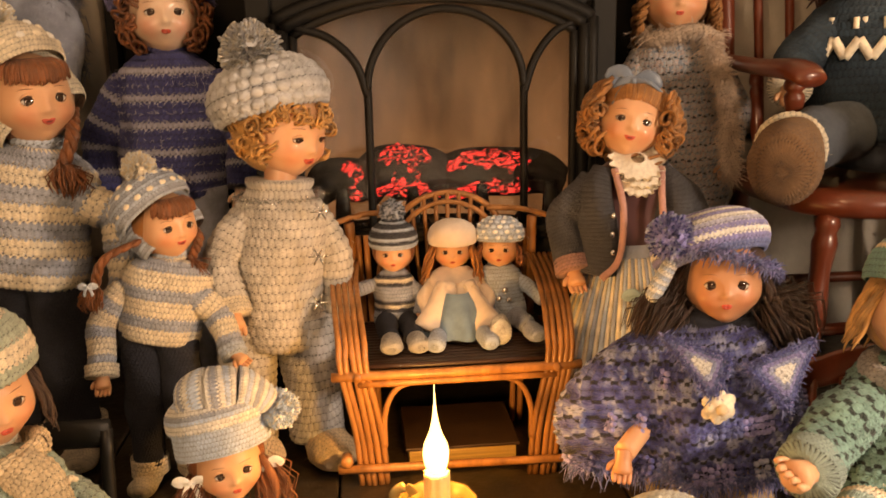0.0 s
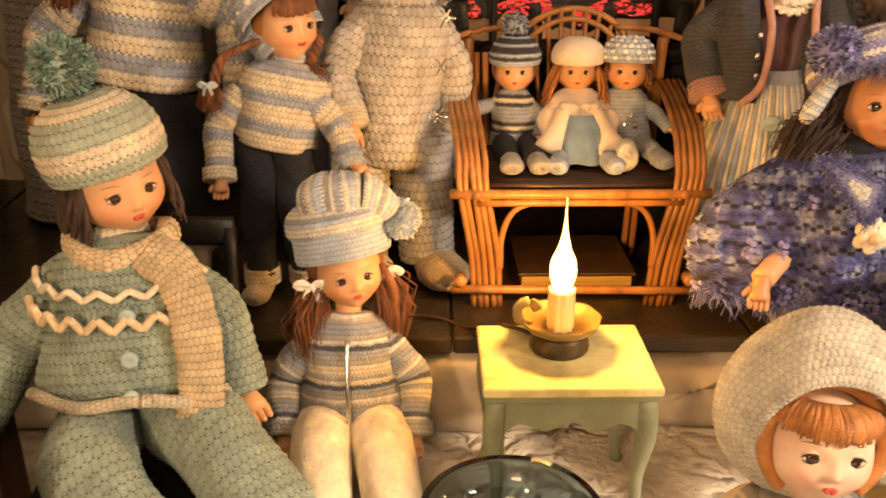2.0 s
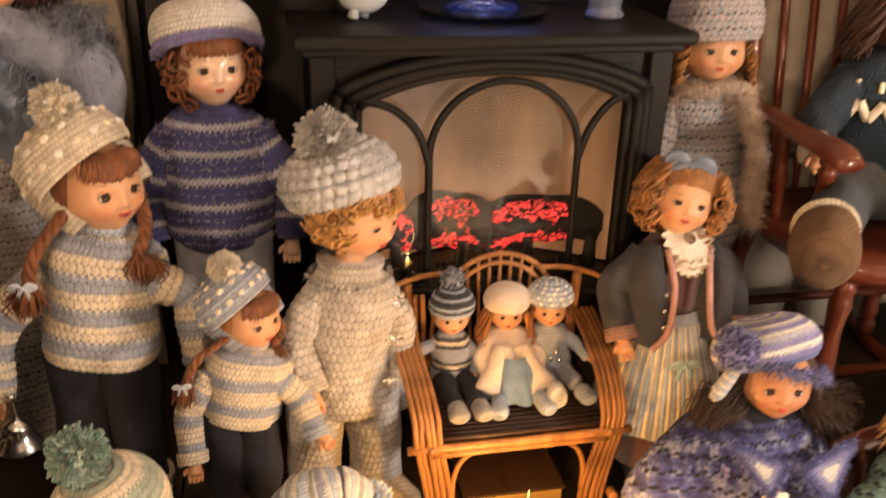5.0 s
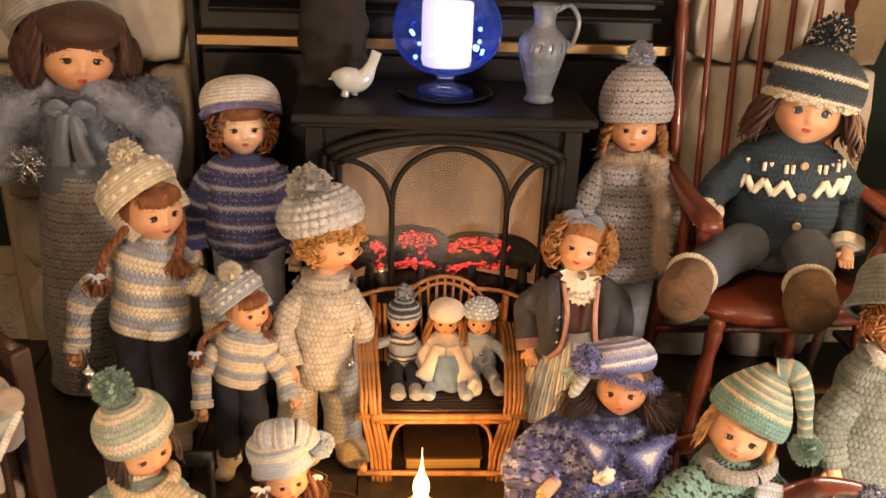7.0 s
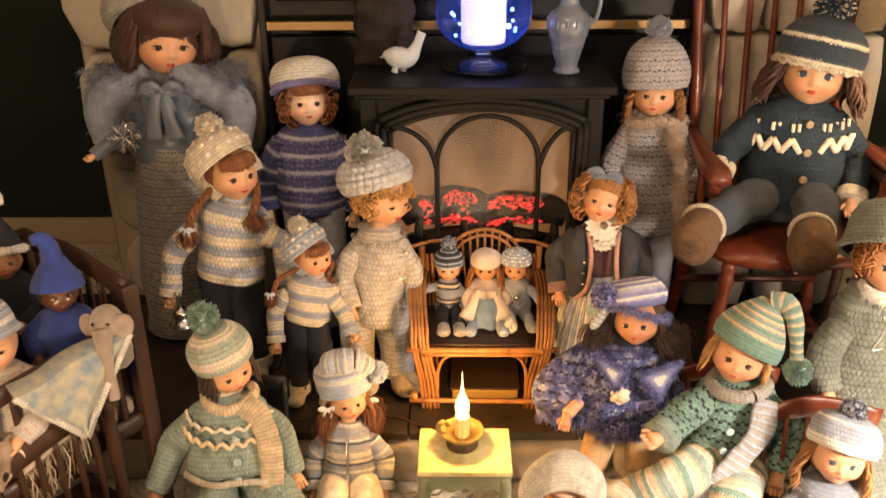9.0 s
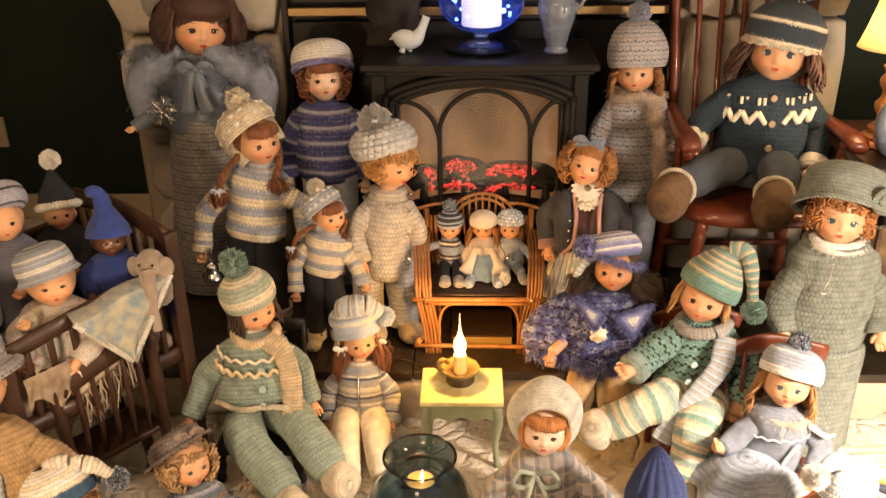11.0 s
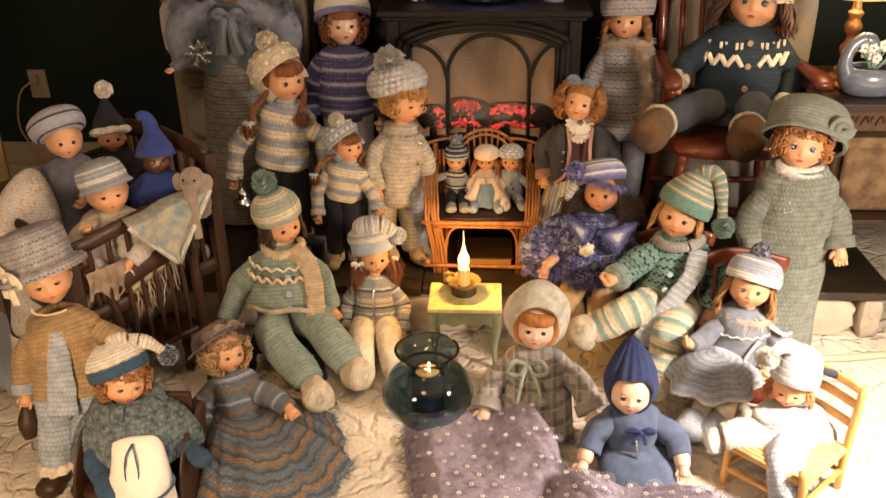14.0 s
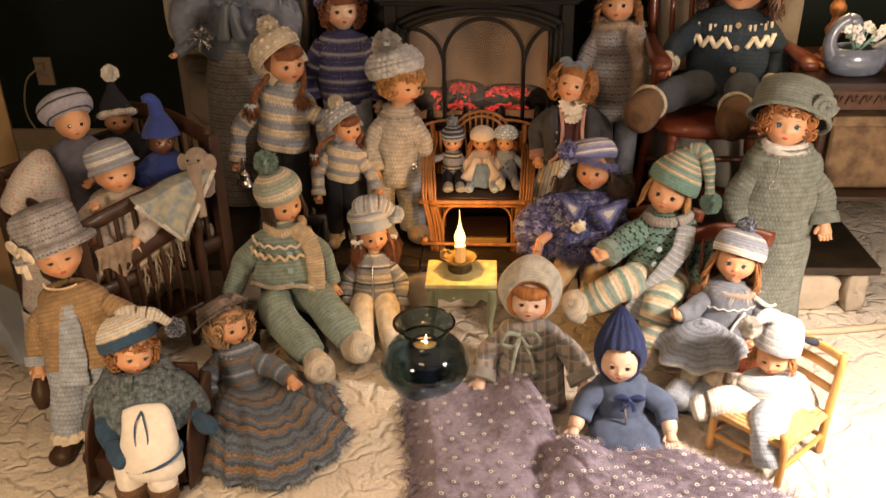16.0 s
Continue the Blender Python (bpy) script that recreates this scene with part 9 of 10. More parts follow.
rod("finger_ring", [C + (-0.036, -0.004, 0.034), C + (-0.048, -0.008, 0.042), C + (-0.050, -0.008, 0.058), C + (-0.036, -0.006, 0.064), C + (-0.027, -0.004, 0.052)], [(0.006, 0.0016)] * 5, CREAMTIN, can, 10, rings=26)
cord = Shape()
cord.tube([C + (-0.02, 0.02, 0.004), C + (-0.06, 0.055, 0.002), (-0.03, 1.03, 0.158), (-0.07, 1.06, 0.158), (-0.13, 1.07, 0.158), (-0.20, 1.06, 0.158)], 0.0026, LEATHER, 8, 50)
tagged(cord.done("power_cord", C), "brown candle power cord lying over the slate", "cord")

# ---- smoke blue vase with a floating candle ----
vase = empty("glass_vase", (-0.012, 0.615, 0), "round smoke blue glass vase holding a lit candle", "vase")
VX, VY = -0.012, 0.615
s = Shape()
s.lathe((VX, VY, 0.002), np.eye(3), [(0.0011, 0.0000), (0.0513, 0.0000), (0.0798, 0.0166), (0.1094, 0.0572), (0.1117, 0.0884), (0.0912, 0.1300), (0.0593, 0.1539), (0.0524, 0.1664), (0.0593, 0.1851), (0.0775, 0.1997), (0.0752, 0.2007), (0.0559, 0.1862), (0.0490, 0.1664), (0.0559, 0.1518), (0.0878, 0.1269), (0.1072, 0.0884), (0.1049, 0.0582), (0.0752, 0.0198), (0.0011, 0.0052)], SMOKEG, 48, 90)
g = s.done("bowl", (VX, VY, 0.002), vase)
g.visible_shadow = False
s = Shape()
s.lathe((VX, VY, 0.010), np.eye(3), [(0.001, 0.0), (0.040, 0.0), (0.0405, 0.06), (0.041, 0.128), (0.036, 0.136), (0.030, 0.132), (0.001, 0.130)], material("dark_blue_candle_cup", (0.012, 0.016, 0.026), 0.12, 0, 0.1, coat=0.8), 36, 30)
s.done("candle_cup", (VX, VY, 0.01), vase, "dark glossy candle cup")
s = Shape()
s.lathe((VX, VY, 0.136), np.eye(3), [(0.001, 0.006), (0.030, 0.006), (0.033, 0.003), (0.033, -0.002)], material("amber_wax", (0.55, 0.30, 0.12), 0.25, 0, 0.1, sub=0.3), 28, 10)
s.done("wax", (VX, VY, 0.14), vase, "melted amber wax")
s = Shape()
s.lathe((VX + 0.004, VY, 0.144), np.eye(3), [(0.001, 0.0), (0.0035, 0.004), (0.0028, 0.010), (0.001, 0.018), (0.0003, 0.023)], FLAME_S, 12, 14)
f = s.done("flame", (VX, VY, 0.145), vase, "small candle flame")
f.visible_shadow = False


# ---- chairs ----
def turned(name, a, b, r, mat, parent):
    """A turned spindle with rings."""
    a, b = np.array(a, float), np.array(b, float)
    t = np.array([0, 0.06, 0.10, 0.14, 0.3, 0.5, 0.7, 0.84, 0.88, 0.92, 1.0])
    k = np.array([0.8, 1.1, 0.75, 1.1, 0.85, 1.15, 0.85, 1.1, 0.72, 1.15, 0.9])
    return rod(name, a + (b - a) * t[:, None], r * k, mat, parent, 10, rings=36)


rc = empty("rocking_chair", (0.83, 1.36, HEARTH), "red-brown cherry rocking chair with a spindle back", "chair")
s = Shape()
n = 40
a = np.linspace(0, 2 * math.pi, n, endpoint=False)
sh = np.sign(np.cos(a)) * np.abs(np.cos(a)) ** 0.6, np.sign(np.sin(a)) * np.abs(np.sin(a)) ** 0.6
rings = []
for z, k in ((0.488, 0.02), (0.488, 0.90), (0.494, 0.97), (0.508, 1.0), (0.522, 0.98), (0.528, 0.93), (0.518, 0.5), (0.514, 0.02)):
    rings.append(np.stack([0.83 + sh[0] * 0.205 * k, 1.335 + sh[1] * 0.195 * k, np.full(n, z)], -1))
s.grid(np.stack(rings), WOOD_RED)
s.done("seat", (0.83, 1.335, 0.51), rc)
for sx in (-1, 1):
    for k, y in enumerate((1.19, 1.48)):
        turned("leg", (0.83 + sx * 0.15, y, 0.495), (0.83 + sx * 0.185, y + (-0.02 if k == 0 else 0.03), HEARTH + 0.035), 0.017, WOOD_RED, rc)
    rod("rocker", [(0.83 + sx * 0.187, 1.05, HEARTH + 0.05), (0.83 + sx * 0.187, 1.18, HEARTH + 0.024), (0.83 + sx * 0.187, 1.35, HEARTH + 0.014), (0.83 + sx * 0.187, 1.52, HEARTH + 0.022), (0.83 + sx * 0.187, 1.58, HEARTH + 0.045)], [(0.011, 0.016)] * 5, WOOD_RED, rc, 10, rings=24)
    turned("arm_post", (0.83 + sx * 0.175, 1.26, 0.515), (0.83 + sx * 0.195, 1.235, 0.690), 0.014, WOOD_RED, rc)
    turned("arm_spindle", (0.83 + sx * 0.175, 1.37, 0.515), (0.83 + sx * 0.192, 1.37, 0.690), 0.010, WOOD_RED, rc)
    rod("armrest", [(0.83 + sx * 0.200, 1.175, 0.690), (0.83 + sx * 0.202, 1.22, 0.702), (0.83 + sx * 0.198, 1.34, 0.702), (0.83 + sx * 0.185, 1.50, 0.706)], [(0.022, 0.012), (0.032, 0.016), (0.024, 0.013), (0.02, 0.012)], WOOD_RED, rc, 14, rings=24)
    turned("back_post", (0.83 + sx * 0.165, 1.50, 0.515), (0.83 + sx * 0.19, 1.585, 1.12), 0.014, WOOD_RED, rc)
for k in range(5):
    x = -0.11 + 0.055 * k
    rod("spindle", [(0.83 + x, 1.505, 0.515), (0.83 + x * 1.06, 1.54, 0.80), (0.83 + x * 1.12, 1.588, 1.12)], [0.007, 0.0085, 0.007], WOOD_RED, rc, 8, rings=10)
rod("crest_rail", [(0.61, 1.58, 1.12), (0.72, 1.598, 1.145), (0.83, 1.602, 1.15), (0.94, 1.598, 1.145), (1.05, 1.58, 1.12)], [(0.035, 0.011), (0.045, 0.012), (0.05, 0.012), (0.045, 0.012), (0.035, 0.011)], WOOD_RED, rc, 12, rings=24, side=(0, 0, 1))
for y in (1.2, 1.47):
    rod("stretcher", [(0.65, y, 0.31), (1.01, y, 0.31)], 0.010, WOOD_RED, rc, 8)

# small red chair for the doll in the blue-grey dress
sc = empty("doll_chair", (0.745, 0.70, 0), "small red-brown doll chair with a spindle back", "chair")
block("seat", (0.745, 0.69, 0.088), (0.20, 0.19, 0.016), WOOD_RED, sc, turn(-12), 0.3)
for p, q in (((0.665, 0.615), (0.655, 0.60)), ((0.845, 0.625), (0.86, 0.61)), ((0.665, 0.78), (0.655, 0.80)), ((0.835, 0.785), (0.845, 0.80))):
    rod("leg", [(*p, 0.085), (*q, 0.001)], [0.010, 0.008], WOOD_RED, sc, 8)
for k in range(6):
    x = 0.668 + 0.034 * k
    rod("spindle", [(x, 0.778, 0.09), (x + 0.006 + 0.015 * (k - 2.5) / 2.5, 0.805, 0.345)], 0.005, WOOD_RED, sc, 8)
rod("crest_rail", [(0.645, 0.802, 0.345), (0.75, 0.818, 0.362), (0.875, 0.802, 0.345)], [(0.022, 0.007), (0.026, 0.008), (0.022, 0.007)], WOOD_RED, sc, 10, rings=16, side=(0, 0, 1))

# chair under the doll in sea green
gc = empty("doll_armchair", (0.635, 0.86, 0), "red-brown wooden doll armchair behind the green doll", "chair")
block("seat", (0.625, 0.85, 0.135), (0.21, 0.20, 0.018), WOOD_RED, gc, bevel=0.3)
for p in ((0.54, 0.765), (0.715, 0.765), (0.54, 0.94), (0.715, 0.94)):
    rod("leg", [(*p, 0.13), (*p, 0.001)], [0.011, 0.009], WOOD_RED, gc, 8)
for k in range(5):
    rod("spindle", [(0.55 + 0.04 * k, 0.945, 0.14), (0.548 + 0.041 * k, 0.965, 0.335)], 0.006, WOOD_RED, gc, 8)
rod("crest_rail", [(0.525, 0.965, 0.335), (0.63, 0.975, 0.350), (0.735, 0.965, 0.335)], [(0.02, 0.008), (0.024, 0.008), (0.02, 0.008)], WOOD_RED, gc, 10, rings=14, side=(0, 0, 1))
rod("armrest", [(0.735, 0.955, 0.255), (0.742, 0.86, 0.262), (0.735, 0.775, 0.25)], 0.010, WOOD_RED, gc, 8, rings=12)
rod("arm_post", [(0.728, 0.785, 0.14), (0.735, 0.785, 0.25)], 0.008, WOOD_RED, gc, 8)

# dark chair under the mint doll
mc = empty("doll_chair", (-0.41, 0.86, 0), "black-painted doll chair under the mint doll", "chair")
block("seat", (-0.40, 0.845, 0.095), (0.20, 0.18, 0.018), BLACK, mc, bevel=0.3)
for p in ((-0.485, 0.77), (-0.315, 0.77), (-0.485, 0.925), (-0.315, 0.925)):
    turned("leg", (*p, 0.09), (p[0] * 1.0 + (-0.012 if p[0] < -0.4 else 0.012), p[1], 0.002), 0.011, BLACK, mc)
for sx in (-1, 1):
    rod("back_post", [(-0.40 + sx * 0.085, 0.93, 0.10), (-0.40 + sx * 0.09, 0.955, 0.33)], 0.008, BLACK, mc, 8)
rod("crest_rail", [(-0.495, 0.955, 0.325), (-0.305, 0.955, 0.325)], [(0.018, 0.007)] * 2, BLACK, mc, 8, side=(0, 0, 1))

# pine chair with a rush seat
pc = empty("pine_chair", (0.80, 0.40, 0), "golden pine doll chair with a woven rush seat", "chair")
for (x, y, h, dx) in ((0.665, 0.40, 0.125, -0.01), (0.785, 0.275, 0.135, -0.004), (0.80, 0.52, 0.27, 0.02), (0.915, 0.395, 0.265, 0.012)):
    rod("post", [(x, y, 0.001), (x, y, 0.10), (x + dx, y + 0.008, h)], [0.0085, 0.0095, 0.0085], WOOD_YEL, pc, 10, rings=10)
for p, q in (((0.665, 0.40), (0.785, 0.275)), ((0.785, 0.275), (0.915, 0.395)), ((0.915, 0.395), (0.80, 0.52)), ((0.80, 0.52), (0.665, 0.40))):
    for z in (0.045, 0.10):
        rod("rung", [(*p, z), (*q, z + 0.006)], 0.006, WOOD_YEL, pc, 8)
for z in (0.165, 0.215, 0.255):
    rod("back_slat", [(0.808, 0.525, z), (0.868, 0.475, z + 0.006), (0.922, 0.402, z)], [(0.012, 0.004)] * 3, WOOD_YEL, pc, 8, rings=10, side=(0, 0, 1))
s = Shape()
cx, cy = 0.791, 0.3975
for k in range(14):
    f = 1 - k / 14
    sq = [np.array(((x - cx) * f + cx, (y - cy) * f + cy, 0.108 + 0.003 * (k % 2))) for x, y in ((0.665, 0.40), (0.785, 0.275), (0.915, 0.395), (0.80, 0.52))]
    for i in range(4):
        s.tube([sq[i], sq[(i + 1) % 4]], 0.0055, RUSH, 6, 4)
s.done("rush_seat", (cx, cy, 0.108), pc, "woven rush seat")

# dark wooden seat of the doll in the teal poncho
wb = empty("doll_bench", (-0.63, 0.30, 0), "dark walnut doll bench with plank sides", "bench")
for x, back in ((-0.722, 0.030), (-0.505, 0.055)):
    s = Shape()
    s.tube([(x, 0.235 + back, 0.001), (x, 0.255 + back, 0.10), (x, 0.30 + back, 0.185 - back), (x + 0.0, 0.36 + back, 0.24 - back)], [(0.010, 0.085), (0.010, 0.075), (0.010, 0.06), (0.010, 0.02)], WOOD_BRN, 12, 20, side=(1, 0, 0))
    s.done("side_plank", (x, 0.28, 0.1), wb)
block("seat_plank", (-0.614, 0.30, 0.075), (0.200, 0.15, 0.016), WOOD_BRN, wb)
block("back_plank", (-0.614, 0.385, 0.15), (0.200, 0.014, 0.16), WOOD_BRN, wb)
block("front_plank", (-0.614, 0.232, 0.045), (0.200, 0.012, 0.045), WOOD_BRN, wb)

# ---- the crib with its cover, and the spindle chair before it ----
A, B = np.array((-0.80, 0.53)), np.array((-0.565, 0.85))
U = (B - A) / np.linalg.norm(B - A)
N = np.array((-U[1], U[0]))
Cc, Dd = B + N * 0.36, A + N * 0.36
crib = empty("crib", (*((A + Cc) / 2), 0), "dark brown wooden doll crib with slatted ends", "crib")
tops = {0: 0.480, 1: 0.615, 2: 0.63, 3: 0.55}
for k, p in enumerate((A, B, Cc, Dd)):
    block("post", (*p, tops[k] / 2), (0.032, 0.032, tops[k]), WOOD_BRN, crib, np.array(Euler((0, 0, math.atan2(U[1], U[0]))).to_matrix()))


def rail(name, p, q, z0, z1, h, w, mat=WOOD_BRN, parent=crib, sag=0.0):
    p, q = np.array(p), np.array(q)
    m = (p + q) / 2
    return rod(name, [(*p, z0), (*m, (z0 + z1) / 2 + sag), (*q, z1)], [(h, w)] * 3, mat, parent, 10, rings=14, side=(0, 0, 1))


rail("top_rail", A, B, 0.490, 0.528, 0.020, 0.010, sag=0.006)
rail("head_rail", B, Cc, 0.600, 0.612, 0.024, 0.011, sag=0.02)
rail("side_rail", Cc, Dd, 0.56, 0.54, 0.018, 0.010)
rail("foot_rail", Dd, A, 0.50, 0.485, 0.020, 0.011, sag=0.01)
for p, q in ((A, B), (B, Cc), (Cc, Dd), (Dd, A)):
    rail("bottom_rail", p, q, 0.315, 0.315, 0.022, 0.010)
for k in range(1, 8):
    p = A + (B - A) * k / 8
    rail("slat", p, p + 1e-4, 0.32, 0.482 + 0.004 * k, 0.008, 0.006)
    p = B + (Cc - B) * k / 8
    rail("slat", p, p + 1e-4, 0.32, 0.598, 0.008, 0.006)
s = Shape()
c = (*((A + Cc) / 2), 0.345)
s.box(c, (0.37, 0.335, 0.045), CREAMCLOTH, np.array(Euler((0, 0, math.atan2(U[1], U[0]))).to_matrix()), 0.3)
s.done("mattress", c, crib, "cream printed mattress")

# quilted cloth hung over the rail with a point, cream lace edge
quilt = empty("crib_cover", (-0.60, 0.74, 0.50), "blue floral crib cover with white crocheted edge over rail", "blanket")
s = Shape()
P0, P1 = np.array((-0.705, 0.635, 0.514)), np.array((-0.566, 0.812, 0.538))
TIP = np.array((-0.612, 0.672, 0.405))
n = 22
rows = []
for i in range(n):
    t = i / (n - 1)
    a, b = P0 + (TIP - P0) * t, P1 + (TIP - P1) * t
    u = np.linspace(0, 1, n)[:, None]
    q = a + (b - a) * u
    q[:, 0] += 0.014 + 0.006 * np.sin(u[:, 0] * 9 + t * 5)
    q[:, 1] -= 0.014 + 0.005 * np.sin(u[:, 0] * 9 + t * 5)
    rows.append(q)
front = np.stack(rows)
s.grid(front, PRINT, wrap=False)
back = front[0] + np.array((-0.06, 0.05, -0.02))
over = np.stack([back, front[0] + (-0.022, 0.02, 0.014), front[0]])
s.grid(over, PRINT, wrap=False)
s.done("cloth", (-0.61, 0.70, 0.5), quilt)
rod("lace_edge", [front[0][0], (front[0][0] + front[-1][0]) / 2, front[-1][0]], 0.006, WHITE, quilt, knit=(0.006, 0.006, 0.002))
rod("lace_edge", [front[0][-1], (front[0][-1] + front[-1][0]) / 2, front[-1][0]], 0.006, WHITE, quilt, knit=(0.006, 0.006, 0.002))
drape = Shape()
xs = np.linspace(0, 1, 40)
pts = np.array([(*(A + (B - A) * (0.06 + 0.24 * u) - N * 0.004), 0) for u in xs])
lo, hi = [], []
for k, u in enumerate(xs):
    w = 0.003 * math.sin(u * 30)
    hi.append((pts[k][0] + U[1] * 0.012 + 0.2 * w, pts[k][1] - U[0] * 0.012, 0.435))
    lo.append((pts[k][0] + U[1] * (0.016 + w), pts[k][1] - U[0] * (0.016 + w), 0.36 + 0.02 * math.sin(u * 7)))
hi, lo = np.array(hi), np.array(lo)
drape.grid(np.stack([hi + (lo - hi) * t + np.array((U[1], -U[0], 0)) * 0.006 * math.sin(t * 5) for t in np.linspace(0, 1, 12)]), CREAMCLOTH, wrap=False)
tagged(drape.done("valance", (-0.72, 0.63, 0.4)), "cream printed cotton valance hanging inside the crib", "cloth")

ch = empty("spindle_chair", (-0.67, 0.70, 0), "brown turned-spindle doll chair before the crib", "chair")
q1, q2 = np.array((-0.742, 0.60)), np.array((-0.604, 0.757))
turned("back_post", (*q1, 0.16), (*(q1 + (-0.012, -0.012)), 0.425), 0.013, WOOD_BRN, ch)
turned("back_post", (*q2, 0.16), (*(q2 + (0.004, -0.004)), 0.455), 0.013, WOOD_BRN, ch)
for p in (q1, q2):
    turned("leg", (*p, 0.17), (*(p + (0.004, -0.006)), 0.003), 0.012, WOOD_BRN, ch)
    b = p + N * 0.15 * 0.6
    turned("leg", (*b, 0.17), (*b, 0.003), 0.012, WOOD_BRN, ch)
rod("crest_rail", [(*q1, 0.365), (*((q1 + q2) / 2 + U * 0.0 - N * 0.008), 0.405), (*q2, 0.410)], [(0.020, 0.008), (0.024, 0.009), (0.020, 0.008)], WOOD_BRN, ch, 10, rings=18, side=(0, 0, 1))
for k in range(1, 6):
    p = q1 + (q2 - q1) * k / 6
    rod("spindle", [(*p, 0.18), (*(p - N * 0.004), 0.29), (*p, 0.385)], [0.0045, 0.007, 0.0045], WOOD_BRN, ch, 8, rings=10)
block("seat", (*((q1 + q2) / 2 + N * 0.05), 0.172), (0.22, 0.12, 0.016), WOOD_BRN, ch, np.array(Euler((0, 0, math.atan2(U[1], U[0]))).to_matrix()), 0.3)
fr = Shape()
mid = np.array((*((q1 + q2) / 2 + N * 0.012), 0.365))
n = 120
o = np.random.uniform(-0.06, 0.06, (n, 1)) * np.array((U[0], U[1], 0.3))
p0 = mid + o
p2 = p0 + np.stack([np.random.normal(0, 0.01, n), np.random.normal(0, 0.01, n), -np.random.uniform(0.06, 0.095, n)], 1)
fr.hairs(p0, (p0 + p2) / 2 + np.random.normal(0, 0.006, (n, 3)), p2, 0.0018, FRINGE, 0.6)
fr.tube([mid - np.array((U[0], U[1], 0.3)) * 0.065, mid + np.array((U[0], U[1], 0.3)) * 0.065], 0.008, FRINGE, knit=FINE)
tagged(fr.done("fringed_shawl", mid), "cream shawl end with long fringe on the chair", "shawl", kind="stuff")

# plush elephant on the rail
ec = np.array((-0.590, 0.778, 0.562))
ele = empty("plush_elephant", ec, "grey-beige plush elephant hanging over the crib rail", "toy")
p = Shape()
p.ball(ec + (0, 0.02, 0.0), (0.030, 0.030, 0.034), PLUSH, 22)
p.done("head", ec, ele)
p = Shape()
p.tube([ec + (0, 0.03, -0.02), ec + (0, 0.04, -0.06), ec + (0, 0.045, -0.10)], [0.02, 0.03, 0.026], PLUSH, 14, 16, wobble=0.003)
p.done("body", ec, ele)
for sx in (-1, 1):
    p = Shape()
    p.ball(ec + (sx * 0.032, 0.014, -0.004), (0.019, 0.011, 0.024), PLUSH, 18, turn(sx * 20))
    p.done("ear", ec, ele)
    p = Shape()
    p.ball(ec + (sx * 0.014, -0.008, 0.010), 0.0032, PUPIL, 8)
    p.done("eye", ec, ele, "black bead eye")
p = Shape()
p.tube([ec + (0, -0.004, -0.006), ec + (0.006, -0.022, -0.030), ec + (0.012, -0.038, -0.075), ec + (0.018, -0.046, -0.125)], [0.019, 0.015, 0.012, 0.010], PLUSH, 14, 26, wobble=0.001)
p.done("trunk", ec, ele)

bell = Shape()
bc = (-0.584, 1.165, 0.345)
bell.lathe(bc, np.eye(3), [(0.030, 0.0), (0.028, 0.006), (0.020, 0.020), (0.017, 0.034), (0.008, 0.042), (0.005, 0.050), (0.004, 0.075), (0.006, 0.080), (0.0005, 0.084)], SILVER, 28, 36)
tagged(bell.done("hand_bell", bc), "small silver hand bell held by the striped doll", "bell")

# snowflake ornament of the tall doll
sf = Shape()
sc0 = np.array((-0.728, 1.372, 0.735))
for k in range(6):
    a = k * math.pi / 3 + 0.2
    v = np.array((math.cos(a), -0.1, math.sin(a)))
    w = np.array((-math.sin(a), 0, math.cos(a)))
    sf.tube([sc0, sc0 + v * 0.036], 0.0024, SILVER, 6, 5)
    for t in (0.014, 0.024, 0.032):
        for sgn in (-1, 1):
            sf.tube([sc0 + v * t, sc0 + v * (t + 0.009) + w * sgn * 0.010], 0.0016, SILVER, 5, 4)
tagged(sf.done("snowflake_ornament", sc0), "silver snowflake ornament held by the tall doll", "ornament")

# ---- at the right: dark end table with lamp and swan ----
et = empty("end_table", (1.25, 1.25, HEARTH), "dark walnut end table with slender splayed legs", "table")
block("tabletop", (1.275, 1.26, 0.668), (0.52, 0.40, 0.024), WOOD_DK, et, bevel=0.2)
CARVED = material("carved_walnut", (0.085, 0.036, 0.018), 0.6, 0, 0.35, 24, 0.5, 160)
block("apron", (1.275, 1.10, 0.625), (0.44, 0.016, 0.055), CARVED, et)
block("apron", (1.06, 1.26, 0.625), (0.016, 0.32, 0.055), CARVED, et)
for k in range(11):
    c = np.array((1.085 + 0.038 * k, 1.090, 0.625))
    rod("carved_scroll", [c + (-0.015, 0, -0.012), c + (-0.004, -0.002, 0.013), c + (0.006, -0.002, -0.004), c + (0.014, 0, 0.012)], 0.0035, CARVED, et, 6, rings=14)
for x, y, dx, dy in ((1.06, 1.10, -0.02, -0.03), (1.49, 1.10, 0.02, -0.03), (1.06, 1.42, -0.02, 0.03), (1.49, 1.42, 0.02, 0.03)):
    rod("leg", [(x, y, 0.655), (x, y, 0.60), (x + dx, y + dy, HEARTH + 0.001)], [(0.020, 0.020), (0.020, 0.020), (0.012, 0.012)], WOOD_BRN, et, 4, rings=10)
block("lower_shelf", (1.275, 1.26, 0.33), (0.42, 0.32, 0.014), WOOD_DK, et)
FLORAL = material("tan_floral_paper", (0.22, 0.14, 0.075), 0.8, 0, 0.3, 22, 0.2, 90, other=(0.06, 0.03, 0.018), patch=0.42)
fb = empty("storage_box", (1.285, 1.28, 0.338), "tan floral paper-covered storage box on the table's shelf", "box")
block("body", (1.285, 1.28, 0.433), (0.34, 0.24, 0.19), FLORAL, fb, bevel=0.05)
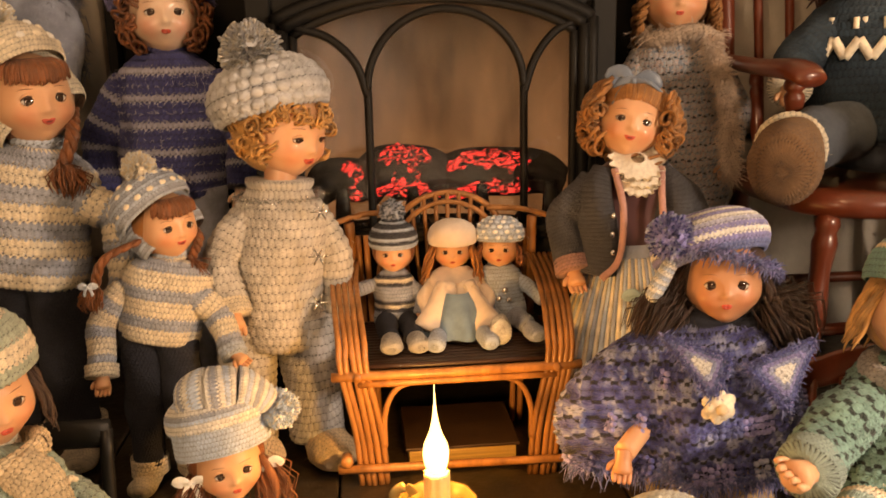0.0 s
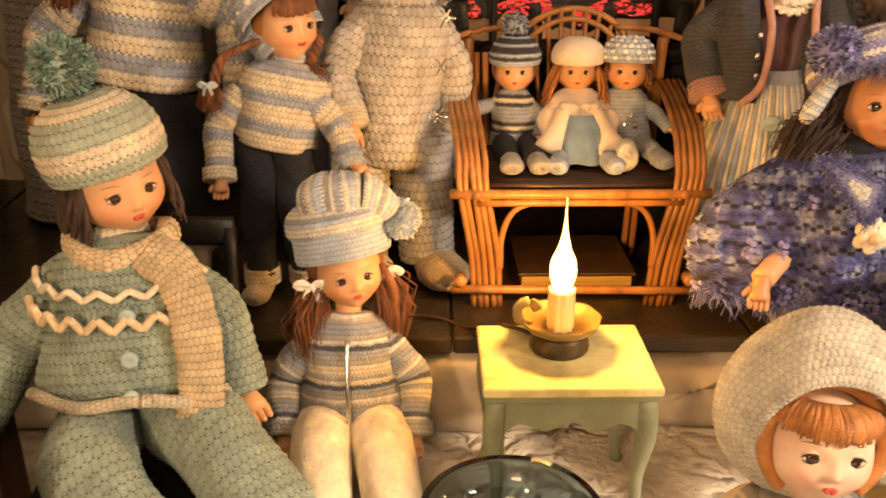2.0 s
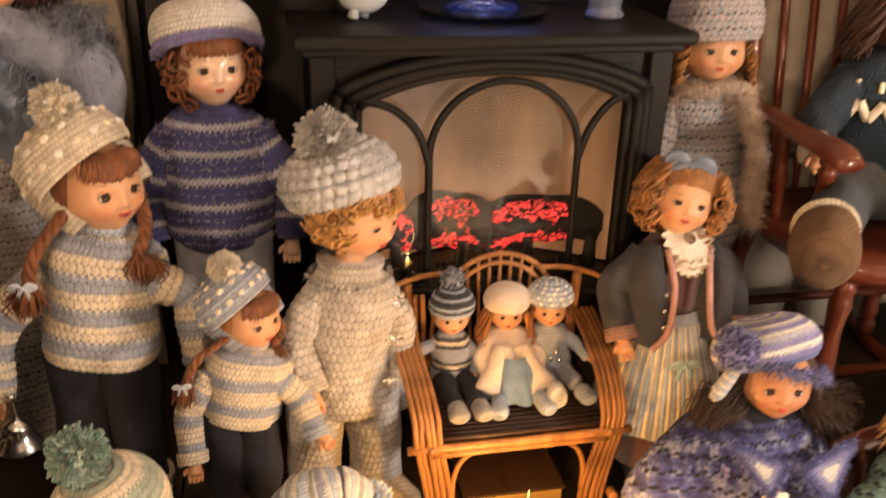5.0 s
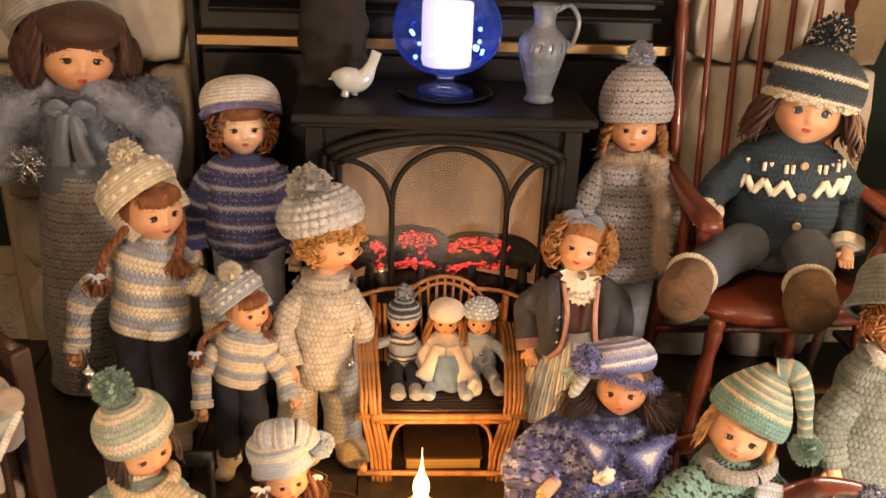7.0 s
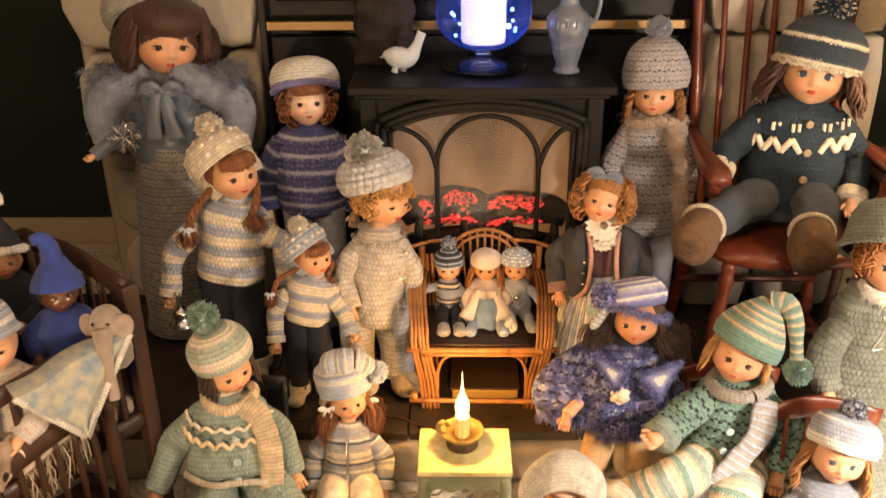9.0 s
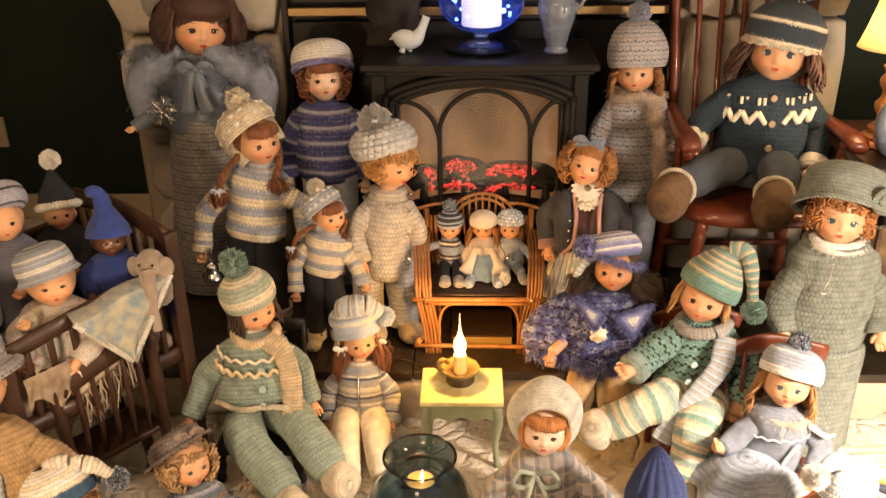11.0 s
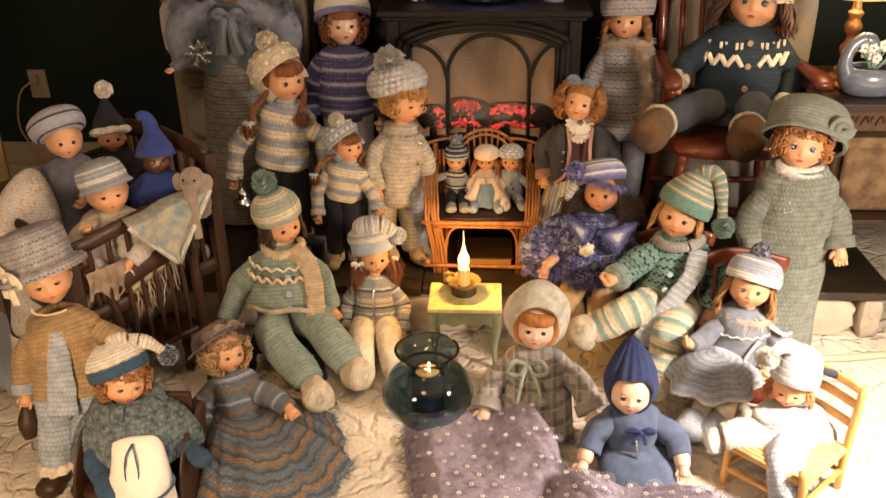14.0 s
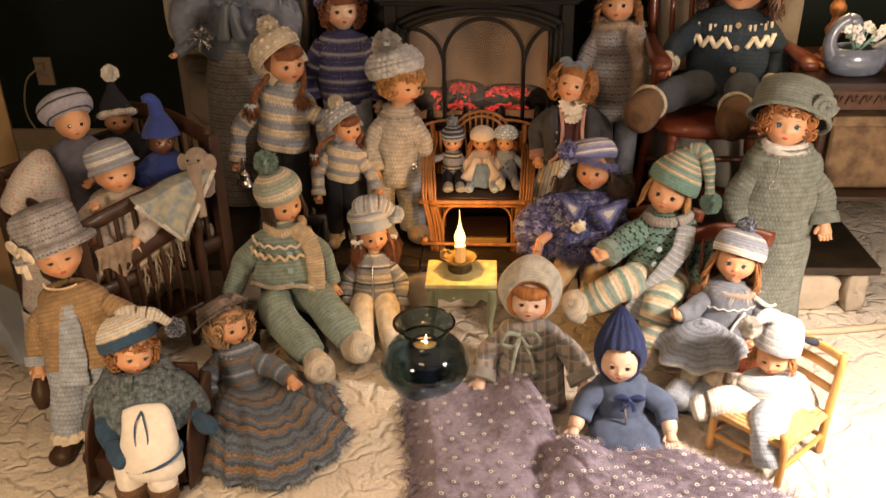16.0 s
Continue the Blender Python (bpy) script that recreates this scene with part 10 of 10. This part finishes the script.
block("lid", (1.285, 1.28, 0.543), (0.352, 0.252, 0.03), FLORAL, fb, bevel=0.1)

lampt = empty("table_lamp", (1.10, 1.24, 0.68), "turned gilt table lamp with lit parchment shade", "lamp")
s = Shape()
s.lathe((1.10, 1.24, 0.68), np.eye(3), [(0.001, 0.0), (0.048, 0.0), (0.050, 0.010), (0.040, 0.020), (0.042, 0.026), (0.026, 0.034), (0.030, 0.046), (0.016, 0.060), (0.014, 0.075), (0.022, 0.090), (0.024, 0.105), (0.014, 0.120), (0.012, 0.135), (0.020, 0.150), (0.022, 0.165), (0.014, 0.180), (0.020, 0.196), (0.012, 0.206), (0.010, 0.235)], GOLDC, 28, 90)
s.done("base", (1.10, 1.24, 0.68), lampt, "turned gilded wood column")
s = Shape()
s.lathe((1.10, 1.24, 0.92), np.eye(3), [(0.088, 0.0), (0.086, 0.002), (0.072, 0.045), (0.052, 0.120), (0.050, 0.120), (0.070, 0.045), (0.084, 0.002)], SHADE, 40, 30)
s.done("shade", (1.10, 1.24, 0.92), lampt, "lit parchment shade")

sw = Shape()
w0 = np.array((1.135, 1.155, 0.681))
sw.lathe(w0, np.eye(3), [(0.001, 0.0), (0.045, 0.0), (0.062, 0.012), (0.074, 0.040), (0.070, 0.062), (0.058, 0.074), (0.054, 0.070), (0.060, 0.05)], CERAM, 36, 36, squash=(1.15, 0.8))
sw.tube([w0 + (-0.062, -0.01, 0.045), w0 + (-0.078, -0.012, 0.085), w0 + (-0.068, -0.012, 0.125), w0 + (-0.040, -0.012, 0.150), w0 + (-0.018, -0.012, 0.142), w0 + (-0.008, -0.012, 0.122), w0 + (-0.012, -0.012, 0.108)], [0.024, 0.017, 0.014, 0.014, 0.015, 0.010, 0.004], CERAM, 16, 44)
sw.tube([w0 + (0.06, 0, 0.05), w0 + (0.095, 0, 0.085), w0 + (0.11, 0, 0.12)], [0.03, 0.02, 0.006], CERAM, 14, 16)
tagged(sw.done("swan_planter", w0), "pale blue glazed ceramic swan planter on the table", "planter")
fl = Shape()
rf = np.random.RandomState(5)
for k in range(16):
    p = w0 + (0.01 + rf.uniform(-0.05, 0.06), rf.uniform(-0.03, 0.03), 0.09 + rf.uniform(0, 0.05))
    fl.tube([w0 + (0, 0, 0.05), (p + w0) / 2 + (0, 0, 0.03), p], 0.0018, MINT_D, 5, 8)
    for j in range(5):
        a = j * 1.2566
        fl.ball(p + (0.008 * math.cos(a), -0.002, 0.008 * math.sin(a)), (0.006, 0.003, 0.006), WHITE, 8)
tagged(fl.done("flower_spray", w0), "small white artificial flowers in the swan planter", "flowers")

# ---- on the floor ----
sh = Shape()
n, m = 90, 120
u, v = np.meshgrid(np.linspace(0, 1, m), np.linspace(0, 1, n))
x = -0.045 + 0.86 * u + 0.02 * np.sin(v * 5)
y0 = 0.10 - 0.02 * np.sin(u * 6)
y1 = 0.585 - 0.20 * np.clip((u - 0.30) * 6, 0, 1) - 0.075 * np.clip((u - 0.40) * 9, 0, 1) - 0.06 * np.clip((u - 0.6) * 2, 0, 1) + 0.03 * np.sin(u * 4)
y = y0 + (y1 - y0) * v
z = 0.010 + 0.030 * np.exp(-((u - 0.16) / 0.14) ** 2) * np.clip((v - 0.1) * 1.6, 0, 1) * (0.7 + 0.3 * np.cos(v * 6))
z += 0.050 * np.abs(np.sin(u * 7.2 + v * 2.6)) ** 1.3 * (0.35 + 0.65 * v) * (u > 0.05) + 0.030 * np.exp(-((u - 0.62) / 0.25) ** 2) * v
vx = 0.255 + 0.10 * (v - 0.3)
z += v * (0.040 * np.exp(-((x - vx + 0.075) / 0.055) ** 2) + 0.042 * np.exp(-((x - vx - 0.055) / 0.040) ** 2)) - 0.030 * np.exp(-((x - vx) / 0.018) ** 2) * np.clip(v * 2, 0, 1)
z = np.maximum(z, 0.006)
z += 0.006 * np.sin(u * 31 + v * 11) * np.sin(v * 23) + 0.006
edge = np.minimum(np.minimum(u, 1 - u), np.minimum(v, 1 - v))
z *= np.clip(edge * 14, 0.15, 1)
z += 0.0022 * np.abs(np.sin(u * m * 0.55)) * np.abs(np.sin(v * n * 0.55))
S = np.stack([x, y, z], -1)
sh.grid(S, LILAC, wrap=False)
rs = np.random.RandomState(2)
fc = Shape()
for i in range(4, n - 3, 6):
    for j in range(4 + (i // 6 % 2) * 3, m - 3, 7):
        c = S[i, j]
        a = np.linspace(0, 2 * math.pi, 11)
        fc.tube(c + np.stack([0.0040 * np.cos(a), 0.0040 * np.sin(a), np.full(11, 0.0035)], 1), 0.0014, WHITE, 5, 12, caps=False)
        dr = np.stack([np.cos(np.arange(16) * math.pi / 8 + 0.2), np.sin(np.arange(16) * math.pi / 8 + 0.2), np.zeros(16)], 1)
        sh.hairs(c + dr * 0.005 + (0, 0, 0.0016), c + dr * 0.012 + (0, 0, 0.0014), c + dr * 0.020 + (0, 0, 0.0006), 0.0008, LILAC_D, 1.2)
edge_pts = np.concatenate([S[:, 0], S[-1, :40], S[:, -1]])
fr2 = Shape()
fr2.fuzz(edge_pts, 0.045, 0.0014, LILAC, 520, 0.3)
shawl = tagged(sh.done("lace_shawl", (0.3, 0.35, 0)), "lilac crocheted lace shawl with white flower centres on carpet", "shawl")
tagged(fc.done("flower_centre", (0.3, 0.35, 0), shawl, "white flower centres"), kind="stuff")
tagged(fr2.done("fringe", (0.3, 0.35, 0), shawl, "lilac yarn fringe"), kind="stuff")

bc = Shape()
n, m = 30, 26
u, v = np.meshgrid(np.linspace(0, 1, m), np.linspace(0, 1, n))
px = -1.33 + 0.34 * u - 0.06 * v
py = 0.55 + 0.25 * v + 0.05 * u
pz = 0.30 * np.sin(np.clip(u * 1.3, 0, 1) * math.pi * 0.85 + 0.15) * (0.9 - 0.2 * v) + 0.012 * np.sin(u * 14 + v * 4)
bc.grid(np.stack([px, py, np.maximum(pz, 0.004)], -1), BLUECLOTH, wrap=False)
tagged(bc.done("felt_throw", (-1.2, 0.68, 0)), "powder blue felt throw in soft folds on floor", "throw")

bd = Shape()
bd.box((-1.36, 1.05, 0.40), (0.28, 0.03, 0.80), CARD, turn(24), 0.1)
tagged(bd.done("board", (-1.36, 1.05, 0), smooth=False), "tan wooden board leaning at the room's side", "board")

st = Shape()
st.tube([(0.93, 0.895, 0.012), (1.10, 0.90, 0.012), (1.30, 0.935, 0.012)], 0.010, OUTLETP, 8, 12)
tagged(st.done("cord_cover", (1.1, 0.9, 0)), "ivory cord cover lying before the hearth", "cord cover")

for o in bpy.data.objects:
    if "at" in o:
        del o["at"]
